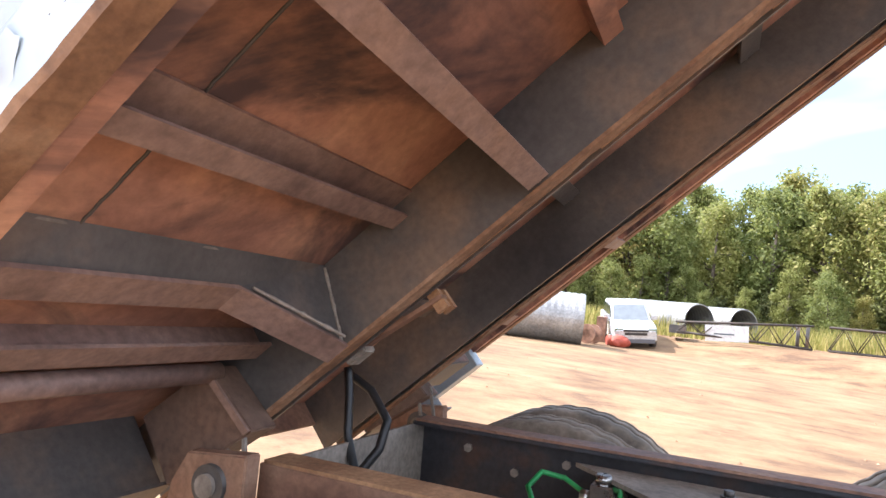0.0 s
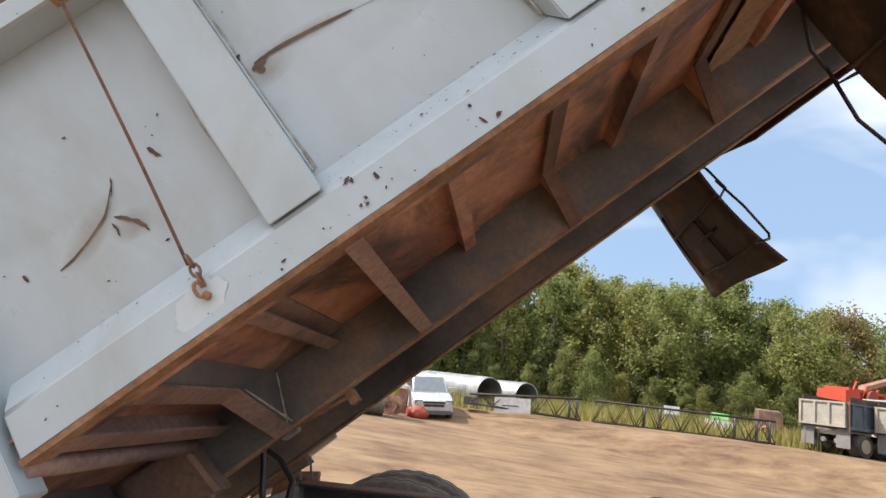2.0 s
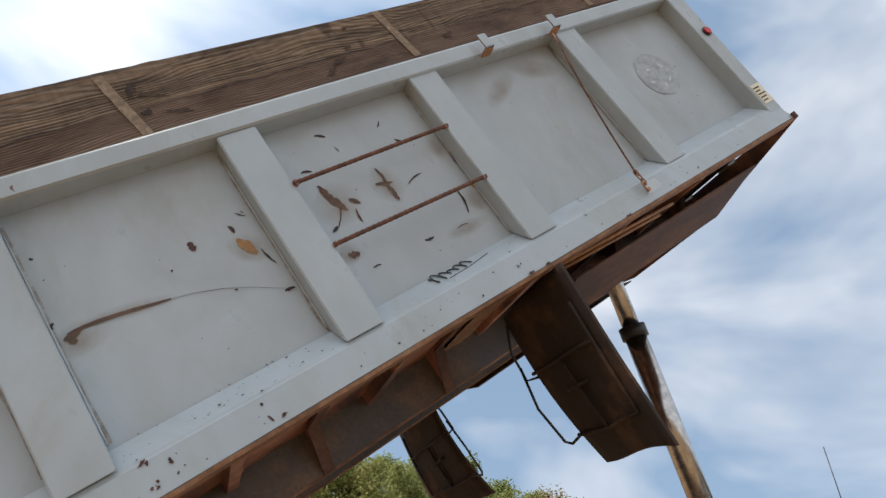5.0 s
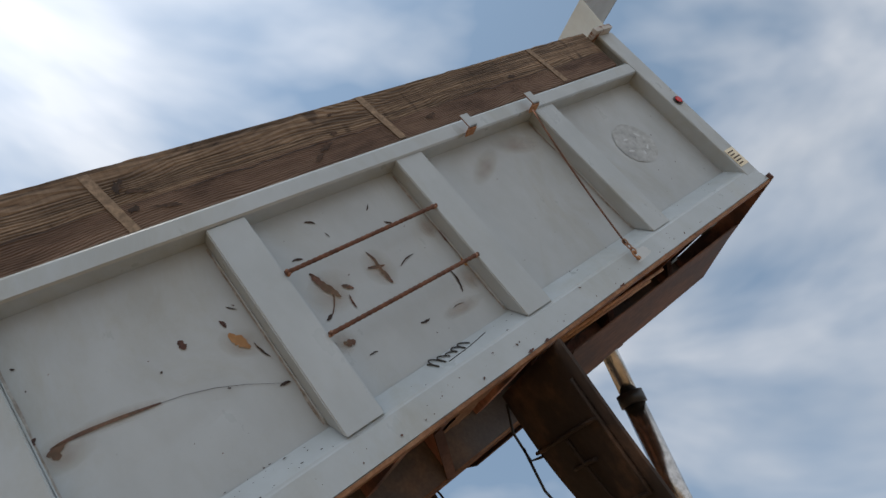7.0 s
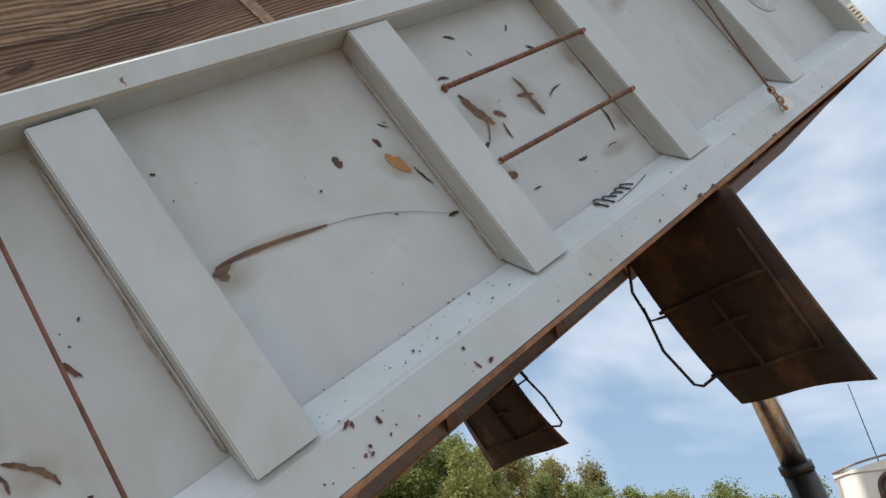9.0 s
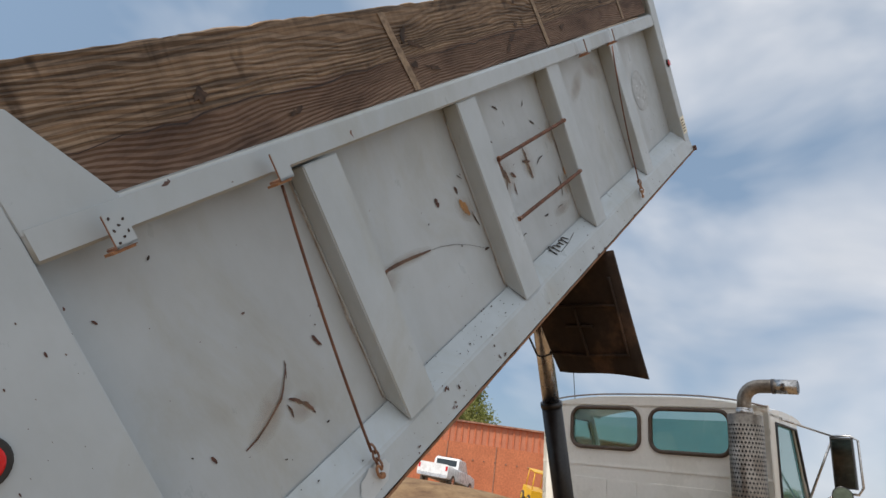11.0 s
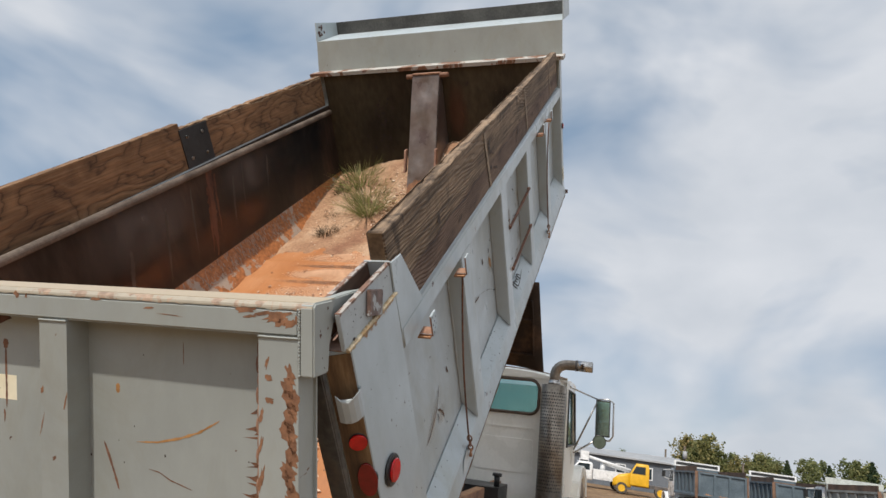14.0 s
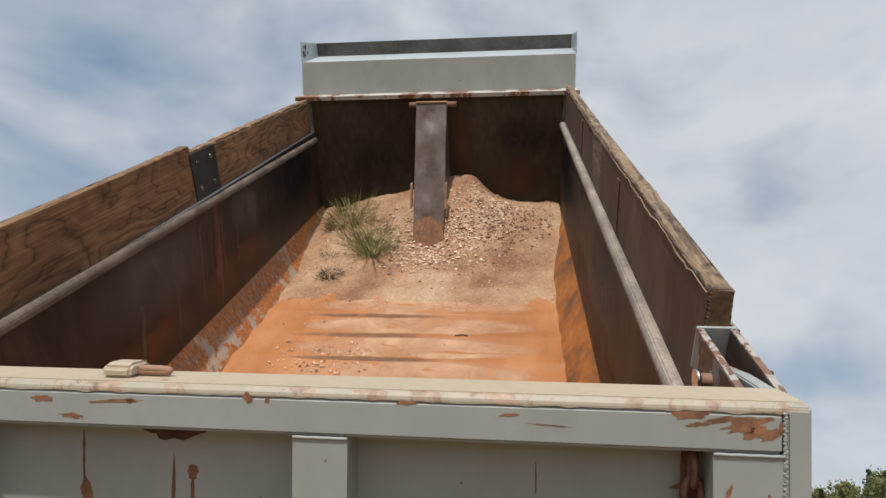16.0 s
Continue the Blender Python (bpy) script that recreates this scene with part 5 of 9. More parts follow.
for x in (1.6, 3.0):
    bm = B()
    box(bm, x, x + 0.05, 0.109, 0.114, 1.03, 1.25)
    part("stake", bm, STRAP, b_near, "dark rusty flat stake")


# rust run and scour streaks down the inside of the far wall
RED_RUN = mottled("red_rust_run", (0.06, 0.022, 0.014), (0.15, 0.056, 0.028), 14, 0.7, 0, 50, 0.2, None, (1, 1, 0.3))
PALE_RUN = mottled("scoured_streak", (0.032, 0.025, 0.021), (0.072, 0.056, 0.047), 14, 0.6, 0, 50, 0.2, None, (1, 1, 0.3))
for x0, x1, z0, z1, w, mat in ((2.47, 2.35, 0.90, 0.30, 0.034, RED_RUN), (2.43, 2.31, 0.80, 0.34, 0.012, RED_RUN), (2.52, 2.45, 0.86, 0.45, 0.010, RED_RUN), (2.25, 2.15, 0.84, 0.36, 0.008, PALE_RUN), (1.98, 1.86, 0.80, 0.33, 0.012, PALE_RUN), (2.72, 2.62, 0.78, 0.40, 0.010, PALE_RUN), (2.86, 2.78, 0.84, 0.50, 0.007, PALE_RUN), (1.62, 1.52, 0.66, 0.32, 0.014, PALE_RUN), (3.2, 3.12, 0.80, 0.52, 0.008, PALE_RUN)):
    bm = B()
    rows = []
    for k in range(33):
        x, z, u = x0 + (x1 - x0) * k / 32 + 0.008 * noise.noise((k * 0.4, x0, 1)), z0 + (z1 - z0) * k / 32, k / 32
        a = w * (0.35 + 1.2 * math.sin(math.pi * min(1, u + 0.15)) ** 0.6) * (0.7 + 0.6 * noise.noise((k * 0.7, x0 * 9, 4)))
        c = w * (0.35 + 1.2 * math.sin(math.pi * min(1, u + 0.15)) ** 0.6) * (0.7 + 0.6 * noise.noise((k * 0.7, x0 * 9, 8)))
        rows.append((bm.verts.new((x - a, 2.2712, z)), bm.verts.new((x + c, 2.2712, z))))
    for a, c in zip(rows, rows[1:]):
        bm.faces.new([a[0], a[1], c[1], c[0]])
    part("rust_run" if mat is RED_RUN else "scour_streak", bm, mat, wall_far, "red rust run" if mat is RED_RUN else "pale scoured streak")


# broad stains on the inside of both walls; the grey patches paint a sheen
for x0, x1, z0, z1, st in ((3.0, 4.25, 0.34, 0.98, WALL_SOOT), (3.5, 4.3, 0.5, 1.0, WALL_SOOT), (1.9, 3.2, 0.26, 0.62, WALL_RUST), (0.8, 2.1, 0.28, 0.60, WALL_RUST), (1.2, 2.3, 0.5, 0.98, WALL_GREY), (2.5, 3.4, 0.55, 0.95, WALL_GREY), (0.3, 1.0, 0.5, 0.9, WALL_SOOT)):
    for yy, host in ((2.2717, wall_far), (0.1283, wall_near)):
        bm = B()
        bm.faces.new([bm.verts.new(p) for p in ((x0, yy, z0), (x1, yy, z0), (x1, yy, z1), (x0, yy, z1))])
        part("wall_stain_sheen", bm, st, host, {WALL_SOOT: "dark sooty stain", WALL_RUST: "red-brown rust stain", WALL_GREY: "grey sheen painted on the wall"}[st])


# ---- marks, rungs, chains on the near side ----
def near_marks():
    y = 0.1138
    dark, mid, org = B(), B(), B()
    streak(mid, [(1.29, 0.525), (1.33, 0.527), (1.37, 0.525), (1.42, 0.520), (1.47, 0.513), (1.52, 0.505), (1.56, 0.499)], 0.013, y, 1)
    streak(dark, [(1.55, 0.500), (1.62, 0.487), (1.70, 0.462), (1.78, 0.425), (1.84, 0.39), (1.88, 0.368)], 0.0018, y, 6)
    for a in ((1.305, 0.518, 0.06, 0.030, 10), (1.298, 0.503, 0.026, 0.034, 0), (1.26, 0.56, 0.04, 0.02, 40), (0.978, 0.478, 0.062, 0.014, -72), (0.587, 0.385, 0.012, 0.036, 10)):
        blot(mid, *a, y, int(a[0] * 1000))
    streak(mid, [(0.663, 0.352), (0.70, 0.358), (0.74, 0.372), (0.775, 0.388), (0.808, 0.405), (0.826, 0.425), (0.84, 0.445), (0.862, 0.475)], 0.009, y, 2)
    for a in ((0.842, 0.372, 0.05, 0.010, -48), (0.866, 0.338, 0.062, 0.012, -62), (0.815, 0.36, 0.040, 0.007, -88), (0.853, 0.462, 0.05, 0.004, 68)):
        gash(mid, *a, y, int(a[0] * 1000))
    for a in ((2.493, 0.550, 0.079, 0.007, 16), (2.605, 0.387, 0.100, 0.009, -101), (2.264, 0.849, 0.039, 0.01, -30), (2.141, 0.731, 0.039, 0.01, -14), (2.534, 0.720, 0.039, 0.009, -40), (2.500, 0.817, 0.032, 0.006, -134), (2.291, 0.775, 0.027, 0.004, -78), (2.165, 0.309, 0.033, 0.006, -4), (2.112, 0.492, 0.029, 0.012, 26), (2.393, 0.316, 0.040, 0.01, -5), (2.541, 0.302, 0.053, 0.004, -1), (1.872, 0.500, 0.068, 0.007, -74), (1.873, 0.369, 0.034, 0.011, -6), (1.863, 0.672, 0.036, 0.004, -42)):
        gash(dark, *a, y, int(a[0] * 1000))
    for a in ((2.169, 0.602, 0.136, 0.028, -71), (2.154, 0.542, 0.115, 0.007, -120), (2.232, 0.559, 0.044, 0.016, -43), (2.217, 0.504, 0.058, 0.008, -96), (2.378, 0.612, 0.075, 0.01, -84), (2.372, 0.580, 0.066, 0.016, -15), (2.382, 0.547, 0.101, 0.018, -87), (2.695, 0.570, 0.063, 0.02, -92), (2.119, 0.383, 0.041, 0.024, -18), (1.814, 0.634, 0.032, 0.012, -77), (1.684, 0.630, 0.035, 0.024, -82)):
        gash(mid, *a, y, int(a[0] * 1000))
    for a in ((1.829, 0.560, 0.080, 0.034, -67), (2.70, 0.44, 0.04, 0.05, -30)):
        gash(org, *a, y, int(a[0] * 900))
    rnd = random.Random(11)
    for k in range(90):
        x, z = rnd.uniform(0.5, 4.4), rnd.uniform(0.24, 0.88)
        if any(p - 0.02 < x < p + 0.16 for p in POSTS):
            continue
        s = 0.0018 + 0.006 * rnd.random() ** 3
        blot(rnd.choice((dark, mid)), x, z, s * rnd.uniform(1, 2.6), s, rnd.uniform(-60, 60), y, k, 7)
    for bm, mat, nm in ((dark, CHIP_DK, "black paint scrapes"), (mid, CHIP, "brown bare-metal gouges"), (org, CHIP_OR, "orange rust stains")):
        tagged(part("paint_damage", bm, mat, wall_near, nm), kind="stuff")
    # soft brown stains bled from the gouges and welds
    for x, z, lx, lz, a in ((1.31, 0.50, 0.20, 0.12, 0), (1.45, 0.515, 0.30, 0.06, -8), (2.17, 0.57, 0.22, 0.20, 20), (2.38, 0.57, 0.14, 0.20, 0), (2.66, 0.38, 0.12, 0.14, 0), (2.66, 0.64, 0.10, 0.14, 0), (2.10, 0.40, 0.12, 0.12, 0), (1.83, 0.55, 0.16, 0.12, -40), (3.35, 0.83, 0.34, 0.14, -20), (3.12, 0.78, 0.30, 0.12, 30), (0.76, 0.39, 0.24, 0.10, 30), (0.85, 0.35, 0.12, 0.10, 0), (2.55, 0.29, 0.24, 0.07, 0)):
        bm = B()
        blot(bm, 0, 0, lx, lz, 0, 0, int(x * 777), 20, 0.25)
        part("rust_stain", bm, STAIN, wall_near, "faint brown rust bleed", Matrix.Translation((x, y - 0.0004, z)) @ Matrix.Rotation(radians(-a), 4, "Y"))
    # chips on the rail faces and posts
    bm = B()
    for k in range(80):
        x, z = rnd.uniform(0.5, 4.5), rnd.uniform(0.036, 0.080)
        s = 0.0018 + 0.006 * rnd.random() ** 3
        if k % 4 == 0:
            z, s = rnd.uniform(0.034, 0.040), 0.006 * rnd.random() + 0.003
        blot(bm, x, z * 1.25 - 0.015, s * rnd.uniform(1, 2.2), s, rnd.uniform(-70, 70), rail_y(x, z * 1.25 - 0.015) - 0.0035, k + 300, 7)
    for q, (x, z, lx, lz, a) in enumerate(((1.307, 0.103, 0.030, 0.012, 30), (1.318, 0.098, 0.012, 0.018, 0), (1.367, 0.074, 0.012, 0.028, 12), (1.305, 0.036, 0.012, 0.012, 0), (1.318, 0.030, 0.014, 0.010, 0), (1.322, 0.044, 0.010, 0.014, 20), (1.620, 0.035, 0.009, 0.034, 15), (1.655, 0.027, 0.028, 0.012, 20), (1.618, 0.083, 0.012, 0.015, 0), (1.096, 0.019, 0.008, 0.008, 0), (2.575, 0.057, 0.009, 0.024, 30), (2.59, 0.060, 0.006, 0.014, -20), (2.981, 0.098, 0.022, 0.006, -40), (2.60, 0.012, 0.05, 0.016, 4), (2.68, 0.010, 0.035, 0.014, 0), (3.15, 0.009, 0.04, 0.012, 0))):
        blot(bm, x, z, lx, lz, a, rail_y(x, z) - 0.0035, q + 640, 11, 0.6)
    for k in range(60):
        x, z = rnd.uniform(0.07, 0.44), rnd.uniform(0.25, 1.1)
        s = 0.0015 + 0.005 * rnd.random() ** 3
        if x > 0.15:
            blot(bm, x, z, s, s * rnd.uniform(1, 3), rnd.uniform(-10, 10), 0.0388, k + 500, 7)
    tagged(part("rail_chip", bm, CHIP, wall_near, "small brown chips along the bottom rail"), kind="stuff")
    bm = B()
    for k in range(90):
        u = rnd.random()
        x = rnd.choice((rnd.gauss(1.62, 0.15), rnd.uniform(0.5, 4.4)))
        yy, zz = 0.055 + 0.06 * u, 0.114 + 0.077 * u
        s = 0.0015 + 0.0035 * rnd.random() ** 2
        c, e1, e2 = Vector((x, yy - 0.003, zz + 0.0024)), Vector((1, 0, 0)), Vector((0, 0.615, 0.789))
        a0 = rnd.uniform(0, 6)
        bm.faces.new([bm.verts.new(c + s * (0.5 + rnd.random()) * (math.cos(a0 + q) * e1 + math.sin(a0 + q) * 0.6 * e2)) for q in (0, 1.2, 2.4, 3.6, 4.8)])
    tagged(part("rail_speck", bm, CHIP_DK, wall_near, "dark specks on the sloped rail"), kind="stuff")
    # rubbed bright patches round the chain ends
    for x, s in ((0.918, 1.0), (3.375, 0.8)):
        bm = B()
        blot(bm, x, 0.062, 0.145 * s, 0.092 * s, 12, rail_y(x, 0.062) - 0.0026, int(x * 10), 30, 0.22)
        part("rubbed_patch", bm, CHIP_LT, wall_near, "pale rubbed primer patch")
    # faded round sign ghost, label, lamp
    bm = B()
    blot(bm, 4.04, 0.56, 0.27, 0.27, 0, y, 3, 24, 0.05)
    part("sign_ghost", bm, plain("faded_disc", (0.42, 0.46, 0.475), 0.45), wall_near, "faded round patch")
    for k, (x, z) in enumerate(((4.0, 0.60), (4.09, 0.51), (4.04, 0.49), (4.10, 0.60), (3.97, 0.53))):
        bm = B()
        blot(bm, x, z, 0.045, 0.018, 40 * k, y - 0.0006, k, 9)
        part("flaked_paint", bm, CHIP_LT, wall_near)
    bm = B()
    box(bm, 4.425, 4.51, 0.0325, 0.0345, 0.14, 0.26)
    part("maker_label", bm, LABEL, wall_near, "yellowed label on the front post")
    for k in range(5):
        bm = B()
        box(bm, 4.432, 4.475 + 0.012 * (k % 3), 0.0312, 0.0322, 0.155 + 0.02 * k, 0.162 + 0.02 * k)
        part("label_line", bm, CHIP_DK, wall_near)
    bm = B()
    disc(bm, (4.49, 0.0345, 0.64), (0, -1, 0), 0.028, 0.008)
    part("lamp_ring", bm, BLACK, wall_near)
    bm = B()
    disc(bm, (4.49, 0.027, 0.64), (0, -1, 0), 0.021, 0.006)
    part("side_lamp", bm, RED, wall_near, "small round red lamp")
    # maker's mark as a plain looping line with an underline, on the sloped rail
    e2, o = Vector((0, 0.615, 0.789)), Vector((2.305, 0.0845, 0.1545))
    bm = B()
    pts = []
    for k in range(90):
        u = k / 89
        pts.append(o + Vector((-0.02 + 0.165 * u + 0.010 * math.sin(u * 33), 0, 0)) + e2 * (0.016 + 0.020 * math.cos(u * 33 + 0.8) * (1.3 - 0.55 * u) * (0.8 + 0.35 * math.sin(u * 9))) + Vector((0, -0.0024, 0.0024)))
    tube(bm, pts, 0.0026, 5)
    tube(bm, [o + Vector((0.04, 0, 0)) + e2 * -0.012, o + Vector((0.14, 0, 0)) + e2 * -0.006, o + Vector((0.235, 0, 0)) + e2 * 0.010], 0.0018, 5)
    part("maker_mark", bm, BLACK, wall_near, "black looping script mark")
    # ladder rungs
    for z in (0.413, 0.668):
        bm = B()
        n = 90
        tube(bm, [(2.046 + 0.66 * k / n, 0.04, z) for k in range(n + 1)], 0.009, 8, radii=[0.0075 + (0.0016 if k % 3 == 0 else 0) for k in range(n + 1)])
        rung = part("ladder_rung", bm, STRAP, wall_near, "rusty ribbed bar rung")
        for x in (2.055, 2.695):
            bm = B()
            bmesh.ops.create_icosphere(bm, subdivisions=2, radius=0.011, matrix=Matrix.Translation((x, 0.043, z)))
            for v in bm.verts:
                v.co += 0.006 * Vector((noise.noise(v.co * 60), noise.noise(v.co * 55 + Vector((3, 0, 0))), noise.noise(v.co * 50)))
            part("rung_weld", bm, RUST, rung, "rusty weld blob")
    # tie rods with hooks
    for top, bot in (((1.005, 0.012, 0.905), (0.934, 0.038, 0.095)), ((3.50, 0.012, 0.90), (3.315, 0.018, 0.088))):
        a, b2 = Vector(top), Vector(bot)
        bm = B()
        n = 16
        pts = [a.lerp(b2, k / n) + Vector((0, 0.012 * math.sin(math.pi * k / n), 0)) for k in range(n)]
        tube(bm, pts, 0.004, 8)
        rod = part("tie_strap", bm, STRAP, truck, "rusty tarp tie hanging down the side", BED)
        bm = B()
        for k in range(3):
            c = b2 + Vector((0.012, 0, 0.055 - k * 0.024))
            e = Vector((1, 0, 0)) if k % 2 else Vector((0, 1, 0))
            tube(bm, [c + 0.010 * math.cos(q * math.tau / 10) * e + Vector((0, 0, 0.016 * math.sin(q * math.tau / 10))) for q in range(10)], 0.0035, 6, True)
        part("link", bm, RUST, rod, "rusty chain links")
        bm = B()
        tube(bm, [b2 + Vector((0.009 * math.cos(q * 0.55), -0.004, -0.012 + 0.018 * math.sin(q * 0.55))) for q in range(10)], 0.0042, 8)
        disc(bm, b2 + Vector((0.006, 0.006, -0.03)), (0, -1, 0), 0.009, 0.010, 10)
        part("hook", bm, RUST_OR, rod, "rusty hook")


near_marks()


# ---- tailgate, held open a little by its chains ----
def tailgate():
    bm = B()
    box(bm, 0.068, 0.074, 0.10, 2.30, -1.18, -0.05)
    gate = part("tailgate", bm, PAINT_GATE, truck, "grey tailgate with peeling rust, hanging partly open", GATE)
    bm = B()
    prism(bm, [(0, -0.078), (0, -0.012), (0.012, 0), (0.115, 0), (0.115, -0.078)], "y", 0.105, 2.295)
    part("top_rail", bm, [PAINT_GATE], gate, "grey top rail with peeled rusty patches", None, 0.007)
    bm = B()
    box(bm, 0.012, 0.112, 0.075, 2.325, 0.0005, 0.0034)
    part("rail_dust", bm, RAIL_RUST, gate, "dusty tan upper face of the rail")
    for y, s in ((0.086, 1), (2.314, -1)):
        bm = B()
        prism(bm, [(-0.001, -0.168), (-0.001, -0.006), (0.007, 0.0028), (0.094, 0.0028), (0.095, -0.058), (0.077, -0.106), (0.070, -0.170)], "y", y - 0.0185, y + 0.0185)
        end = part("end_plate", bm, PAINT_GATE, gate, "", None, 0.004)
        bm = B()
        prism(bm, [(0.0945, -0.055), (0.0945, 0.0028), (0.22, 0.008), (0.335, 0.004), (0.345, -0.012), (0.31, -0.05), (0.20, -0.07)], "y", y - 0.010 * s - 0.001, y + 0.018 * s) if s > 0 else prism(bm, [(0.0945, -0.055), (0.0945, 0.0028), (0.22, 0.008), (0.335, 0.004), (0.345, -0.012), (0.31, -0.05), (0.20, -0.07)], "y", y - 0.018, y + 0.011)
        part("hinge_arm", bm, PAINT_GATE, end, "grey hinge arm reaching into the pocket", None, 0.003)
    bm = B()
    r2 = random.Random(64)
    for k in range(6):
        x, z, s = r2.uniform(0.012, 0.066), r2.uniform(-0.155, -0.01), 0.002 + 0.003 * r2.random() ** 2
        if k % 3 == 0:
            x = 0.064
        bm.faces.new([bm.verts.new((x + s * (0.5 + r2.random()) * math.cos(a), 0.0669, z + 1.3 * s * (0.5 + r2.random()) * math.sin(a))) for a in (0, 0.9, 1.8, 2.7, 3.6, 4.5, 5.4)])
    tagged(part("plate_chip", bm, CHIP, gate, "dark chips on the end plate"), kind="stuff")
    # tan dust and pink primer along the worn upper edge of the rail
    bm = B()
    n = 220
    rows = []
    for k in range(n + 1):
        y = 0.072 + 2.256 * k / n
        low = 0.004 + 0.006 * abs(noise.noise((y * 9, 3, 0))) + 0.008 * max(0.0, noise.noise((y * 31, 7, 1)))
        rows.append([bm.verts.new(p) for p in ((0.014, y, 0.0022), (0.006, y, 0.0010), (0.0008, y, -0.0055), (-0.0004, y, -0.010), (-0.0004, y, -0.010 - 0.6 * low))])
    for a, b2 in zip(rows, rows[1:]):
        for q in range(4):
            bm.faces.new([a[q], a[q + 1], b2[q + 1], b2[q]])
    part("worn_edge", bm, EDGE_WORN, gate, "worn tan and pinkish edge of the rail")
    for y0, w, mat in ((0.1075, 0.106, PAINT_GATE), (0.80, 0.095, PAINT_GATE), (1.505, 0.095, PAINT_GATE), (2.187, 0.093, GATE_RUST)):
        bm = B()
        box(bm, 0.0, 0.068, y0, y0 + w, -1.12, -0.0795)
        part("gate_post", bm, mat, gate, "", None, 0.004)
        bm = B()
        tube(bm, [(-0.001, y0 + w * k / 12, -0.0795 + 0.0003 * math.sin(k * 1.9)) for k in range(13)], 0.003, 6)
        part("weld_bead", bm, PAINT_GATE, gate)
    bm = B()
    box(bm, 0.0, 0.11, 0.08, 2.32, -1.2, -1.121)
    part("bottom_rail", bm, GATE_RUST, gate, "", None, 0.003)
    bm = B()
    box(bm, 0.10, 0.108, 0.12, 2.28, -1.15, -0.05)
    part("inner_sheet", bm, INNER, gate, "scoured inner face, colour darkened for shade")
    # weld seam down the corner
    bm = B()
    tube(bm, [(0.0005, 0.1065 + 0.0012 * math.sin(k * 1.3), -0.012 - 0.0016 * k) for k in range(98)], 0.004, 6, radii=[0.0032 + 0.0022 * noise.noise((k * 0.7, 1, 0)) for k in range(98)])
    part("weld_bead", bm, PAINT_GATE, gate, "rough corner weld")
    # latch loop on the rail
    bm = B()
    prism(bm, [(0.03, 0.003), (0.03, 0.035), (0.04, 0.045), (0.085, 0.045), (0.095, 0.035), (0.095, 0.003)], "y", 1.212, 1.268)
    for v in bm.verts:
        v.co.z = 0.003 + (v.co.z - 0.003) * 0.62
    part("latch_block", bm, RAIL_RUST, gate, "dusty latch block", None, 0.006)
    bm = B()
    tube(bm, [(0.06, 1.186 + 0.034 * math.cos(q * math.tau / 20), 0.014 + 0.003 * math.sin(q * math.tau / 20)) for q in range(20)], 0.007, 8, True)
    part("latch_ring", bm, RUST, gate, "rusty latch ring")
    # rusted spreader chain beside the right post
    bm = B()
    for k in range(26):
        c = Vector((0.045, 0.232, -0.12 - 0.038 * k))
        e = Vector((0, 1, 0)) if k % 2 else Vector((1, 0, 0))
        tube(bm, [c + 0.014 * math.cos(q * math.tau / 10) * e + Vector((0, 0, 0.026 * math.sin(q * math.tau / 10))) for q in range(10)], 0.006, 6, True)
    part("spreader_chain", bm, RUST, gate, "rusty spreader chain")

    def mark(bm, pts, w):
        long = []
        for (ya, za), (yb, zb) in zip(pts, pts[1:]):
            long += [(ya + (yb - ya) * q / 6 + 0.12 * w * noise.noise((za * 40 + q, ya * 9, 0)), za + (zb - za) * q / 6) for q in range(6)]
        pts = long + [pts[-1]]
        n = len(pts)
        lo, hi = [], []
        for i, (yy, zz) in enumerate(pts):
            t = Vector(pts[min(i + 1, n - 1)]) - Vector(pts[max(i - 1, 0)])
            t = Vector((-t[1], t[0])).normalized() * w * (0.12 + math.sin(math.pi * i / (n - 1)) ** 0.5 * (0.75 + 0.6 * noise.noise((i * 0.5, w * 900, 3))))
            lo.append(bm.verts.new((0.0675, yy - t[0], zz - t[1])))
            hi.append(bm.verts.new((0.0675, yy + t[0], zz + t[1])))
        for i in range(n - 1):
            bm.faces.new([lo[i], lo[i + 1], hi[i + 1], hi[i]])

    for pts, w in (([(0.64, -0.405), (0.57, -0.398), (0.50, -0.38), (0.44, -0.358), (0.40, -0.335), (0.375, -0.32)], 0.0036), ([(0.699, -0.252), (0.701, -0.264), (0.70, -0.278)], 0.008)):
        bm = B()
        mark(bm, pts, w)
        part("rust_scrape", bm, CHIP_OR, gate, "orange rust scrape")
    for pts, w in (([(0.75, -0.415), (0.735, -0.45), (0.715, -0.50), (0.70, -0.545)], 0.005), ([(0.60, -0.474), (0.565, -0.478), (0.53, -0.495), (0.50, -0.502), (0.46, -0.512)], 0.002),
                   ([(0.485, -0.126), (0.485, -0.155), (0.485, -0.184)], 0.0016), ([(1.147, -0.14), (1.147, -0.19), (1.148, -0.25)], 0.004), ([(1.11, -0.158), (1.110, -0.172), (1.11, -0.186)], 0.014),
                   ([(1.11, -0.175), (1.11, -0.24), (1.109, -0.30), (1.11, -0.36)], 0.005), ([(1.328, -0.10), (1.327, -0.16), (1.325, -0.21)], 0.003), ([(1.325, -0.19), (1.315, -0.25), (1.305, -0.30), (1.312, -0.335)], 0.017), ([(1.285, -0.26), (1.27, -0.30), (1.25, -0.338)], 0.010), ([(1.30, -0.23), (1.285, -0.28), (1.288, -0.328)], 0.012), ([(1.36, -0.352), (1.335, -0.342), (1.315, -0.332)], 0.003), ([(1.12, -0.405), (1.118, -0.38), (1.12, -0.365)], 0.004), ([(1.352, -0.42), (1.345, -0.43), (1.355, -0.45)], 0.004)):
        bm = B()
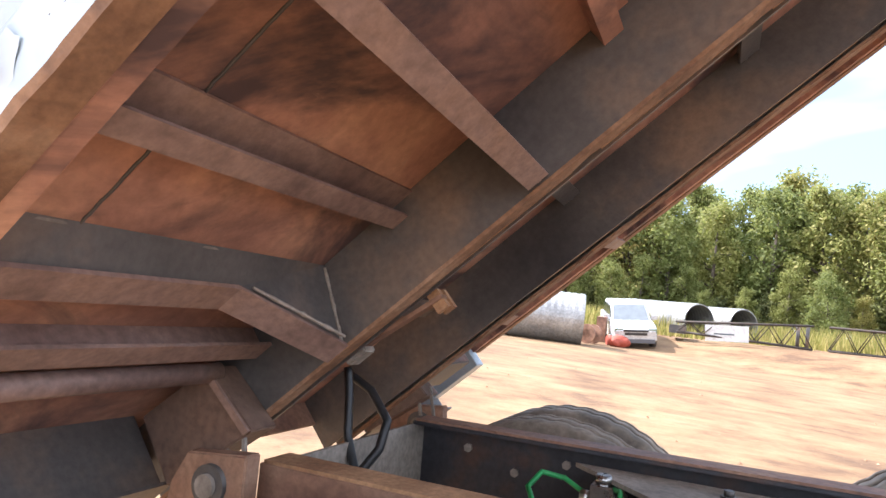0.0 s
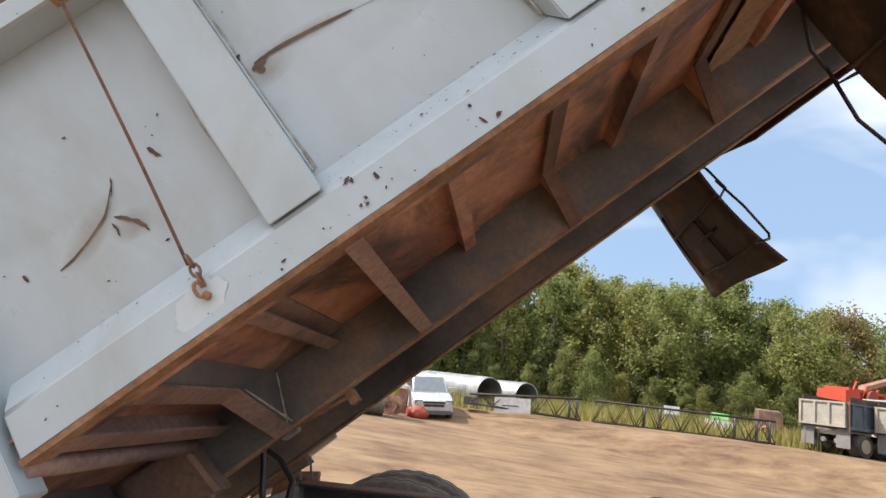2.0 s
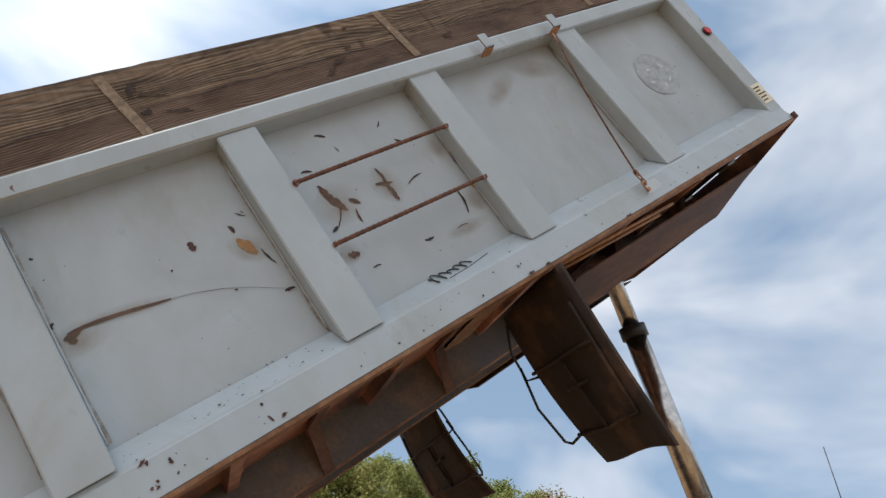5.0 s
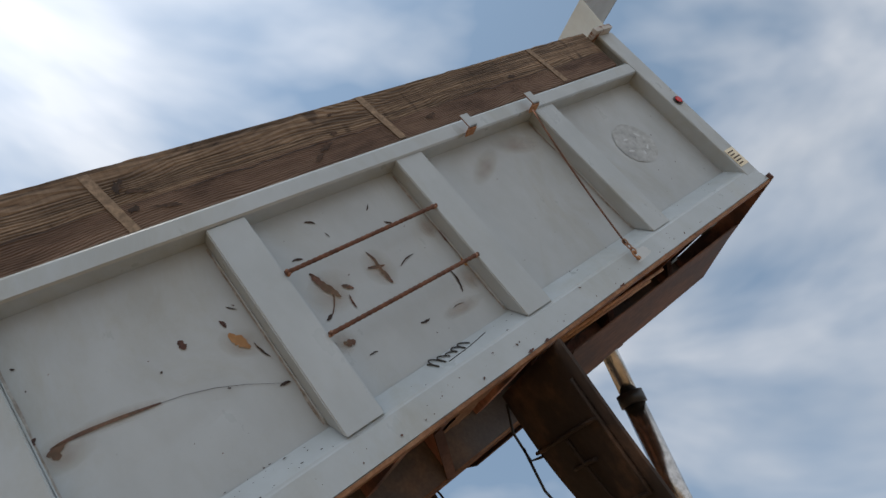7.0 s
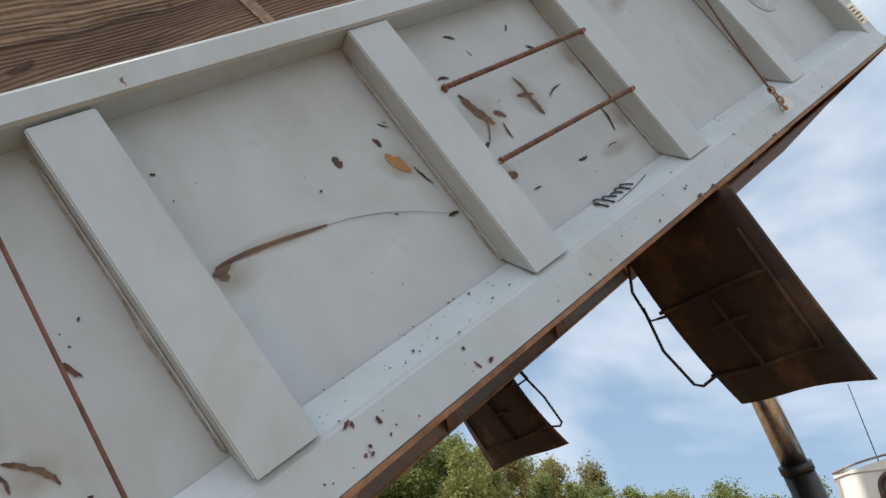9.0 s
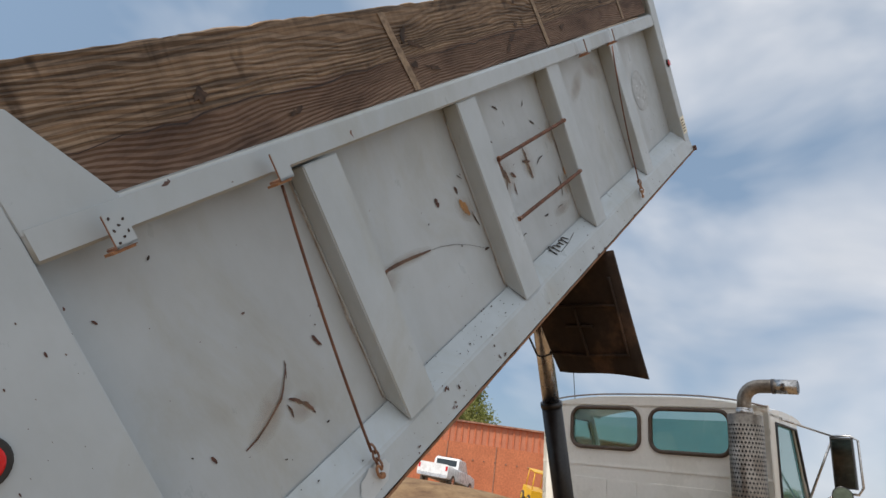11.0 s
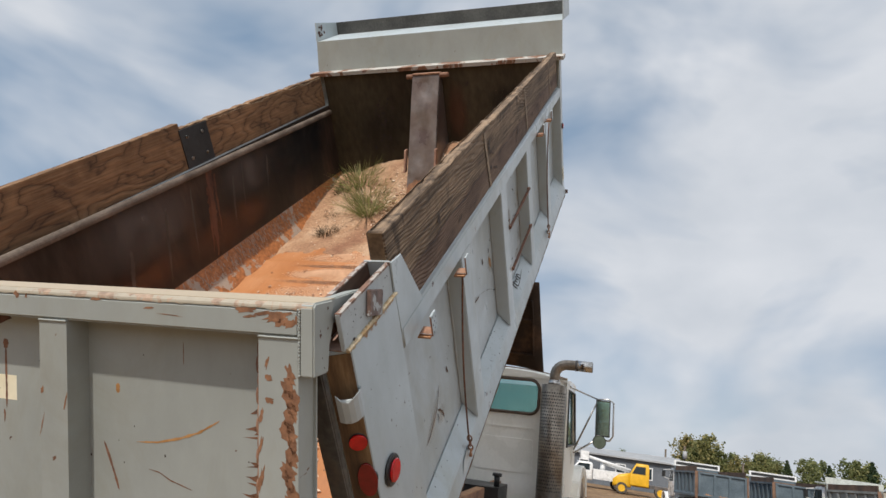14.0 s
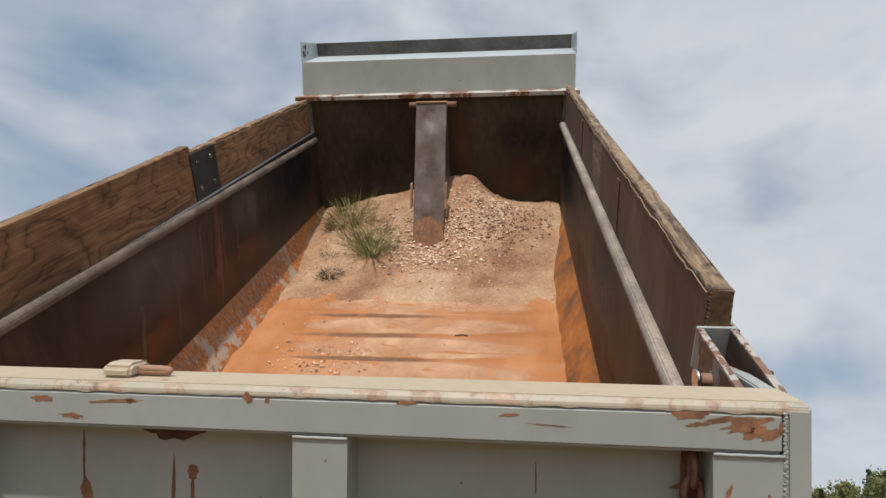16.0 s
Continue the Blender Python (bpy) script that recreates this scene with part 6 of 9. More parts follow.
        mark(bm, pts, w)
        part("rust_run", bm, CHAIN_RUB, gate, "brown rust run down the gate")

    # stepped flaked patch and the brown stain under the latch
    for k, (yy, zz, ly, lz) in enumerate(((1.311, -0.452, 0.05, 0.016), (1.305, -0.468, 0.08, 0.018), (1.309, -0.484, 0.07, 0.016), (1.300, -0.498, 0.055, 0.014))):
        bm = B()
        r2 = random.Random(k + 5)
        bm.faces.new([bm.verts.new((0.0676, yy + ly / 2 * c * r2.uniform(0.75, 1.1), zz + lz / 2 * s * r2.uniform(0.8, 1.1))) for c, s in ((-1, -1), (-0.4, -0.8), (0.1, -1), (0.6, -0.8), (1, -1), (0.9, 0), (1, 1), (0.5, 0.8), (0, 1.1), (-0.5, 0.8), (-1, 1), (-0.9, 0))])
        part("flaked_patch", bm, CHIP_BR, gate, "stepped brown flaked patch")
    bm = B()
    r2 = random.Random(15)
    bm.faces.new([bm.verts.new((0.0676, 1.146 + (0.045 + 0.02 * r2.random()) * math.cos(a * math.tau / 20), -0.098 + 0.016 * (0.6 + 0.6 * r2.random()) * math.sin(a * math.tau / 20))) for a in range(20)])
    part("latch_stain", bm, CHIP, gate, "dark brown stain under the latch")

    def peel(x, cy, cz, ly, lz, ang, seed):
        """A ragged peeled patch on a rear-facing face of the gate."""
        r2, ca, sa = random.Random(seed), math.cos(radians(ang)), math.sin(radians(ang))
        bm = B()
        vs = []
        for k in range(18):
            a = k * math.tau / 18
            r = 1 - 0.55 * r2.random()
            p, q = ly / 2 * r * math.cos(a), lz / 2 * r * math.sin(a)
            vs.append(bm.verts.new((x, cy + p * ca - q * sa, cz + p * sa + q * ca)))
        bm.faces.new(vs)
        part("peeled_patch", bm, CHIP_BR, gate, "brown peeled patch")
    for k, a in enumerate(((0.25, -0.020, 0.09, 0.018, -4), (0.165, -0.032, 0.09, 0.032, -12), (0.13, -0.048, 0.05, 0.022, -30), (0.20, -0.026, 0.07, 0.012, -8), (0.975, -0.016, 0.025, 0.022, 0), (0.94, -0.018, 0.012, 0.018, 0), (0.70, -0.016, 0.05, 0.010, 0),
                           (1.36, -0.03, 0.05, 0.014, 0), (0.235, -0.034, 0.05, 0.008, -6), (0.15, -0.044, 0.05, 0.02, -20), (0.112, -0.036, 0.012, 0.03, 0), (0.47, -0.044, 0.10, 0.003, 3), (0.53, -0.03, 0.05, 0.006, -6), (1.22, -0.03, 0.12, 0.008, -3), (1.30, -0.058, 0.06, 0.012, 4), (1.19, -0.028, 0.03, 0.012, 0), (1.93, -0.03, 0.10, 0.02, 4), (2.21, -0.03, 0.12, 0.03, 10))):
        peel(-0.0005, *a, k)
    for k in range(17):
        z = -0.165 - 0.028 * k
        peel(-0.0005, 0.128 + 0.006 * math.sin(k * 1.7), z, 0.026 + 0.012 * (k % 3), 0.070, -18 - 8 * (k % 2), 40 + k)
    for k, (yy, zz, ly, lz) in enumerate(((0.19, -0.14, 0.012, 0.04), (0.186, -0.175, 0.03, 0.018), (0.183, -0.228, 0.03, 0.02), (0.207, -0.27, 0.012, 0.05), (0.208, -0.34, 0.012, 0.06), (0.206, -0.42, 0.016, 0.09), (0.205, -0.52, 0.014, 0.08), (0.888, -0.27, 0.012, 0.03), (0.806, -0.29, 0.006, 0.07), (0.889, -0.36, 0.005, 0.08))):
        peel(-0.0006, yy, zz, ly, lz, 15, 80 + k)
    rnd = random.Random(21)
    bm = B()
    for k in range(40):
        z, ln = -0.15 - 0.0185 * k + rnd.uniform(-0.012, 0.012), rnd.uniform(0.02, 0.078) * (0.5 + 0.45 * smooth((k - 2) / 8))
        h, dip = rnd.uniform(0.004, 0.016), rnd.uniform(-0.016, 0.018)
        edge = [(0.236, z + h)] + [(0.236 + ln * u, z + h * (1 - u) * rnd.uniform(0.6, 1.2) - dip * u) for u in (0.2, 0.4, 0.6, 0.8)] + [(0.236 + ln, z - dip)]
        edge += [(0.236 + ln * u, z - h * (1 - u) * rnd.uniform(0.3, 1.2) - dip * u) for u in (0.8, 0.6, 0.4, 0.2)] + [(0.236, z - h)]
        bm.faces.new([bm.verts.new((0.0674, a, c)) for a, c in edge])
    # Long strip mixes brown rust with shade painted behind the chain.
    bm.faces.new([bm.verts.new((0.0676, a, c)) for a, c in ((0.215, -0.085), (0.244, -0.085), (0.252, -0.3), (0.258, -0.6), (0.252, -0.95), (0.215, -0.95))])
    tagged(part("chain_rub", bm, CHAIN_RUB, gate, "brown chain rub marks with a painted shadow strip"), kind="stuff")
    bm = B()
    for k in range(60):
        yy, zz, s = rnd.uniform(0.25, 2.2), rnd.uniform(-1.0, -0.09), 0.0012 + 0.0025 * rnd.random() ** 2
        bm.faces.new([bm.verts.new((0.0676, yy + s * math.cos(a), zz + s * 1.5 * math.sin(a))) for a in (0, 1.2, 2.4, 3.7, 5)])
    tagged(part("gate_speck", bm, CHIP_DK, gate, "dark specks"), kind="stuff")
    bm = B()
    box(bm, 0.0677, 0.0679, 1.07, 1.285, -0.335, -0.263)
    part("faded_decal", bm, LABEL, gate, "pale yellowed decal with a dark bar")
    bm = B()
    box(bm, 0.0673, 0.0676, 1.215, 1.228, -0.33, -0.268)
    part("decal_bar", bm, CHIP_DK, gate)


tailgate()


# ---- underside ----
def slab(bm, x, w, pts, t=0.009):
    """A flat bar along points (y, z), w to each side of x."""
    for (ya, za), (yb, zb) in zip(pts, pts[1:]):
        vs = [bm.verts.new(p) for p in ((x - w, ya, za), (x + w, ya, za), (x + w, yb, zb), (x - w, yb, zb), (x - w, ya, za - t), (x + w, ya, za - t), (x + w, yb, zb - t), (x - w, yb, zb - t))]
        for f in ((0, 1, 2, 3), (7, 6, 5, 4), (0, 4, 5, 1), (1, 5, 6, 2), (2, 6, 7, 3), (3, 7, 4, 0)):
            bm.faces.new([vs[i] for i in f])


def underside():
    top = 0.0575
    for far in (False, True):
        def fl(bm):
            if far:
                flip(bm)
            return bm
        bm = B()
        box(bm, 0.08, 4.50, 0.82, 0.83, -0.1215, top)
        beam = part("long_beam", fl(bm), BEAM, truck, "blackened long beam under the bed floor", BED)
        bm = B()
        rows = []
        for i in range(221):
            x = 0.08 + 4.42 * i / 220
            inner = 0.856 + 0.008 * noise.noise((x * 4, 2, 1)) - 0.012 * max(0.0, noise.noise((x * 13, 6, 1)))
            rows.append([bm.verts.new(p) for p in ((x, 0.816, -0.1218), (x, 0.816, -0.130), (x, inner, -0.130), (x, inner, -0.1218))])
        for a, c in zip(rows, rows[1:]):
            for k in range(4):
                bm.faces.new([a[k], c[k], c[(k + 1) % 4], a[(k + 1) % 4]])
        bmesh.ops.recalc_face_normals(bm, faces=bm.faces[:])
        part("flange", fl(bm), LIP, beam, "rust-brown ragged lower flange")
        bm = B()
        box(bm, 0.08, 4.50, 0.900, 0.908, -0.1215, top)
        part("inner_web", fl(bm), BEAM, beam)
        for q in range(10):
            # plates that close the beam from below, with open slots between them
            x = 0.60 + 0.39 * q + 0.05 * noise.noise((q * 1.9, 2, 2))
            bm = B()
            box(bm, x, x + 0.31 + 0.04 * noise.noise((q * 2.7, 1, 5)), 0.868, 0.8995, -0.116, -0.110)
            part("slot_plate", fl(bm), RUST_OR, beam, "orange rusted closing plate")
        bm = B()
        for q in range(9):
            x = 0.95 + 0.41 * q + 0.1 * noise.noise((q * 3.3, 1, 1))
            bm.faces.new([bm.verts.new((x + (0.05 + 0.03 * noise.noise((q, a, 2))) * math.cos(a * 0.6283) , 0.8985, -0.03 + 0.07 * noise.noise((q * 1.7, 4, 4)) + (0.035 + 0.02 * noise.noise((q, a, 5))) * math.sin(a * 0.6283))) for a in range(10)])
        part("rust_bloom", fl(bm), RUST, beam, "brown rust bloom on the web")
        bm = B()
        prism(bm, [(0.21, 0.03), (0.20, -0.143), (0.468, -0.168), (0.438, 0.014)], "y", 0.735, 0.8195)
        part("doubler_plate", fl(bm), BOXED, beam, "rust-brown box plate at the beam end", None, 0.004)
        bm = B()
        prism(bm, [(0.420, 0.012), (0.436, 0.012), (0.466, -0.165), (0.450, -0.165)], "y", 0.727, 0.7345)
        part("stiffener_bar", fl(bm), RUST_RED, beam, "rusted stiffener bar")
    for k, x in enumerate((0.686, 1.245, 1.845, 2.452, 3.06, 3.67, 4.27)):
        if k == 0:
            prof = [(0.088, 0.010), (0.57, 0.013), (0.8155, -0.118)]
        elif k == 1:
            prof = [(0.088, -0.004), (0.45, -0.063), (0.790, -0.1155)]
        else:
            prof = [(0.088, 0.042), (0.668, 0.046), (0.8155, -0.119)]
        for far in (False, True):
            bm = B()
            prism(bm, [(0.088, top)] + prof + [(0.8195, prof[-1][1]), (0.8195, top)], "x", x - 0.004, x + 0.004)
            if k == 0:
                # this web leans forward from its flange to the floor
                for v in bm.verts:
                    v.co.x += 0.016 + 0.055 * (v.co.z - 0.01) / 0.047 if v.co.z > 0 else 0.016
            if far:
                flip(bm)
            cross = part("crossmember", bm, BEAM if k == 0 else UNDER, truck, "rusty tapered crossmember web", BED)
            bm = B()
            slab(bm, x, 0.032 if k < 1 else 0.024, [(a, b2 - 0.001) for a, b2 in prof])
            if far:
                flip(bm)
            part("flange", bm, RUST_RED if k < 2 else FLANGE_BR, cross, "brown rusted flange")
        # Blackened steel stands in for the shade between the beams here.
        bm = B()
        box(bm, x - 0.004, x + 0.004, 0.9085, 1.4915, 0.022, top)
        mid = part("centre_crossmember", bm, BEAM, truck, "rusty centre crossmember, darkened for shade between the beams", BED)
        bm = B()
        box(bm, x - 0.03, x + 0.03, 0.946, 1.454, 0.013, 0.0215)
        part("flange", bm, BEAM, mid)
    for x in (0.975, 1.53, 2.14, 2.76, 3.36, 3.97):
        for y0, y1 in ((0.08, 0.8195), (1.5805, 2.32)):
            bm = B()
            prism(bm, [(x - 0.032, top), (x - 0.032, 0.013), (x + 0.012, 0.013), (x + 0.012, 0.020), (x - 0.026, 0.020), (x - 0.026, 0.050), (x + 0.05, 0.050), (x + 0.05, top)], "y", y0, y1)
            part("floor_stiffener", bm, RUST_RED if x < 1 else UNDER, truck, "rusty folded floor stiffener", BED)
    for x0, x1 in ((0.752, 0.94), (1.025, 1.20), (1.29, 1.50), (1.58, 1.80)):
        bm = B()
        tube(bm, [(x0 + (x1 - x0) * k / 20, 0.252 + 0.002 * noise.noise((k * 0.7, x0, 0)), 0.0575) for k in range(21)], 0.003, 6)
        part("floor_seam", bm, BEAM, truck, "thin dark weld seam on the floor plate", BED)
    # rear end of the bed
    for y0, y1 in ((0.07, 0.7565), (1.6435, 2.33)):
        bm = B()
        box(bm, 0.158, 0.166, y0, y1, -0.128, top)
        cross = part("rear_crossmember", bm, BEAM, truck, "dark rear crossmember", BED)
        bm = B()
        box(bm, 0.12, 0.20, y0, y1, -0.137, -0.1285)
        part("flange", bm, BEAM, cross)
    bm = B()
    box(bm, 0.085, 0.095, 0.07, 2.33, -0.03, top)
    part("rear_sill", bm, RUST, truck, "rusted rear sill of the bed floor", BED)
    for x, z, r, mat in ((0.435, 0.0, 0.024, RUST_RED), (0.40, 0.03, 0.012, BEAM)):
        bm = B()
        tube(bm, [(x, 0.08, z), (x, 0.756, z)], r, 14)
        part("cross_pipe", bm, mat, truck, "dusty rusted cross pipe", BED)
    bm = B()
    box(bm, 0.495, 0.55, 0.08, 0.8195, -0.008, 0.0)
    box(bm, 0.518, 0.524, 0.08, 0.8195, 0.0, top)
    part("cross_angle", bm, RUST_RED, truck, "rusted cross angle", BED)
    # ragged weld at the knee and the corner patch
    bm = B()
    tube(bm, [(0.722 + 0.0005 * k, 0.60 + 0.0085 * k, 0.005 - 0.0052 * k) for k in range(24)], 0.006, 6, radii=[0.003 + 0.004 * abs(noise.noise((k * 1.3, 7, 0))) for k in range(24)])
    tube(bm, [(0.71 + 0.0018 * k, 0.816, -0.11 + 0.0055 * k) for k in range(30)], 0.006, 6, radii=[0.003 + 0.004 * abs(noise.noise((k * 1.1, 9, 0))) for k in range(30)])
    tube(bm, [(0.756, 0.10 + 0.024 * k, 0.0565) for k in range(30)], 0.005, 6, radii=[0.002 + 0.004 * abs(noise.noise((k * 1.1, 4, 0))) for k in range(30)])
    part("weld_bead", bm, DUSTY, truck, "pale ragged weld", BED)
    # prop stay between the beams
    bm = B()
    prism(bm, [(0.66, -0.104), (0.92, -0.134), (0.92, -0.144), (0.66, -0.114)], "y", 0.915, 0.945)
    stay = part("prop_stay", bm, RUST, truck, "dusty prop stay beside the beam", BED)
    bm = B()
    prism(bm, [(0.64, -0.132), (0.64, -0.100), (0.70, -0.100), (0.70, -0.132)], "y", 0.909, 0.955)
    part("stay_foot", bm, DUSTY, stay, "pale stay foot", None, 0.004)
    bm = B()
    prism(bm, [(0.89, -0.165), (0.89, -0.118), (0.905, -0.110), (0.92, -0.118), (0.92, -0.165)], "y", 0.92, 0.935)
    prism(bm, [(0.89, -0.165), (0.89, -0.118), (0.905, -0.110), (0.92, -0.118), (0.92, -0.165)], "y", 0.955, 0.97)
    part("stay_fork", bm, RUST_OR, stay, "pale forked stay end")
    bm = B()
    box(bm, 0.42, 0.57, 1.645, 1.83, -0.115, -0.03)
    brk = part("side_bracket", bm, BEAM, truck, "dark side bracket with a pale worn end", BED)
    bm = B()
    box(bm, 0.5705, 0.574, 1.66, 1.82, -0.11, -0.035)
    part("worn_end", bm, RUST_RED, brk, "dull rusted end")
    # front end
    bm = B()
    prism(bm, [(0.0, 0.03), (0.0, -0.004), (0.80, -0.150), (1.60, -0.150), (2.40, -0.004), (2.40, 0.03)], "x", 4.501, 4.509)
    part("front_apron", bm, UNDER, truck, "rust-brown front apron plate", BED)
    for far in (False, True):
        bm = B()
        prism(bm, [(0.34, -0.055), (0.75, -0.150), (0.75, -0.157), (0.34, -0.062)], "x", 3.0, 4.50)
        if far:
            flip(bm)
        part("front_skirt", bm, SKIRT, truck, "rust-brown sloping skirt plate under the front of the bed", BED)
    for dy in (0.0, 0.10):
        bm = B()
        tube(bm, [(2.75, 0.08 + dy, -0.01), (3.6, 0.20 + dy, -0.02)], 0.007, 8)
        part("brace_rod", bm, RUST_OR, truck, "thin rusty brace rod", BED)
    bm = B()
    box(bm, 2.95, 3.65, 0.805, 0.8195, -0.148, 0.02)
    part("web_plate", bm, UNDER, truck, "brown patch plate on the beam web", BED)


underside()


# ---- hoist ram ----
def hoist():
    top, bot = Vector((2.79, 1.2, 3.80)), Vector((4.0, 1.2, 0.92))
    d = (bot - top).normalized()

    def seg(name, a, b2, r, mat, parent, label=""):
        bm = B()
        tube(bm, [top + d * a, top + d * b2], r, 28)
        return part(name, bm, mat, parent, label)
    ram = seg("hoist_ram", -0.3, 0.64, 0.052, CHROME, truck, "telescopic hoist ram with chrome stages and black sleeve")
    seg("collar", 0.60, 0.67, 0.078, BLACK, ram, "black stage collar")
    seg("ram_stage", 0.64, 1.72, 0.063, CHROME, ram, "chrome ram stage")
    seg("collar", 1.69, 1.73, 0.081, BLACK, ram, "black stage collar")
    seg("ram_sleeve", 1.72, 3.1, 0.076, BLACK, ram, "black outer sleeve")


hoist()


# ---- mud flaps hung under the bed, curved, with wire guards ----
def mud_flap(far):
    def at(u, v):
        """u across 0..1 (outer to inner), v down 0..1; in bed space."""
        x = 2.70 - 0.03 * math.sin(math.pi * v * 0.9) + 0.015 * u + v * v * (0.097 * u - 0.076)
        y = 0.005 + 0.53 * u + v * (0.033 * u - 0.015)
        z = -0.012 - 0.688 * v - 0.005 * u * v + 0.012 * math.sin(5 * u) * v
        if far:
            y = 2.40 - 0.71 * u - 0.03 * v * (1 - u)
            z *= 0.94
        return Vector((x, y, z))
    n, k = 18, 8
    bm = B()
    fr = [[bm.verts.new(at(j / k, i / n)) for j in range(k + 1)] for i in range(n + 1)]
    bk = [[bm.verts.new(at(j / k, i / n) + Vector((0.012, 0, -0.006))) for j in range(k + 1)] for i in range(n + 1)]
    for i in range(n):
        for j in range(k):
            bm.faces.new([fr[i][j], fr[i][j + 1], fr[i + 1][j + 1], fr[i + 1][j]]).smooth = True
            bm.faces.new([bk[i][j], bk[i + 1][j], bk[i + 1][j + 1], bk[i][j + 1]]).smooth = True
        for j in (0, k):
            bm.faces.new([fr[i][j], fr[i + 1][j], bk[i + 1][j], bk[i][j]])
    for i in (0, n):
        for j in range(k):
            bm.faces.new([fr[i][j], fr[i][j + 1], bk[i][j + 1], bk[i][j]])
    bmesh.ops.recalc_face_normals(bm, faces=bm.faces[:])
    flap = part("mud_flap", bm, FLAP, truck, "muddy brown rubber mud flap hanging from the bed", BED)
    off = Vector((-0.012, 0, 0.008))
    for nm, pts in (("flap_batten", [(0.1, 0.2), (0.1, 0.45), (0.12, 0.82), (0.5, 0.84), (1.0, 0.80)]), ("flap_batten", [(0.1, 0.42), (0.55, 0.40), (1.0, 0.38)]), ("flap_batten", [(0.55, 0.42), (0.55, 0.62), (0.55, 0.83)]), ("flap_batten", [(0.40, 0.58), (0.70, 0.56)])):
        bm = B()
        fine = []
        for a, b2 in zip(pts, pts[1:]):
            fine += [at(a[0] + (b2[0] - a[0]) * q / 6, a[1] + (b2[1] - a[1]) * q / 6) + off for q in range(6)]
        tube(bm, fine + [at(*pts[-1]) + off], 0.008, 8)
        part(nm, bm, FLAP, flap, "rod stiffener")
    sg = -2.6 if far else 1
    bm = B()
    e = [at(1.0, 0.05), at(1.0, 0.20) + Vector((-0.02, 0.05 * sg, 0)), at(1.0, 0.38) + Vector((-0.02, 0.06 * sg, 0)), at(1.0, 0.4) + Vector((0, 0.0, 0))]
    tube(bm, e, 0.006, 8)
    e = [at(1.0, 0.30) + Vector((-0.02, 0.05 * sg, 0)), at(1.0, 0.55) + Vector((-0.04, 0.08 * sg, 0)), at(1.0, 0.77) + Vector((-0.04, 0.07 * sg, -0.01)), at(1.0, 0.80) + Vector((-0.03, 0.05 * sg, -0.01)), at(0.95, 0.80) + off]
    tube(bm, e, 0.006, 8)
    part("wire_guard", bm, BLACK, flap, "bent black wire guard")


mud_flap(False)
mud_flap(True)


# ---- chassis ----
def chassis():
    for y0, sgn in ((0.79, 1), (1.61, -1)):
        bm = B()
        prism(bm, [(y0, -0.16), (y0, 0.10), (y0 + sgn * 0.09, 0.10), (y0 + sgn * 0.09, 0.088), (y0 + sgn * 0.012, 0.088), (y0 + sgn * 0.012, -0.148), (y0 + sgn * 0.09, -0.148), (y0 + sgn * 0.09, -0.16)], "x", 0.45, 8.2)
        rail = part("frame_rail", bm, [RUST if sgn > 0 else CHASSIS], truck, "rust-brown frame rail" if sgn > 0 else "oily black frame rail", CH, 0.002)
        bm = B()
        box(bm, 0.46, 8.2, min(y0 + sgn * 0.002, y0 + sgn * 0.088), max(y0 + sgn * 0.002, y0 + sgn * 0.088), 0.1005, 0.108)
        part("rail_liner", bm, RUST_OR if sgn > 0 else RUST, rail, "worn rusty strip along the rail top")
        for k in range(5):
            bm = B()
            disc(bm, (0.62 + 0.16 * k, y0 + sgn * 0.012, 0.03 - 0.05 * (k % 2)), (0, sgn, 0), 0.014, 0.012, 6)
            part("rail_bolt", bm, DUSTY, rail)
    bm = B()
    box(bm, 0.445, 0.455, 0.80, 1.60, -0.15, 0.09)
    part("rear_plate", bm, DUSTY, truck, "grey rear cross plate between the rails", CH, 0.0)
    # hinge brackets
    for y in (0.70, 1.66):
        bm = B()
        prism(bm, [(0.29, 0.05), (0.33, 0.12), (0.49, 0.135), (0.49, -0.2), (0.33, -0.22), (0.27, -0.1)], "y", y, y + 0.045)
        hb = part("hinge_bracket", bm, RUST, truck, "rusty bed hinge bracket", CH, 0.004)
        bm = B()
        disc(bm, (0.405, y - 0.012, 0.065), (0, 1, 0), 0.042, 0.07, 20)
        part("hinge_bush", bm, BEAM, hb, "dark hinge bush")
        bm = B()
        disc(bm, (0.405, y - 0.022, 0.065), (0, 1, 0), 0.024, 0.09, 16)
        part("hinge_pin", bm, DUSTY, hb)
    for dx in (0.0, 0.05):
        bm = B()
        prism(bm, [(0.39 + dx, 0.10), (0.38 + dx, 0.17), (0.387 + dx, 0.17), (0.40 + dx, 0.10)], "y", 0.745, 0.753)
        part("hinge_strap", bm, DUSTY, truck, "thin steel hinge strap", CH)
        bm = B()
        prism(bm, [(0.42 + dx, 0.10), (0.40 + dx, 0.20), (0.408 + dx, 0.20), (0.43 + dx, 0.10)], "y", 1.62, 1.628)
        part("hinge_strap", bm, DUSTY, truck, "thin steel hinge strap", CH)
    # bolted bracket plate, black tank, valve, green hoses
    bm = B()
    prism(bm, [(0.98, 1.53), (1.75, 1.53), (1.75, 1.05), (1.30, 1.20)], "z", 0.045, 0.057)
    bp = part("bracket_plate", bm, DUSTY, truck, "dusty bolted suspension plate", CH)
    for x, y in ((1.38, 1.43), (1.40, 1.36), (1.42, 1.29), (1.50, 1.44), (1.53, 1.37), (1.56, 1.30)):
        bm = B()
        disc(bm, (x, y, 0.057), (0, 0, 1), 0.020, 0.006, 16)
        disc(bm, (x, y, 0.063), (0, 0, 1), 0.013, 0.014, 6)
        part("bolt", bm, BEAM, bp, "dark hex bolt")
    bm = B()
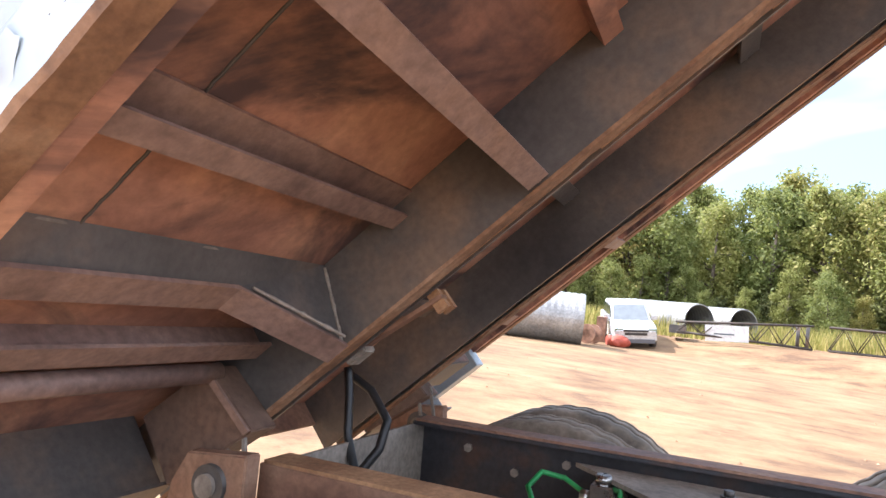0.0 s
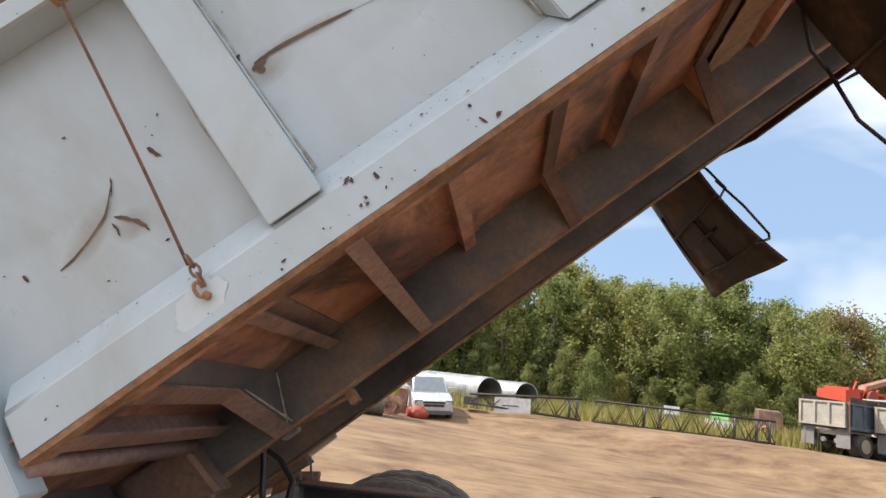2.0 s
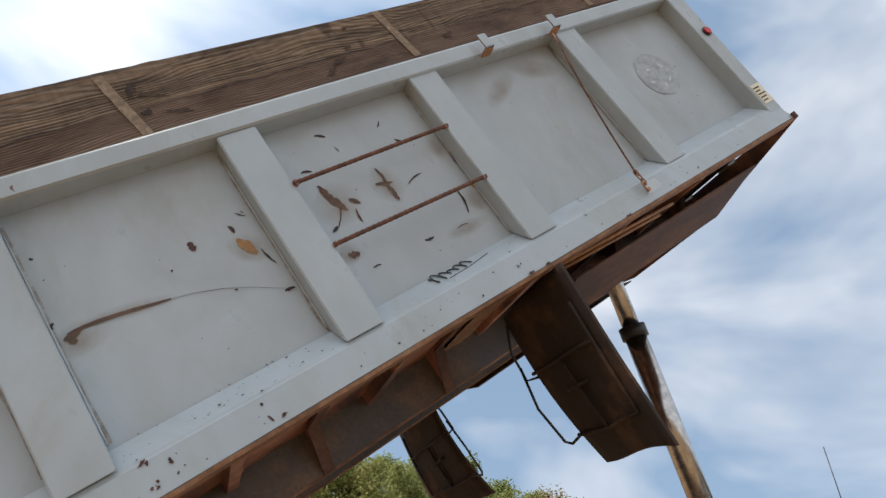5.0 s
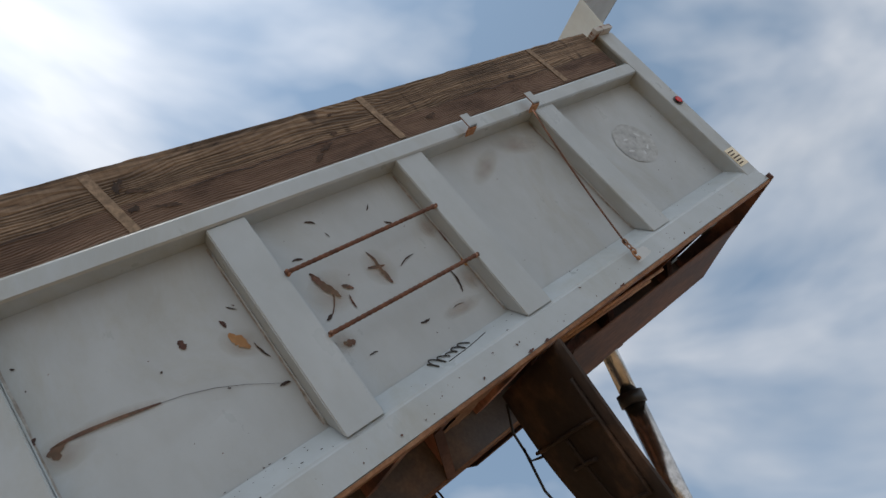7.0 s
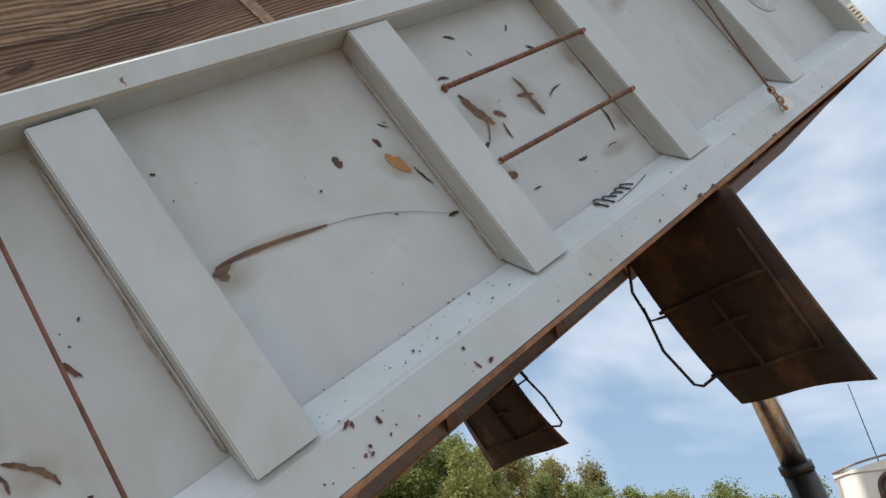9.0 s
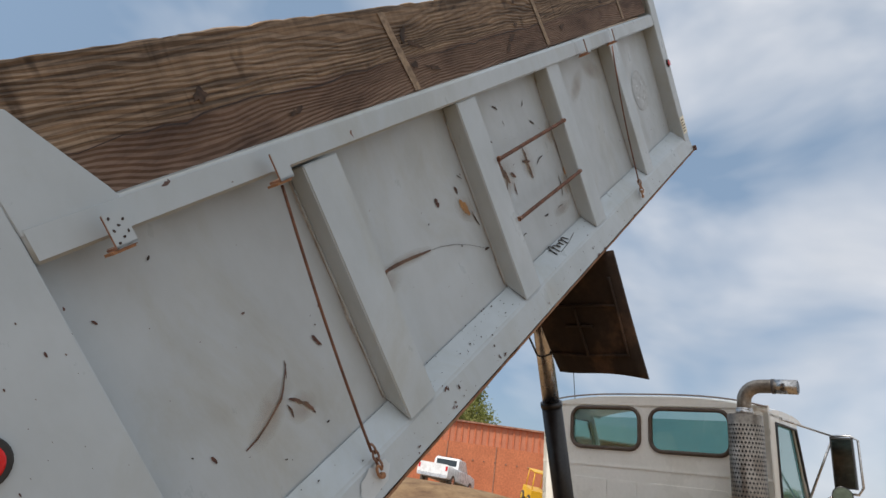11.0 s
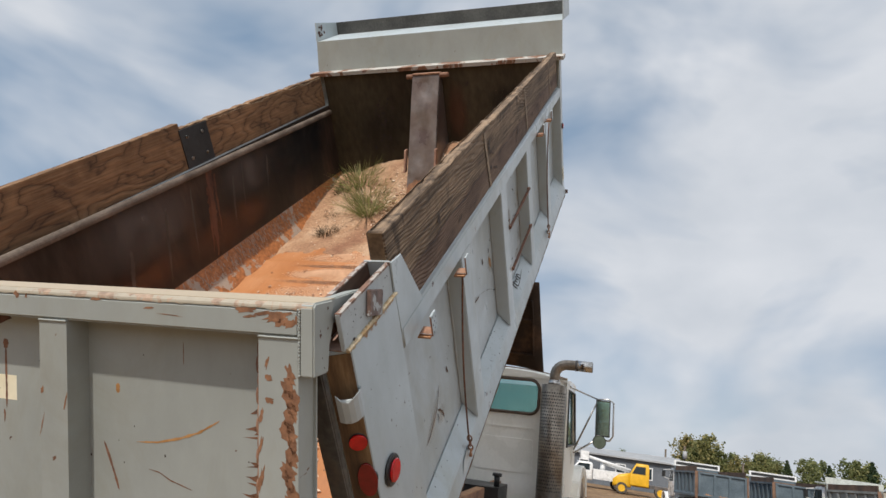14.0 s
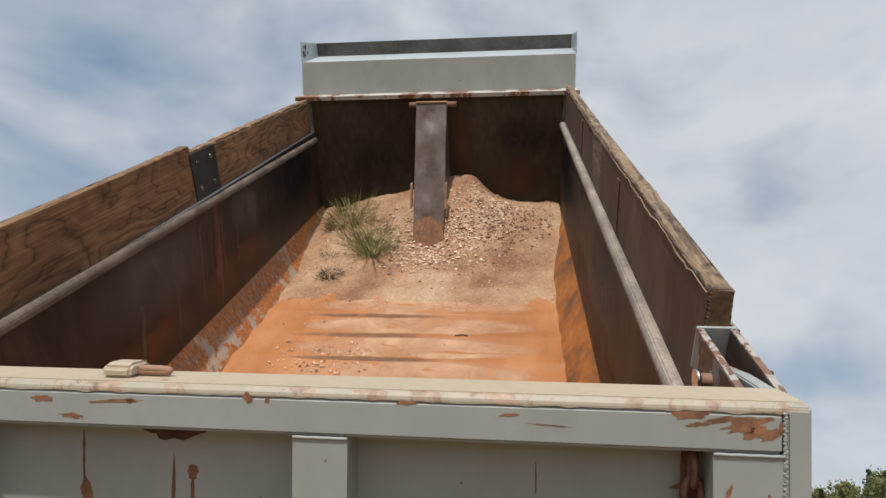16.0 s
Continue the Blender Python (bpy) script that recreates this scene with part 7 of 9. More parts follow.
    box(bm, 0.95, 1.7, 0.9, 1.5, -0.2, -0.17)
    part("crossmember_lower", bm, CHASSIS, truck, "black lower cross plate", CH)
    bm = B()
    box(bm, 1.00, 1.06, 1.38, 1.44, -0.07, 0.01)
    disc(bm, (1.03, 1.41, 0.01), (0, 0, 1), 0.022, 0.025, 12)
    disc(bm, (1.06, 1.41, -0.02), (1, 0, 0), 0.016, 0.03, 12)
    disc(bm, (0.97, 1.41, -0.03), (1, 0, 0), 0.018, 0.03, 12)
    valve = part("air_valve", bm, STEEL, truck, "small grey air valve between the rails", CH @ Matrix.Translation((0.05, 0, 0.03)), 0.003)
    for k, pts in enumerate(([(0.99, 1.42, -0.03), (0.92, 1.44, 0.0), (0.86, 1.42, 0.01), (0.84, 1.36, -0.02), (0.88, 1.30, -0.06), (1.0, 1.25, -0.09)], [(1.05, 1.42, 0.0), (1.08, 1.36, 0.01), (1.09, 1.28, -0.03), (1.06, 1.2, -0.08)], [(1.08, 1.41, -0.02), (1.14, 1.36, -0.05), (1.12, 1.28, -0.08), (1.02, 1.22, -0.1), (0.94, 1.15, -0.1)])):
        bm = B()
        fine = []
        for a, b2 in zip(pts, pts[1:]):
            fine += [Vector(a).lerp(Vector(b2), q / 4) for q in range(4)]
        tube(bm, fine + [Vector(pts[-1])], 0.0075, 8)
        part("air_hose", bm, HOSE_G, valve, "green air hose")
    for pts in ([(0.40, 1.18, 0.28), (0.42, 1.17, 0.2), (0.44, 1.15, 0.1), (0.50, 1.12, 0.0), (0.52, 1.10, -0.08)], [(0.38, 1.22, 0.26), (0.46, 1.22, 0.22), (0.53, 1.20, 0.15), (0.53, 1.17, 0.08), (0.50, 1.13, 0.02)]):
        bm = B()
        fine = []
        for a, b2 in zip(pts, pts[1:]):
            fine += [Vector(a).lerp(Vector(b2), q / 5) for q in range(5)]
        tube(bm, fine + [Vector(pts[-1])], 0.0125, 10)
        part("hydraulic_hose", bm, BLACK, truck, "black hydraulic hose", CH)


chassis()


def wheel(x, y0, z, width, r=0.535, parent=None, m=None, rim=WHITE):
    """A lugged tyre on a rim, axle along y."""
    bm = B()
    prof = [(0.30, 0), (0.42, -0.02), (r - 0.05, 0.0), (r - 0.008, 0.03), (r, 0.06), (r, width * 0.32), (r - 0.045, width * 0.335), (r - 0.045, width * 0.365), (r, width * 0.38), (r, width * 0.62), (r - 0.045, width * 0.635), (r - 0.045, width * 0.665), (r, width * 0.68), (r, width - 0.06), (r - 0.008, width - 0.03), (r - 0.05, width), (0.42, width + 0.02), (0.30, width)]
    n = 120
    rings = []
    for k in range(n):
        cut = 0.005 if k % 3 == 0 else 0.0
        rings.append([bm.verts.new((x + (p - (cut if p > r - 0.04 else 0)) * math.cos(k * math.tau / n), y0 + q, z + (p - (cut if p > r - 0.04 else 0)) * math.sin(k * math.tau / n))) for p, q in prof])
    for k in range(n):
        for i in range(len(prof) - 1):
            bm.faces.new([rings[k][i], rings[(k + 1) % n][i], rings[(k + 1) % n][i + 1], rings[k][i + 1]]).smooth = True
    w = part("wheel", B(), RUBBER, parent, "dusty dual truck wheel", m)
    part("tyre", bm, TYRE, w, "dust-caked black tyre")
    bm = B()
    for q in (0.03, width - 0.05):
        disc(bm, (x, y0 + q, z), (0, 1, 0), 0.31, 0.02, 28)
    disc(bm, (x, y0 + 0.0, z), (0, 1, 0), 0.10, width, 16)
    part("rim", bm, rim, w, "painted steel rim")
    return w


for wx in (0.83, 2.13):
    for wy in (0.06, 0.40, 1.72, 2.06):
        wheel(wx, wy, -0.412, 0.27, 0.535, truck, CH)
for wy in (0.02, 2.08):
    wheel(7.1, wy, -0.412, 0.30, 0.535, truck, CH)


# ---- cab ----
def rounded(y0, y1, z0, z1, r, n=6):
    pts = []
    for cy, cz, a0 in ((y1 - r, z1 - r, 0), (y0 + r, z1 - r, 90), (y0 + r, z0 + r, 180), (y1 - r, z0 + r, 270)):
        pts += [(cy + r * math.cos(radians(a0 + 90 * k / n)), cz + r * math.sin(radians(a0 + 90 * k / n))) for k in range(n + 1)]
    return pts


def cab():
    X = 5.30
    bm = B()
    wins = ((0.42, 1.13), (1.25, 1.96))
    ya, yb, za, zb, wz0, wz1 = 0.10, 2.30, -0.25, 1.33, 0.89, 1.268
    t = 0.05
    for y0, y1, z0, z1 in ((ya, yb, za, wz0), (ya, yb, wz1, zb), (ya, wins[0][0], wz0, wz1), (wins[0][1], wins[1][0], wz0, wz1), (wins[1][1], yb, wz0, wz1)):
        box(bm, X, X + t, y0, y1, z0, z1)
    body = part("cab", bm, CABP, truck, "cream-white cab with two rear windows", CH)
    # roof, domed
    bm = B()
    n = 16
    rows = []
    for i in range(9):
        x = X - 0.01 + 1.35 * i / 8
        row = []
        for j in range(n + 1):
            u = j / n
            y = ya - 0.0 + (yb - ya) * u
            row.append(bm.verts.new((x, y, 1.325 + 0.11 * (1 - abs(2 * u - 1) ** 3.2) - 0.05 * (abs(2 * i / 8 - 1) ** 3))))
        rows.append(row)
    for i in range(8):
        for j in range(n):
            bm.faces.new([rows[i][j], rows[i + 1][j], rows[i + 1][j + 1], rows[i][j + 1]]).smooth = True
    bm2 = [bm.verts.new((v.co.x, v.co.y, 1.30)) for v in rows[0]]
    for j in range(n):
        bm.faces.new([rows[0][j], rows[0][j + 1], bm2[j + 1], bm2[j]])
    for side in (0, n):
        low = [bm.verts.new((rows[i][side].co.x, rows[i][side].co.y, 1.25)) for i in range(9)]
        for i in range(8):
            bm.faces.new([rows[i][side], rows[i + 1][side], low[i + 1], low[i]])
    part("roof", bm, CABP, body, "domed cream roof")
    # Seam tube is coloured as the gutter's shadow on the cream paint.
    bm = B()
    tube(bm, [(X - 0.012, ya + (yb - ya) * j / n, 1.315 + 0.095 * (1 - abs(2 * j / n - 1) ** 3.2)) for j in range(n + 1)], 0.008, 6)
    part("roof_seam", bm, plain("cream_shadow_seam", (0.36, 0.30, 0.26), 0.6), body, "roof gutter seam in its shadow's colour")
    for w0, w1 in wins:
        bm = B()
        ring = [(X - 0.006, y, z) for y, z in rounded(w0 - 0.005, w1 + 0.005, wz0 - 0.005, wz1 + 0.005, 0.105)]
        tube(bm, ring, 0.019, 8, True)
        part("window_gasket", bm, plain("brown_rubber_gasket", (0.12, 0.085, 0.06), 0.7), body, "brown rubber window gasket")
        # fillets that close the rounded corners
        bm = B()
        for cy, cz, sy, sz in ((w0, wz0, 1, 1), (w1, wz0, -1, 1), (w0, wz1, 1, -1), (w1, wz1, -1, -1)):
            r = 0.105
            arc = [(cy + sy * (r - r * math.cos(radians(q * 15))), cz + sz * (r - r * math.sin(radians(q * 15)))) for q in range(7)]
            prism(bm, [(cy, cz)] + arc, "x", X + 0.001, X + 0.03)
        part("window_corner", bm, CABP, body)
        bm = B()
        box(bm, X + 0.012, X + 0.018, w0, w1, wz0, wz1)
        part("rear_window", bm, GLASS, body, "green-tinted rear window").visible_shadow = False
    # pressed ribs on the back wall
    for y0, y1, z0, z1 in ((0.45, 1.16, 0.22, 0.60), (1.28, 1.52, 0.22, 0.60), (1.58, 1.95, 0.22, 0.60)):
        bm = B()
        prism(bm, rounded(y0, y1, z0, z1, 0.03, 3), "x", X - 0.008, X + 0.002)
        part("pressed_panel", bm, CABP, body, "", None, 0.004)
    bm = B()
    box(bm, X - 0.006, X + 0.002, ya, yb, 0.71, 0.73)
    part("body_seam", bm, CABP, body)
    # sides with door windows
    for y, out in ((ya, -1), (yb, 1)):
        bm = B()
        y0, y1 = (y, y + 0.04) if out < 0 else (y - 0.04, y)
        prism(bm, [(X, za), (X + 1.45, za), (X + 1.45, 0.55), (X, 0.55)], "y", y0, y1)
        prism(bm, [(X, 0.55), (X + 0.22, 0.55), (X + 0.22, 1.27), (X, 1.27)], "y", y0, y1)
        prism(bm, [(X + 0.22, 1.2), (X + 1.0, 1.2), (X + 1.0, 1.27), (X + 0.22, 1.27)], "y", y0, y1)
        prism(bm, [(X + 1.45, 0.55), (X + 1.36, 0.55), (X + 0.98, 1.22), (X + 1.06, 1.27)], "y", y0, y1)
        dr = part("cab_door", bm, CABP, body, "cream cab door")
        bm = B()
        prism(bm, [(X + 0.22, 0.55), (X + 1.36, 0.55), (X + 0.98, 1.2), (X + 0.22, 1.2)], "y", (y0 + y1) / 2 - 0.003, (y0 + y1) / 2 + 0.003)
        part("door_window", bm, GLASS, body, "green-tinted door window").visible_shadow = False
        bm = B()
        yy = y + out * 0.006
        tube(bm, [(X + 0.22, yy, 0.56), (X + 1.36, yy, 0.56), (X + 0.99, yy, 1.2), (X + 0.22, yy, 1.2)], 0.014, 6, True)
        part("window_trim", bm, BLACK, body, "black window trim")
    bm = B()
    prism(bm, [(X + 1.42, 0.56), (X + 1.04, 1.26), (X + 1.048, 1.262), (X + 1.428, 0.562)], "y", ya + 0.05, yb - 0.05)
    part("windscreen", bm, GLASS, body, "green-tinted windscreen").visible_shadow = False
    bm = B()
    box(bm, X + 0.05, X + 1.42, ya + 0.05, yb - 0.05, -0.25, -0.2)
    box(bm, X + 1.05, X + 1.42, ya + 0.05, yb - 0.05, 0.35, 0.55)
    part("dashboard", bm, BLACK, body)
    for y in (0.45, 1.5):
        bm = B()
        box(bm, X + 0.15, X + 0.28, y + 0.05, y + 0.5, 0.1, 0.80)
        box(bm, X + 0.15, X + 0.65, y + 0.05, y + 0.5, 0.0, 0.15)
        part("seat", bm, plain("dark_seat", (0.05, 0.05, 0.055), 0.8), body, "dark cab seat", None, 0.03)
    bm = B()
    c = Vector((X + 0.85, 0.78, 0.82))
    tube(bm, [c + Vector((0.10 * math.cos(q * math.tau / 20), 0.21 * math.sin(q * math.tau / 20), 0.02 + 0.06 * math.cos(q * math.tau / 20))) for q in range(20)], 0.014, 8, True)
    part("steering_wheel", bm, BLACK, body)
    # bonnet and wings
    bm = B()
    prism(bm, [(X + 1.45, -0.2), (X + 1.45, 0.52), (X + 2.75, 0.38), (X + 2.85, 0.25), (X + 2.85, -0.3)], "y", 0.42, 1.98)
    part("bonnet", bm, CABP, truck, "cream bonnet", CH, 0.04)
    for y0, y1 in ((0.0, 0.42), (1.98, 2.40)):
        bm = B()
        prism(bm, [(X + 1.1, -0.35), (X + 1.25, 0.1), (X + 1.6, 0.28), (X + 2.2, 0.25), (X + 2.7, 0.05), (X + 2.75, -0.25), (X + 2.4, -0.2), (X + 2.1, 0.1), (X + 1.6, 0.12), (X + 1.4, -0.1), (X + 1.35, -0.35)], "y", y0, y1)
        part("front_wing", bm, CABP, truck, "cream front wing", CH, 0.02)
    # exhaust stack
    bm = B()
    tube(bm, [(5.02, 0.215, -0.1), (5.02, 0.215, 1.215)], 0.135, 36)
    stack = part("exhaust", bm, STACKM, truck, "heat-stained stack with perforated guard and turned-out pipe", CH)
    bm = B()
    for k in range(31):
        n = 32
        z = 1.13 - k * 0.034
        for q in range(n):
            a = (q + 0.5 * (k % 2)) * math.tau / n
            c = Vector((5.02 + 0.1362 * math.cos(a), 0.215 + 0.1362 * math.sin(a), z))
            t2 = Vector((-math.sin(a), math.cos(a), 0)) * 0.0088
            u2 = Vector((0, 0, 0.0115))
            bm.faces.new([bm.verts.new(c + p) for p in (-t2, -u2, t2, u2)])
    tagged(part("guard_hole", bm, BLACK, stack, "dark diamond holes of the guard"), kind="stuff")
    bm = B()
    disc(bm, (5.02, 0.215, 1.21), (0, 0, 1), 0.125, 0.012, 36)
    part("guard_cap", bm, STACKM, stack, "", None, 0.003)
    bm = B()
    arc = [(5.02, 0.215, 1.215), (5.02, 0.215, 1.30)] + [(5.02, 0.215 - 0.13 * (1 - math.cos(radians(q * 15))), 1.325 + 0.13 * math.sin(radians(q * 15))) for q in range(1, 7)] + [(5.02, -0.02, 1.455), (5.03, -0.19, 1.45)]
    tube(bm, arc, 0.056, 20)
    part("exhaust_pipe", bm, STACKM, stack, "curved bare exhaust pipe")
    bm = B()
    tube(bm, [(5.024, -0.02, 1.4548), (5.03, -0.195, 1.4498)], 0.059, 24)
    part("pipe_tip", bm, STEEL, stack, "bright worn pipe tip")
    bm = B()
    tube(bm, [(5.0236, -0.008, 1.455), (5.0242, -0.030, 1.4546)], 0.0615, 24)
    part("pipe_clamp", bm, BEAM, stack, "dark clamp band")
    bm = B()
    tube(bm, [(5.02, 0.215, 1.222), (5.02, 0.215, 1.262)], 0.066, 24)
    part("pipe_collar", bm, STEEL, stack, "steel pipe collar")
    bm = B()
    disc(bm, (5.03, -0.1955, 1.45), (0, -1, 0), 0.052, 0.002, 20)
    part("pipe_mouth", bm, BLACK, stack)
    bm = B()
    tube(bm, [(5.02, 0.215, 1.255), (5.02, 0.215, 1.275)], 0.064, 20)
    part("pipe_clamp", bm, STEEL, stack, "clamp")
    bm = B()
    box(bm, 5.14, 5.30, 0.19, 0.24, 1.08, 1.10)
    box(bm, 5.14, 5.30, 0.19, 0.24, 0.2, 0.22)
    part("stack_bracket", bm, BLACK, stack)
    # mirror
    bm = B()
    box(bm, 6.30, 6.36, -0.36, -0.18, 0.70, 1.15)
    mir = part("wing_mirror", bm, BLACK, truck, "tall mirror on steel arms with a round spot mirror", CH, 0.015)
    bm = B()
    box(bm, 6.293, 6.299, -0.348, -0.192, 0.715, 1.135)
    part("mirror_glass", bm, MIRROR, mir, "mirror glass")
    bm = B()
    tube(bm, [(6.33, -0.18, 1.16), (6.33, -0.34, 1.17), (6.33, -0.40, 1.13), (6.33, -0.40, 0.72), (6.33, -0.36, 0.66), (6.33, -0.22, 0.66)], 0.011, 8)
    tube(bm, [(6.33, -0.20, 1.16), (5.75, 0.09, 1.25)], 0.010, 8)
    tube(bm, [(6.33, -0.19, 1.12), (6.45, 0.09, 0.50)], 0.011, 8)
    tube(bm, [(6.33, -0.20, 0.66), (6.45, 0.09, 0.46)], 0.011, 8)
    part("mirror_arm", bm, STEEL, mir, "bright steel mirror arm")
    bm = B()
    disc(bm, (6.31, -0.235, 0.635), (-1, -0.1, 0), 0.085, 0.025, 28)
    part("spot_mirror", bm, BLACK, mir, "round convex mirror", None, 0.006)
    bm = B()
    disc(bm, (6.284, -0.238, 0.635), (-1, -0.1, 0), 0.076, 0.004, 28)
    part("spot_glass", bm, MIRROR, mir)
    bm = B()
    tube(bm, [(5.42, 2.0, 1.3), (5.36, 2.02, 1.95)], 0.004, 6)
    part("aerial", bm, BLACK, truck, "thin whip aerial", CH)
    # black box and strut behind the cab
    bm = B()
    box(bm, 4.45, 4.95, 0.65, 1.75, -0.1, 0.12)
    part("hoist_cradle", bm, BLACK, truck, "black hoist cradle behind the cab", CH, 0.01)
    bm = B()
    disc(bm, (4.6, 0.7, 0.12), (0, 0, 1), 0.03, 0.12, 12)
    disc(bm, (4.6, 0.7, 0.22), (0, 0, 1), 0.05, 0.03, 12)
    part("filler_cap", bm, BLACK, truck, "black filler neck", CH)
    bm = B()
    tube(bm, [(4.3, 0.02, -0.28), (5.5, 0.02, -0.28)], 0.30, 32)
    part("fuel_tank", bm, STEEL, truck, "round fuel tank", CH, 0.02)


cab()


# ---- far vehicles ----
def place(x, y, heading, dz=0.0):
    """At (x, y) on the ground and square to its slope, the front towards heading (degrees clockwise from +y)."""
    up = Vector((height(x - 2, y) - height(x + 2, y), height(x, y - 2) - height(x, y + 2), 4.0)).normalized()
    tilt = Vector((0, 0, 1)).rotation_difference(up).to_matrix().to_4x4()
    return Matrix.Translation((x, y, height(x, y) + dz)) @ tilt @ Matrix.Rotation(radians(90 - heading), 4, "Z")


def small_wheel(parent, x, y, r, w, rim=STEEL):
    bm = B()
    tube(bm, [(x, y - w / 2, r), (x, y - w / 2 + 0.03, r), (x, y + w / 2 - 0.03, r), (x, y + w / 2, r)], r, 28, radii=[r - 0.03, r, r, r - 0.03])
    wh = part("wheel", bm, RUBBER, parent, "black tyre")
    bm = B()
    for s in (-1, 1):
        disc(bm, (x, y + s * (w / 2 - 0.004), r), (0, s, 0), r * 0.6, 0.012, 20)
    part("rim", bm, rim, wh)


def loft(bm, secs):
    """Skin a row of closed sections with the same count of points."""
    rings = [[bm.verts.new(p) for p in s] for s in secs]
    n = len(rings[0])
    for a, b2 in zip(rings, rings[1:]):
        for k in range(n):
            bm.faces.new([a[k], a[(k + 1) % n], b2[(k + 1) % n], b2[k]]).smooth = True
    bm.faces.new(rings[0][::-1])
    bm.faces.new(rings[-1])
    bmesh.ops.recalc_face_normals(bm, faces=bm.faces[:])


def suv():
    v = thing("sport_utility_car", "silver sport utility car parked beside the culvert pipes", "car", place(-2.45, 28.3, 163))
    bm = B()

    def sec(x, w, z0, z1, r=0.08):
        return [(x, y, z) for y, z in rounded(-w / 2, w / 2, z0, z1, r, 3)]
    loft(bm, [sec(-2.35, 1.5, 0.5, 1.05), sec(-2.25, 1.8, 0.35, 1.15), sec(-0.8, 1.86, 0.3, 1.12), sec(0.75, 1.86, 0.3, 1.10), sec(1.6, 1.82, 0.3, 1.02), sec(2.1, 1.76, 0.32, 0.92), sec(2.32, 1.6, 0.40, 0.80)])
    body = part("body", bm, SILVER, v, "silver body")
    bm = B()
    loft(bm, [sec(-2.2, 1.45, 1.05, 1.55, 0.1), sec(-1.6, 1.5, 1.05, 1.76, 0.1), sec(0.1, 1.5, 1.05, 1.78, 0.1), sec(0.35, 1.52, 1.05, 1.70, 0.1), sec(1.15, 1.66, 1.0, 1.08, 0.03)])
    part("cabin", bm, SILVER, v, "silver cabin and roof")
    bm = B()
    vs = [bm.verts.new(p) for p in ((0.42, -0.66, 1.69), (0.42, 0.66, 1.69), (1.12, 0.74, 1.12), (1.12, -0.74, 1.12))]
    bm.faces.new(vs)
    part("windscreen", bm, SKYGLASS, v, "windscreen reflecting the sky")
    for s in (-1, 1):
        bm = B()
        bm.faces.new([bm.verts.new(p) for p in ((-2.0, s * 0.79, 1.15), (0.75, s * 0.83, 1.15), (0.25, s * 0.79, 1.62), (-1.7, s * 0.775, 1.62))])
        part("side_window", bm, DARKGL, v)
        bm = B()
        box(bm, 0.72, 0.92, s * 1.0 - 0.12, s * 1.0 + 0.12, 1.1, 1.28)
        part("door_mirror", bm, SILVER, v, "", None, 0.04)
        bm = B()
        box(bm, 2.05, 2.29, s * 0.68 - 0.17, s * 0.68 + 0.17, 0.72, 0.88)
        part("headlight", bm, MIRROR, v, "clear headlight", None, 0.03)
        for x in (-1.4, 1.45):
            small_wheel(v, x, s * 0.82, 0.36, 0.24)
    bm = B()
    box(bm, 2.2, 2.35, -0.45, 0.45, 0.62, 0.72)
    box(bm, 2.2, 2.36, -0.5, 0.5, 0.76, 0.84)
    part("grille", bm, BLACK, v, "black two-bar grille")
    bm = B()
    box(bm, 2.1, 2.36, -0.75, 0.75, 0.3, 0.46)
    part("bumper", bm, plain("dark_bumper", (0.12, 0.12, 0.13), 0.6), v, "grey lower bumper", None, 0.04)


suv()


def culvert(p, q, r, label, wall=0.05):
    p, q = Vector(p), Vector(q)
    p.z, q.z = height(p.x, p.y) + r, height(q.x, q.y) + r
    L, d = (q - p).length, (q - p).normalized()
    bm = B()
    n, m = 40, int(L / 0.13)
    s = d.cross(Vector((0, 0, 1))).normalized()
    u = s.cross(d)
    outer, inner = [], []
    for i in range(m + 1):
        rr = r + (0.02 if i % 2 else 0.0)
        c = p + d * (L * i / m)
        outer.append([bm.verts.new(c + rr * (math.cos(k * math.tau / n) * s + math.sin(k * math.tau / n) * u)) for k in range(n)])
        inner.append([bm.verts.new(c + (rr - wall) * (math.cos(k * math.tau / n) * s + math.sin(k * math.tau / n) * u)) for k in range(n)])
    for rings in (outer, inner):
        for a, b2 in zip(rings, rings[1:]):
            for k in range(n):
                bm.faces.new([a[k], a[(k + 1) % n], b2[(k + 1) % n], b2[k]])
    for i in (0, m):
        for k in range(n):
            bm.faces.new([outer[i][k], outer[i][(k + 1) % n], inner[i][(k + 1) % n], inner[i][k]])
    bmesh.ops.recalc_face_normals(bm, faces=bm.faces[:])
    ob = new("culvert_pipe", mesh_of("culvert_pipe", bm, GALV))
    tagged(ob, label, "pipe", "culvert pipes")


culvert((-9.4, 22.4, 0), (-3.6, 23.9, 0), 0.98, "large corrugated culvert pipe of galvanised steel")
culvert((0.3, 33.5, 0), (-3.9, 39.0, 0), 0.86, "corrugated galvanised culvert pipe with dark open end")
culvert((2.35, 34.0, 0), (-1.8, 39.5, 0), 0.82, "corrugated galvanised culvert pipe beside another, end open")


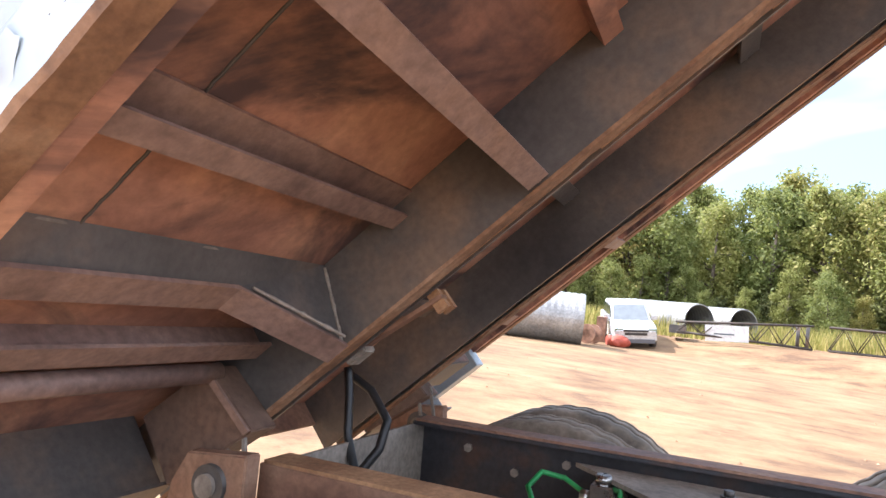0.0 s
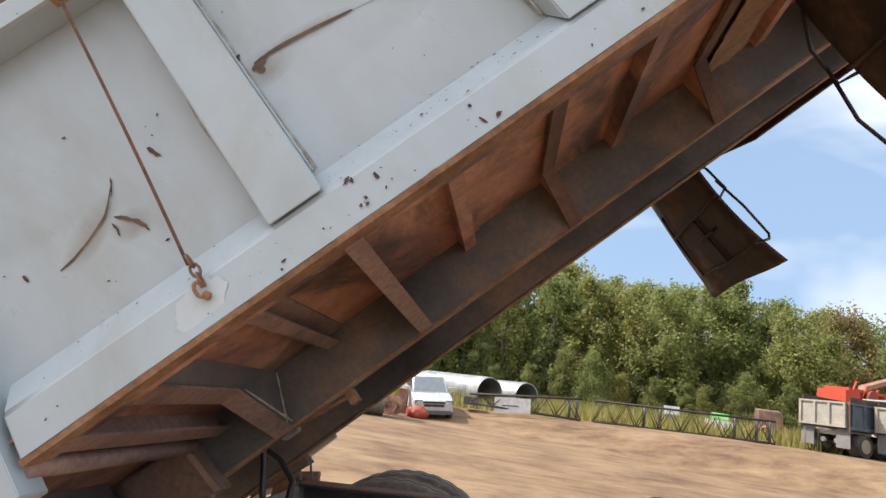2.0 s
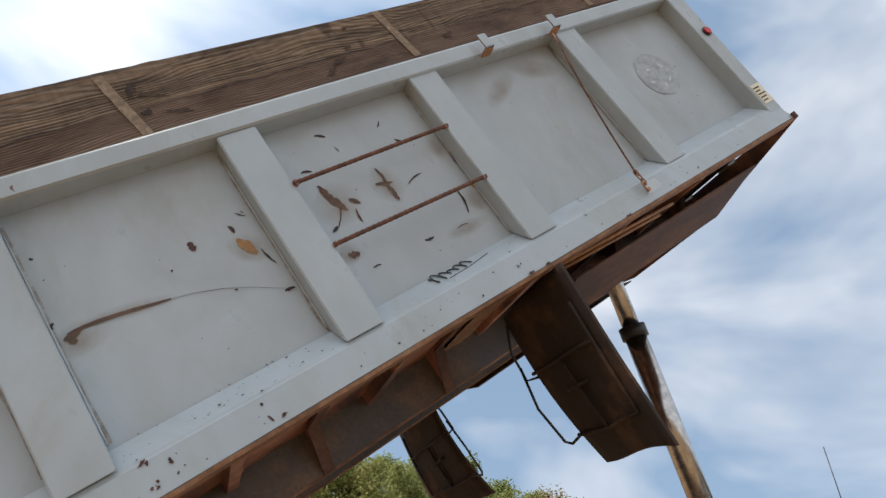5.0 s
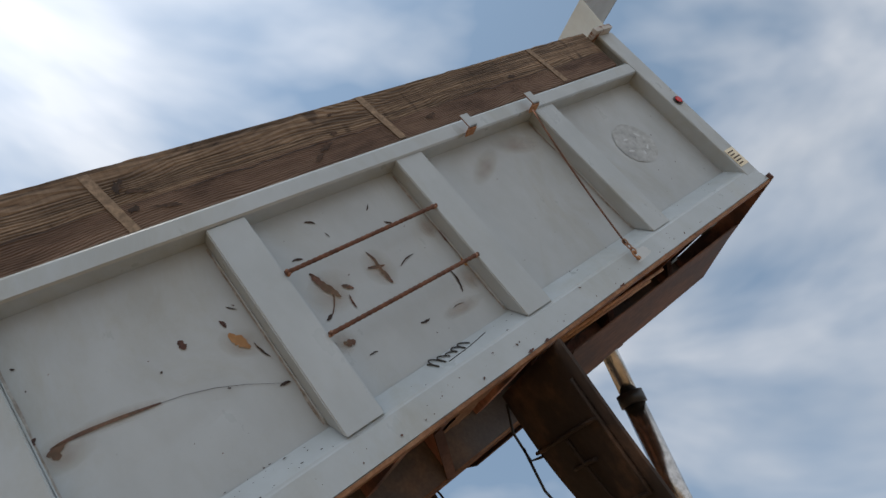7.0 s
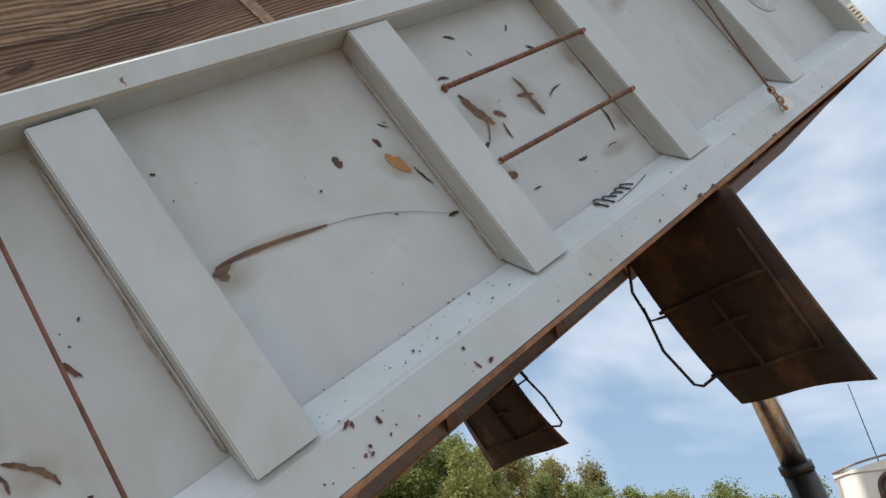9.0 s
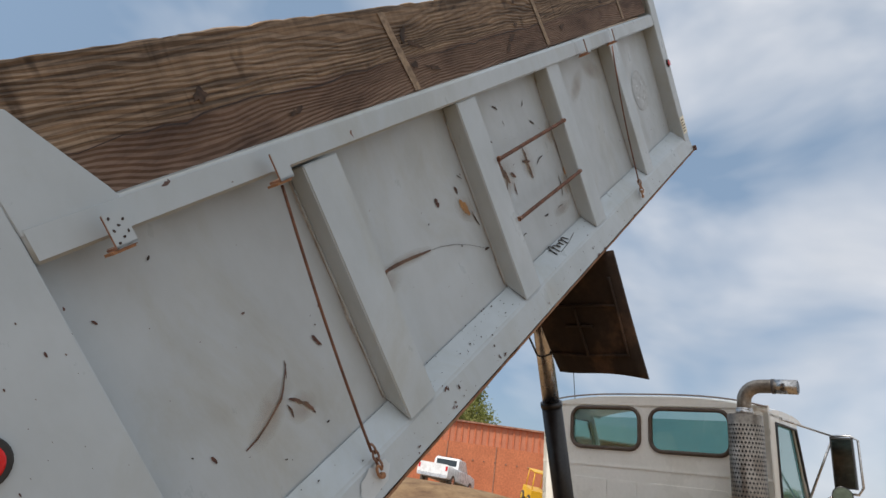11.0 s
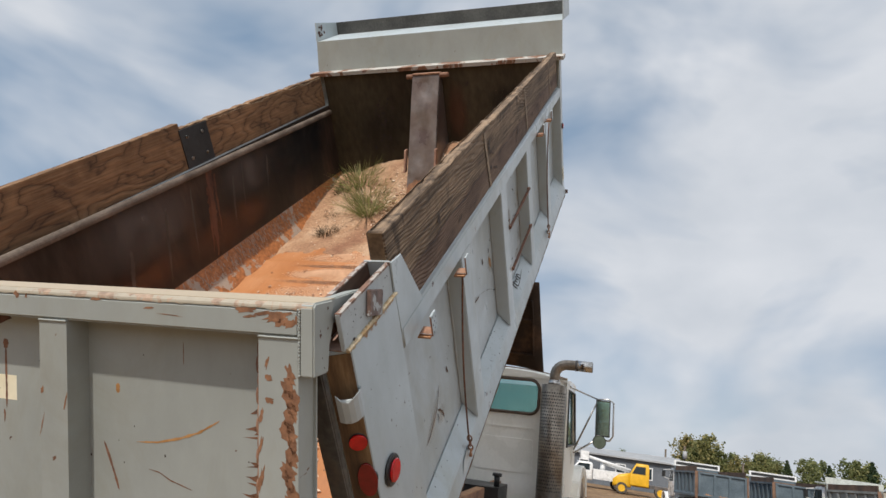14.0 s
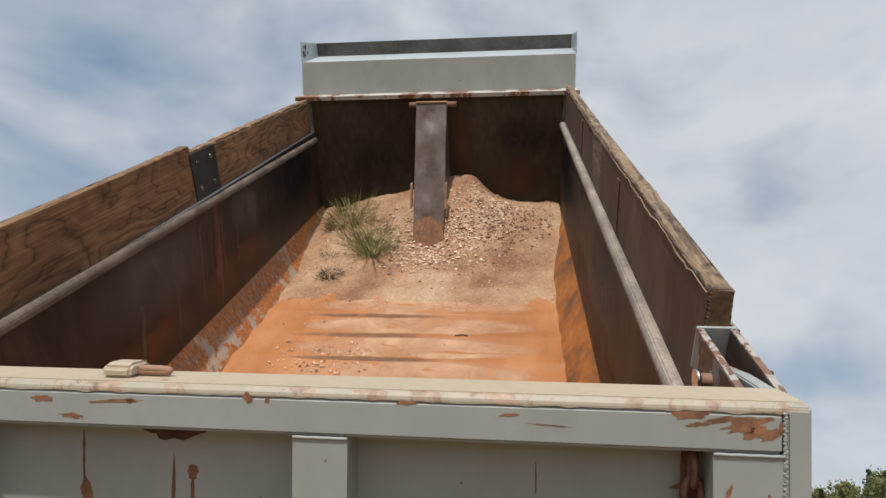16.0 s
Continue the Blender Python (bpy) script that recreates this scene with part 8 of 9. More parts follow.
def truss(a, b2, h0, h1, n, tip=False):
    """A lattice boom lying on its side: two pairs of chords with zigzag lacing; one end may taper."""
    a, b2 = Vector((*a, 0)), Vector((*b2, 0))
    a.z, b2.z = height(a.x, a.y) + 0.06, height(b2.x, b2.y) + 0.06
    d = (b2 - a).normalized()
    s = d.cross(Vector((0, 0, 1))).normalized()
    ob = thing("lattice_boom", "dark rusty lattice boom section lying on the dirt edge", "boom", Matrix.Translation(a), "lattice booms")
    L = (b2 - a).length

    def at(u, off, top):
        h = h0 + (h1 - h0) * u
        low = 0.35 * (1 - u) if tip else 0.0
        return s * off + d * L * u + Vector((0, 0, low + (h if top else 0.0)))

    for off in (0, 0.8):
        for top in (0, 1):
            bm = B()
            tube(bm, [at(0, off, top), at(1, off, top)], 0.05, 6)
            part("chord", bm, BOOM, ob)
        for k in range(n):
            bm = B()
            tube(bm, [at(k / n, off, 0), at((k + 0.5) / n, off, 1), at((k + 1) / n, off, 0)], 0.026, 5)
            part("lacing", bm, BOOM, ob)
    for u in ((0.93, 1.0) if tip else (0.30, 0.39, 0.81, 0.93, 1.0)):
        bm = B()
        tube(bm, [at(u, 0, 0) - Vector((0, 0, 0.06)), at(u, 0, 1) + Vector((0, 0, 0.04))], 0.075, 6)
        part("end_post", bm, BEAM, ob)
    if tip:
        bm = B()
        box(bm, -0.25, 0.45, -0.1, 0.9, 0.25, 0.62)
        part("boom_foot", bm, BEAM, ob, "heavy black boom foot", None, 0.05)


BOOM = mottled("dark_rusty_tube", (0.022, 0.018, 0.015), (0.07, 0.05, 0.038), 6, 0.8)
truss((-0.55, 29.3), (4.7, 30.1), 0.42, 0.98, 5, True)
truss((5.5, 30.3), (13.5, 29.8), 0.98, 0.98, 8)


def far_dump_truck(x, y, heading, boxmat, gatemat, cabmat, group, label, shieldmat, red=False):
    """x forward, origin under the tailgate."""
    v = thing("parked_dump_truck", label, "dump truck", place(x, y, heading), group)
    L, top = 4.6, 2.35
    bm = B()
    box(bm, 0.03, L, -1.17, 1.17, 1.18, 1.26)
    part("box_floor", bm, boxmat, v)
    for s in (-1, 1):
        bm = B()
        box(bm, 0.03, L, s * 1.135 - 0.02, s * 1.135 + 0.02, 1.26, top)
        wall = part("box_side", bm, boxmat, v, "ribbed steel box side")
        for k in range(6):
            bm = B()
            xx = 0.20 + 0.80 * k
            prism(bm, [(s * 1.155, 1.28), (s * 1.225, 1.34), (s * 1.225, top - 0.08), (s * 1.155, top - 0.08)], "x", xx, xx + 0.13)
            part("box_rib", bm, boxmat, wall)
        bm = B()
        prism(bm, [(s * 1.155, 1.17), (s * 1.235, 1.17), (s * 1.235, 1.26), (s * 1.155, 1.36)], "x", 0.02, L)
        part("bottom_rail", bm, boxmat, wall)
        bm = B()
        box(bm, 0.02, L, s * 1.18 - 0.06, s * 1.18 + 0.06, top - 0.08, top + 0.01)
        part("top_rail", bm, boxmat, wall)
        bm = B()
        box(bm, 0.15, L - 0.1, s * 1.15 - 0.025, s * 1.15 + 0.025, top + 0.012, top + 0.25)
        part("side_board", bm, SIDEBOARD, v, "brown timber side board")
        bm = B()
        box(bm, -0.02, 0.018, s * 1.19 - 0.06, s * 1.19 + 0.06, 1.05, top + 0.03)
        part("corner_post", bm, CORNER, v, "rusty rear corner post", None, 0.01)
    bm = B()
    box(bm, L, L + 0.06, -1.2, 1.2, 1.2, 2.62)
    part("headboard", bm, boxmat, v)
    bm = B()
    box(bm, -0.085, -0.045, -1.11, 1.11, 1.24, top - 0.02)
    gate = part("tailgate", bm, gatemat, v, "three-panel tailgate with rusty lower edge")
    for yy in (-1.12, -0.40, 0.30, 1.02):
        bm = B()
        box(bm, -0.16, -0.086, yy, yy + 0.10, 1.30, top - 0.08)
        part("gate_post", bm, gatemat, gate)
    for zz in (1.22, top - 0.08):
        bm = B()
        box(bm, -0.165, -0.086, -1.13, 1.13, zz, zz + 0.08)
        part("gate_rail", bm, gatemat, gate)
    for yy, w in ((-0.80, 0.40), (-0.05, 0.5), (0.65, 0.45)):
        bm = B()
        n = 12
        lo = [bm.verts.new((-0.0865, yy - w / 2 + w * k / n, 1.305)) for k in range(n + 1)]
        hi = [bm.verts.new((-0.0865, yy - w / 2 + w * k / n, 1.31 + 0.16 * abs(noise.noise((k * 0.6, yy * 7, x))) * math.sin(math.pi * k / n))) for k in range(n + 1)]
        for k in range(n):
            bm.faces.new([lo[k], hi[k], hi[k + 1], lo[k + 1]])
        part("rust_patch", bm, RUST_OR, gate, "rust along the gate's foot")
    if red:
        for s in (-1, 1):
            bm = B()
            prism(bm, [(s * 1.10, 1.30), (s * 1.10, 1.95), (s * 0.55, 1.30)], "x", -0.0895, -0.0865)
            part("red_panel", bm, REDDK, gate, "faded red painted corner")
    # shield over the cab: a folded sheet with an upturned front lip
    bm = B()
    prism(bm, [(L + 0.06, 2.58), (L + 0.06, 2.64), (L + 1.25, 2.72), (L + 1.27, 2.66)], "y", -1.2, 1.2)
    sh = part("cab_shield", bm, shieldmat, v, "pale folded cab shield")
    bm = B()
    box(bm, L + 0.02, L + 0.055, -1.22, 1.22, 2.63, 2.92)
    part("shield_back", bm, shieldmat, sh)
    if not red:
        bm = B()
        box(bm, L + 0.012, L + 0.0195, -1.12, 1.12, 2.70, 2.85)
        part("shield_slot", bm, BLACK, sh, "dark recess of the shield")
    # load of dark dirt against the headboard
    bm = B()
    prism(bm, [(2.2, 1.26), (L - 0.02, 2.5), (L - 0.02, 1.26)], "y", -1.1, 1.1)
    part("headboard_timber", bm, SIDEBOARD, v, "brown timber above the headboard")
    for s in (-1, 1):
        bm = B()
        prism(bm, [(s * 0.40, 0.72), (s * 0.46, 0.72), (s * 0.46, 1.0), (s * 0.40, 1.0)], "x", 0.25, 8.0)
        part("chassis_rail", bm, BEAM, v)
        bm = B()
        box(bm, 0.10, 0.12, s * 0.86 - 0.32, s * 0.86 + 0.32, 0.32, 1.16)
        part("mud_flap", bm, FLAPGREY, v, "grey dusty mud flap")
        for xx in (1.15, 2.45):
            small_wheel(v, xx, s * 0.92, 0.52, 0.56, RIMC)
        small_wheel(v, 7.3, s * 1.0, 0.52, 0.3, RIMC)
        bm = B()
        disc(bm, (0.55, s * 0.32, 0.62), (-1, 0, 0), 0.11, 0.16, 14)
        part("brake_pot", bm, WHITE, v, "pale brake chamber")
    bm = B()
    tube(bm, [(1.15, -0.95, 0.52), (1.15, 0.95, 0.52)], 0.10, 10)
    tube(bm, [(2.45, -0.95, 0.52), (2.45, 0.95, 0.52)], 0.10, 10)
    part("axle", bm, BEAM, v)
    bm = B()
    box(bm, 0.28, 0.34, -0.52, 0.52, 0.86, 1.02)
    part("light_bar", bm, BEIGE, v, "rear light bar")
    bm = B()
    loft(bm, [[(xx, yy, zz) for yy, zz in rounded(-1.1, 1.1, 0.95, z1, 0.12, 3)] for xx, z1 in ((5.1, 2.38), (5.15, 2.50), (6.1, 2.50), (6.5, 1.95), (6.55, 1.8))])
    cb = part("cab", bm, cabmat, v, "truck cab")
    bm = B()
    loft(bm, [[(xx, yy, zz) for yy, zz in rounded(-w, w, 0.7, z1, 0.14, 3)] for xx, z1, w in ((6.45, 1.85, 0.85), (7.6, 1.68, 0.85), (8.0, 1.45, 0.8))])
    part("bonnet", bm, cabmat, v)
    for s in (-1, 1):
        bm = B()
        bm.faces.new([bm.verts.new(p) for p in ((5.35, s * 1.105, 1.78), (6.4, s * 1.105, 1.78), (6.08, s * 1.105, 2.36), (5.35, s * 1.105, 2.36))])
        part("door_window", bm, DARKGL, cb)
        bm = B()
        loft(bm, [[(7.3 + r * math.cos(radians(a)), s * 1.02 + q, 0.55 + r * math.sin(radians(a))) for q, r in ((-0.2, 0.62), (0.2, 0.62), (0.2, 0.56), (-0.2, 0.56))] for a in range(0, 181, 20)])
        part("wing", bm, cabmat, v, "rounded wheel wing")
        bm = B()
        tube(bm, [(6.3, s * 1.1, 1.85), (6.4, s * 1.42, 1.95), (6.4, s * 1.42, 2.35), (6.1, s * 1.1, 2.4)], 0.025, 6)
        mir = part("mirror_arm", bm, WHITE, cb)
        bm = B()
        box(bm, 6.36, 6.42, s * 1.42 - 0.09, s * 1.42 + 0.09, 1.95, 2.32)
        part("mirror", bm, BLACK, mir)
    bm = B()
    bm.faces.new([bm.verts.new(p) for p in ((5.098, -0.8, 1.85), (5.098, 0.8, 1.85), (5.098, 0.8, 2.3), (5.098, -0.8, 2.3))])
    part("rear_window", bm, DARKGL, cb)
    bm = B()
    tube(bm, [(5.0, -0.85, 1.0), (5.0, -0.85, 2.62)], 0.08, 10)
    part("exhaust_stack", bm, STEEL, v)
    for s in (-1, 1):
        bm = B()
        tube(bm, [(4.2, s * 0.85, 0.72), (5.4, s * 0.85, 0.72)], 0.28, 16)
        part("fuel_tank", bm, STEEL, v, "round fuel tank")


SIDEBOARD = mottled("brown_plank", (0.055, 0.034, 0.024), (0.13, 0.08, 0.055), 2, 0.9, 0, 20, 0.2)
CORNER = mottled("rusty_post", (0.10, 0.055, 0.035), (0.22, 0.13, 0.085), 3, 0.8)
FLAPGREY = mottled("dusty_grey_flap", (0.14, 0.135, 0.125), (0.22, 0.21, 0.195), 2, 0.9)
RIMC = plain("dusty_cream_rim", (0.42, 0.38, 0.30), 0.6)
REDDK = plain("faded_red_paint", (0.26, 0.05, 0.03), 0.7)
PALEGREY = mottled("pale_grey_paint", (0.40, 0.43, 0.40), (0.50, 0.53, 0.50), 1.5, 0.6, 0, 20, 0.1)
GREYBED = mottled("mid_grey_paint", (0.17, 0.185, 0.18), (0.27, 0.285, 0.275), 1.5, 0.65, 0, 20, 0.1)
far_dump_truck(15.9, 29.9, 61, SLATE, BEIGE, WHITE, "trucks parked by the trees", "slate-blue dump truck with beige three-panel tailgate by the trees", PALEGREY)
far_dump_truck(18.5, 28.4, 60, SLATE, BEIGE, WHITE, "trucks parked by the trees", "slate-blue dump truck with beige three-panel tailgate by the trees", PALEGREY)
far_dump_truck(32.4, -4.9, 81, SLATE, SLATE, WHITE, "trucks parked in the lot", "slate-blue dump truck with white cab in the lot", WHITE)
far_dump_truck(33.7, -8.6, 86, SLATE, SLATE, WHITE, "trucks parked in the lot", "slate-blue dump truck with white cab in the lot", WHITE)
far_dump_truck(27.4, -11.1, 82, GREYBED, BEIGE, WHITE, "trucks parked in the lot", "grey dump truck with beige tailgate and red corners", PALEGREY, True)


def yellow_truck():
    v = thing("tractor_unit", "yellow bonneted tractor truck parked before the grey shed", "truck", place(53.2, -1.7, 0) @ Matrix.Scale(0.9, 4))
    bm = B()
    loft(bm, [[(xx, yy, zz) for yy, zz in rounded(-1.1, 1.1, 0.8, z1, 0.15, 3)] for xx, z1 in ((-0.4, 2.5), (-0.3, 2.75), (0.7, 2.75), (1.15, 2.0), (1.2, 1.9))])
    part("cab", bm, YELLOW, v)
    bm = B()
    loft(bm, [[(xx, yy, zz) for yy, zz in rounded(-w, w, 0.6, z1, 0.2, 3)] for xx, z1, w in ((1.1, 1.9, 1.0), (2.2, 1.6, 1.0), (2.7, 1.2, 0.95))])
    part("bonnet", bm, YELLOW, v)
    for s in (-1, 1):
        bm = B()
        bm.faces.new([bm.verts.new(p) for p in ((-0.1, s * 1.11, 1.85), (1.05, s * 1.11, 1.85), (0.7, s * 1.11, 2.5), (-0.1, s * 1.11, 2.5))])
        part("door_window", bm, DARKGL, v)
        for xx in (-2.6, -1.4, 1.9):
            small_wheel(v, xx, s * 0.95, 0.5, 0.4, YELLOW)
    bm = B()
    bm.faces.new([bm.verts.new(p) for p in ((1.16, -0.95, 2.0), (1.16, 0.95, 2.0), (0.75, 0.95, 2.68), (0.75, -0.95, 2.68))])
    part("windscreen", bm, DARKGL, v)
    bm = B()
    box(bm, -3.4, 1.0, -0.45, 0.45, 0.75, 1.05)
    part("chassis", bm, BEAM, v)


yellow_truck()


def white_van():
    v = thing("service_truck", "white bucket truck with a folded boom parked by the shed", "truck", place(56.0, 2.3, 350))
    bm = B()
    box(bm, -3.0, 0.3, -1.05, 1.05, 0.75, 1.55)
    body = part("service_body", bm, WHITE, v, "white service body with lockers", None, 0.04)
    for s in (-1, 1):
        for k in range(3):
            bm = B()
            box(bm, -2.9 + 1.05 * k, -1.95 + 1.05 * k, s * 1.055 - 0.012, s * 1.055 + 0.012, 0.85, 1.48)
            part("locker_door", bm, WHITE, body, "", None, 0.01)
    bm = B()
    loft(bm, [[(xx, yy, zz) for yy, zz in rounded(-w, w, 0.6, z1, 0.15, 3)] for xx, z1, w in ((0.35, 1.95, 0.98), (0.5, 2.08, 0.98), (1.5, 2.08, 0.98), (2.05, 1.45, 0.98), (2.1, 1.40, 0.95), (3.3, 1.25, 0.88), (3.5, 0.95, 0.85))])
    cab2 = part("cab", bm, WHITE, v, "white bonneted cab")
    for s in (-1, 1):
        bm = B()
        bm.faces.new([bm.verts.new(p) for p in ((0.6, s * 0.985, 1.42), (1.9, s * 0.985, 1.42), (1.5, s * 0.985, 1.92), (0.6, s * 0.985, 1.92))])
        part("door_window", bm, DARKGL, cab2)
    bm = B()
    bm.faces.new([bm.verts.new(p) for p in ((2.07, -0.85, 1.48), (2.07, 0.85, 1.48), (1.56, 0.85, 2.04), (1.56, -0.85, 2.04))])
    part("windscreen", bm, DARKGL, cab2)
    bm = B()
    box(bm, 3.48, 3.53, -0.6, 0.6, 0.75, 1.1)
    part("grille", bm, BLACK, cab2)
    bm = B()
    tube(bm, [(-0.6, 0, 1.55), (-0.6, 0, 2.1)], 0.22, 12)
    mast = part("boom_turret", bm, WHITE, v)
    bm = B()
    tube(bm, [(-0.6, 0, 2.15), (-2.9, 0.1, 1.75)], 0.15, 8)
    part("lower_arm", bm, WHITE, mast, "white boom arm")
    bm = B()
    tube(bm, [(-2.9, 0.35, 1.85), (0.9, 0.35, 2.55)], 0.12, 8)
    part("upper_arm", bm, WHITE, mast, "white boom arm")
    bm = B()
    box(bm, 0.7, 1.4, 0.0, 0.7, 2.25, 2.95)
    part("bucket", bm, WHITE, mast, "white work bucket", None, 0.05)
    for s in (-1, 1):
        for xx in (-1.9, 2.7):
            small_wheel(v, xx, s * 0.9, 0.46, 0.3)


white_van()


def pickup():
    v = thing("pickup_truck", "white pickup parked in front of the red wall", "car", place(30.4, 24.2, 70))
    bm = B()
    loft(bm, [[(xx, yy, zz) for yy, zz in rounded(-0.95, 0.95, 0.45, z1, 0.1, 3)] for xx, z1 in ((-2.8, 1.2), (0.0, 1.2), (0.1, 1.2), (1.6, 1.2), (2.6, 1.1), (2.8, 0.9))])
    part("body", bm, WHITE, v)
    bm = B()
    loft(bm, [[(xx, yy, zz) for yy, zz in rounded(-0.8, 0.8, 1.15, z1, 0.1, 3)] for xx, z1 in ((-0.6, 1.7), (-0.4, 1.85), (0.8, 1.85), (1.5, 1.25))])
    part("cabin", bm, WHITE, v)
    bm = B()
    box(bm, -0.62, -0.58, -0.65, 0.65, 1.35, 1.7)
    part("rear_window", bm, DARKGL, v)
    bm = B()
    box(bm, -2.83, -2.8, -0.9, 0.9, 0.45, 0.62)
    part("bumper", bm, STEEL, v)
    for s in (-1, 1):
        bm = B()
        box(bm, -2.82, -2.79, s * 0.85 - 0.06, s * 0.85 + 0.06, 0.85, 1.1)
        part("tail_lamp", bm, RED, v)
        for xx in (-1.7, 1.8):
            small_wheel(v, xx, s * 0.85, 0.38, 0.26)


pickup()


def forklift():
    v = thing("forklift", "yellow forklift standing by the red wall", "forklift", place(26.5, 15.5, 40) @ Matrix.Scale(0.72, 4))
    bm = B()
    box(bm, -1.0, 1.0, -0.6, 0.6, 0.35, 1.0)
    part("body", bm, YELLOW, v, "", None, 0.06)
    for xx in (-0.7, 0.7):
        for s in (-1, 1):
            bm = B()
            tube(bm, [(xx, s * 0.5, 0.9), (xx * 0.9, s * 0.5, 2.1)], 0.04, 6)
            part("guard_post", bm, YELLOW, v)
            small_wheel(v, xx, s * 0.55, 0.33, 0.25, YELLOW)
    bm = B()
    box(bm, -0.75, 0.75, -0.55, 0.55, 2.1, 2.16)
    part("overhead_guard", bm, YELLOW, v)


forklift()


def red_crane():
    v = thing("crane_wreck", "red crane parts and dark lattice heaped behind the parked trucks", "machine", place(20.6, 36.0, 60))
    for nm, b6 in (("winch_housing", (-2.3, -1.1, -0.8, 0.8, 1.7, 3.35)), ("house", (-1.1, 1.2, -0.9, 0.9, 1.6, 2.95)), ("deck", (-1.9, 2.2, -0.7, 0.7, 3.36, 3.52)), ("beam", (0.6, 3.4, -0.5, -0.2, 2.75, 3.0))):
        bm = B()
        box(bm, *b6)
        part(nm, bm, REDP if nm != "beam" else REDDK, v, "", None, 0.05)
    for k in range(4):
        bm = B()
        tube(bm, [(-1.8 + 0.9 * k, -0.72, 3.0), (-1.3 + 0.9 * k, -0.72, 3.9 - 0.12 * k)], 0.06, 6)
        part("strut", bm, REDP, v)
    bm = B()
    disc(bm, (-0.4, -0.95, 3.1), (0, -1, 0), 0.42, 0.14, 20)
    part("sheave", bm, REDDK, v)
    bm = B()
    prism(bm, [(0.3, 3.55), (4.0, 4.72), (4.1, 4.95), (0.4, 3.85)], "y", -0.25, 0.25)
    part("boom_foot", bm, RUST, v)
    for a, c in (((2.6, -1.0, 2.9), (6.4, -1.2, 4.5)), ((2.9, -1.0, 3.9), (6.6, -1.2, 4.7)), ((2.6, 0.4, 3.0), (6.5, 0.3, 4.4))):
        bm = B()
        tube(bm, [a, c], 0.06, 6)
        part("lattice_chord", bm, BOOM, v, "dark weathered chord")
    for k in range(9):
        bm = B()
        x = 2.8 + 0.42 * k
        tube(bm, [(x, -1.05, 2.9 + 0.40 * (x - 2.6)), (x + 0.42, -1.1, 3.95 + 0.2 * (x - 2.9))], 0.035, 5)
        tube(bm, [(x, -1.05, 3.9 + 0.2 * (x - 2.9)), (x + 0.42, 0.35, 3.0 + 0.36 * (x - 2.4))], 0.035, 5)
        part("lattice_brace", bm, BOOM, v, "dark weathered brace")
    bm = B()
    box(bm, -1.6, 1.6, -1.3, 1.3, 0.0, 1.6)
    part("undercarriage", bm, BEAM, v)


red_crane()


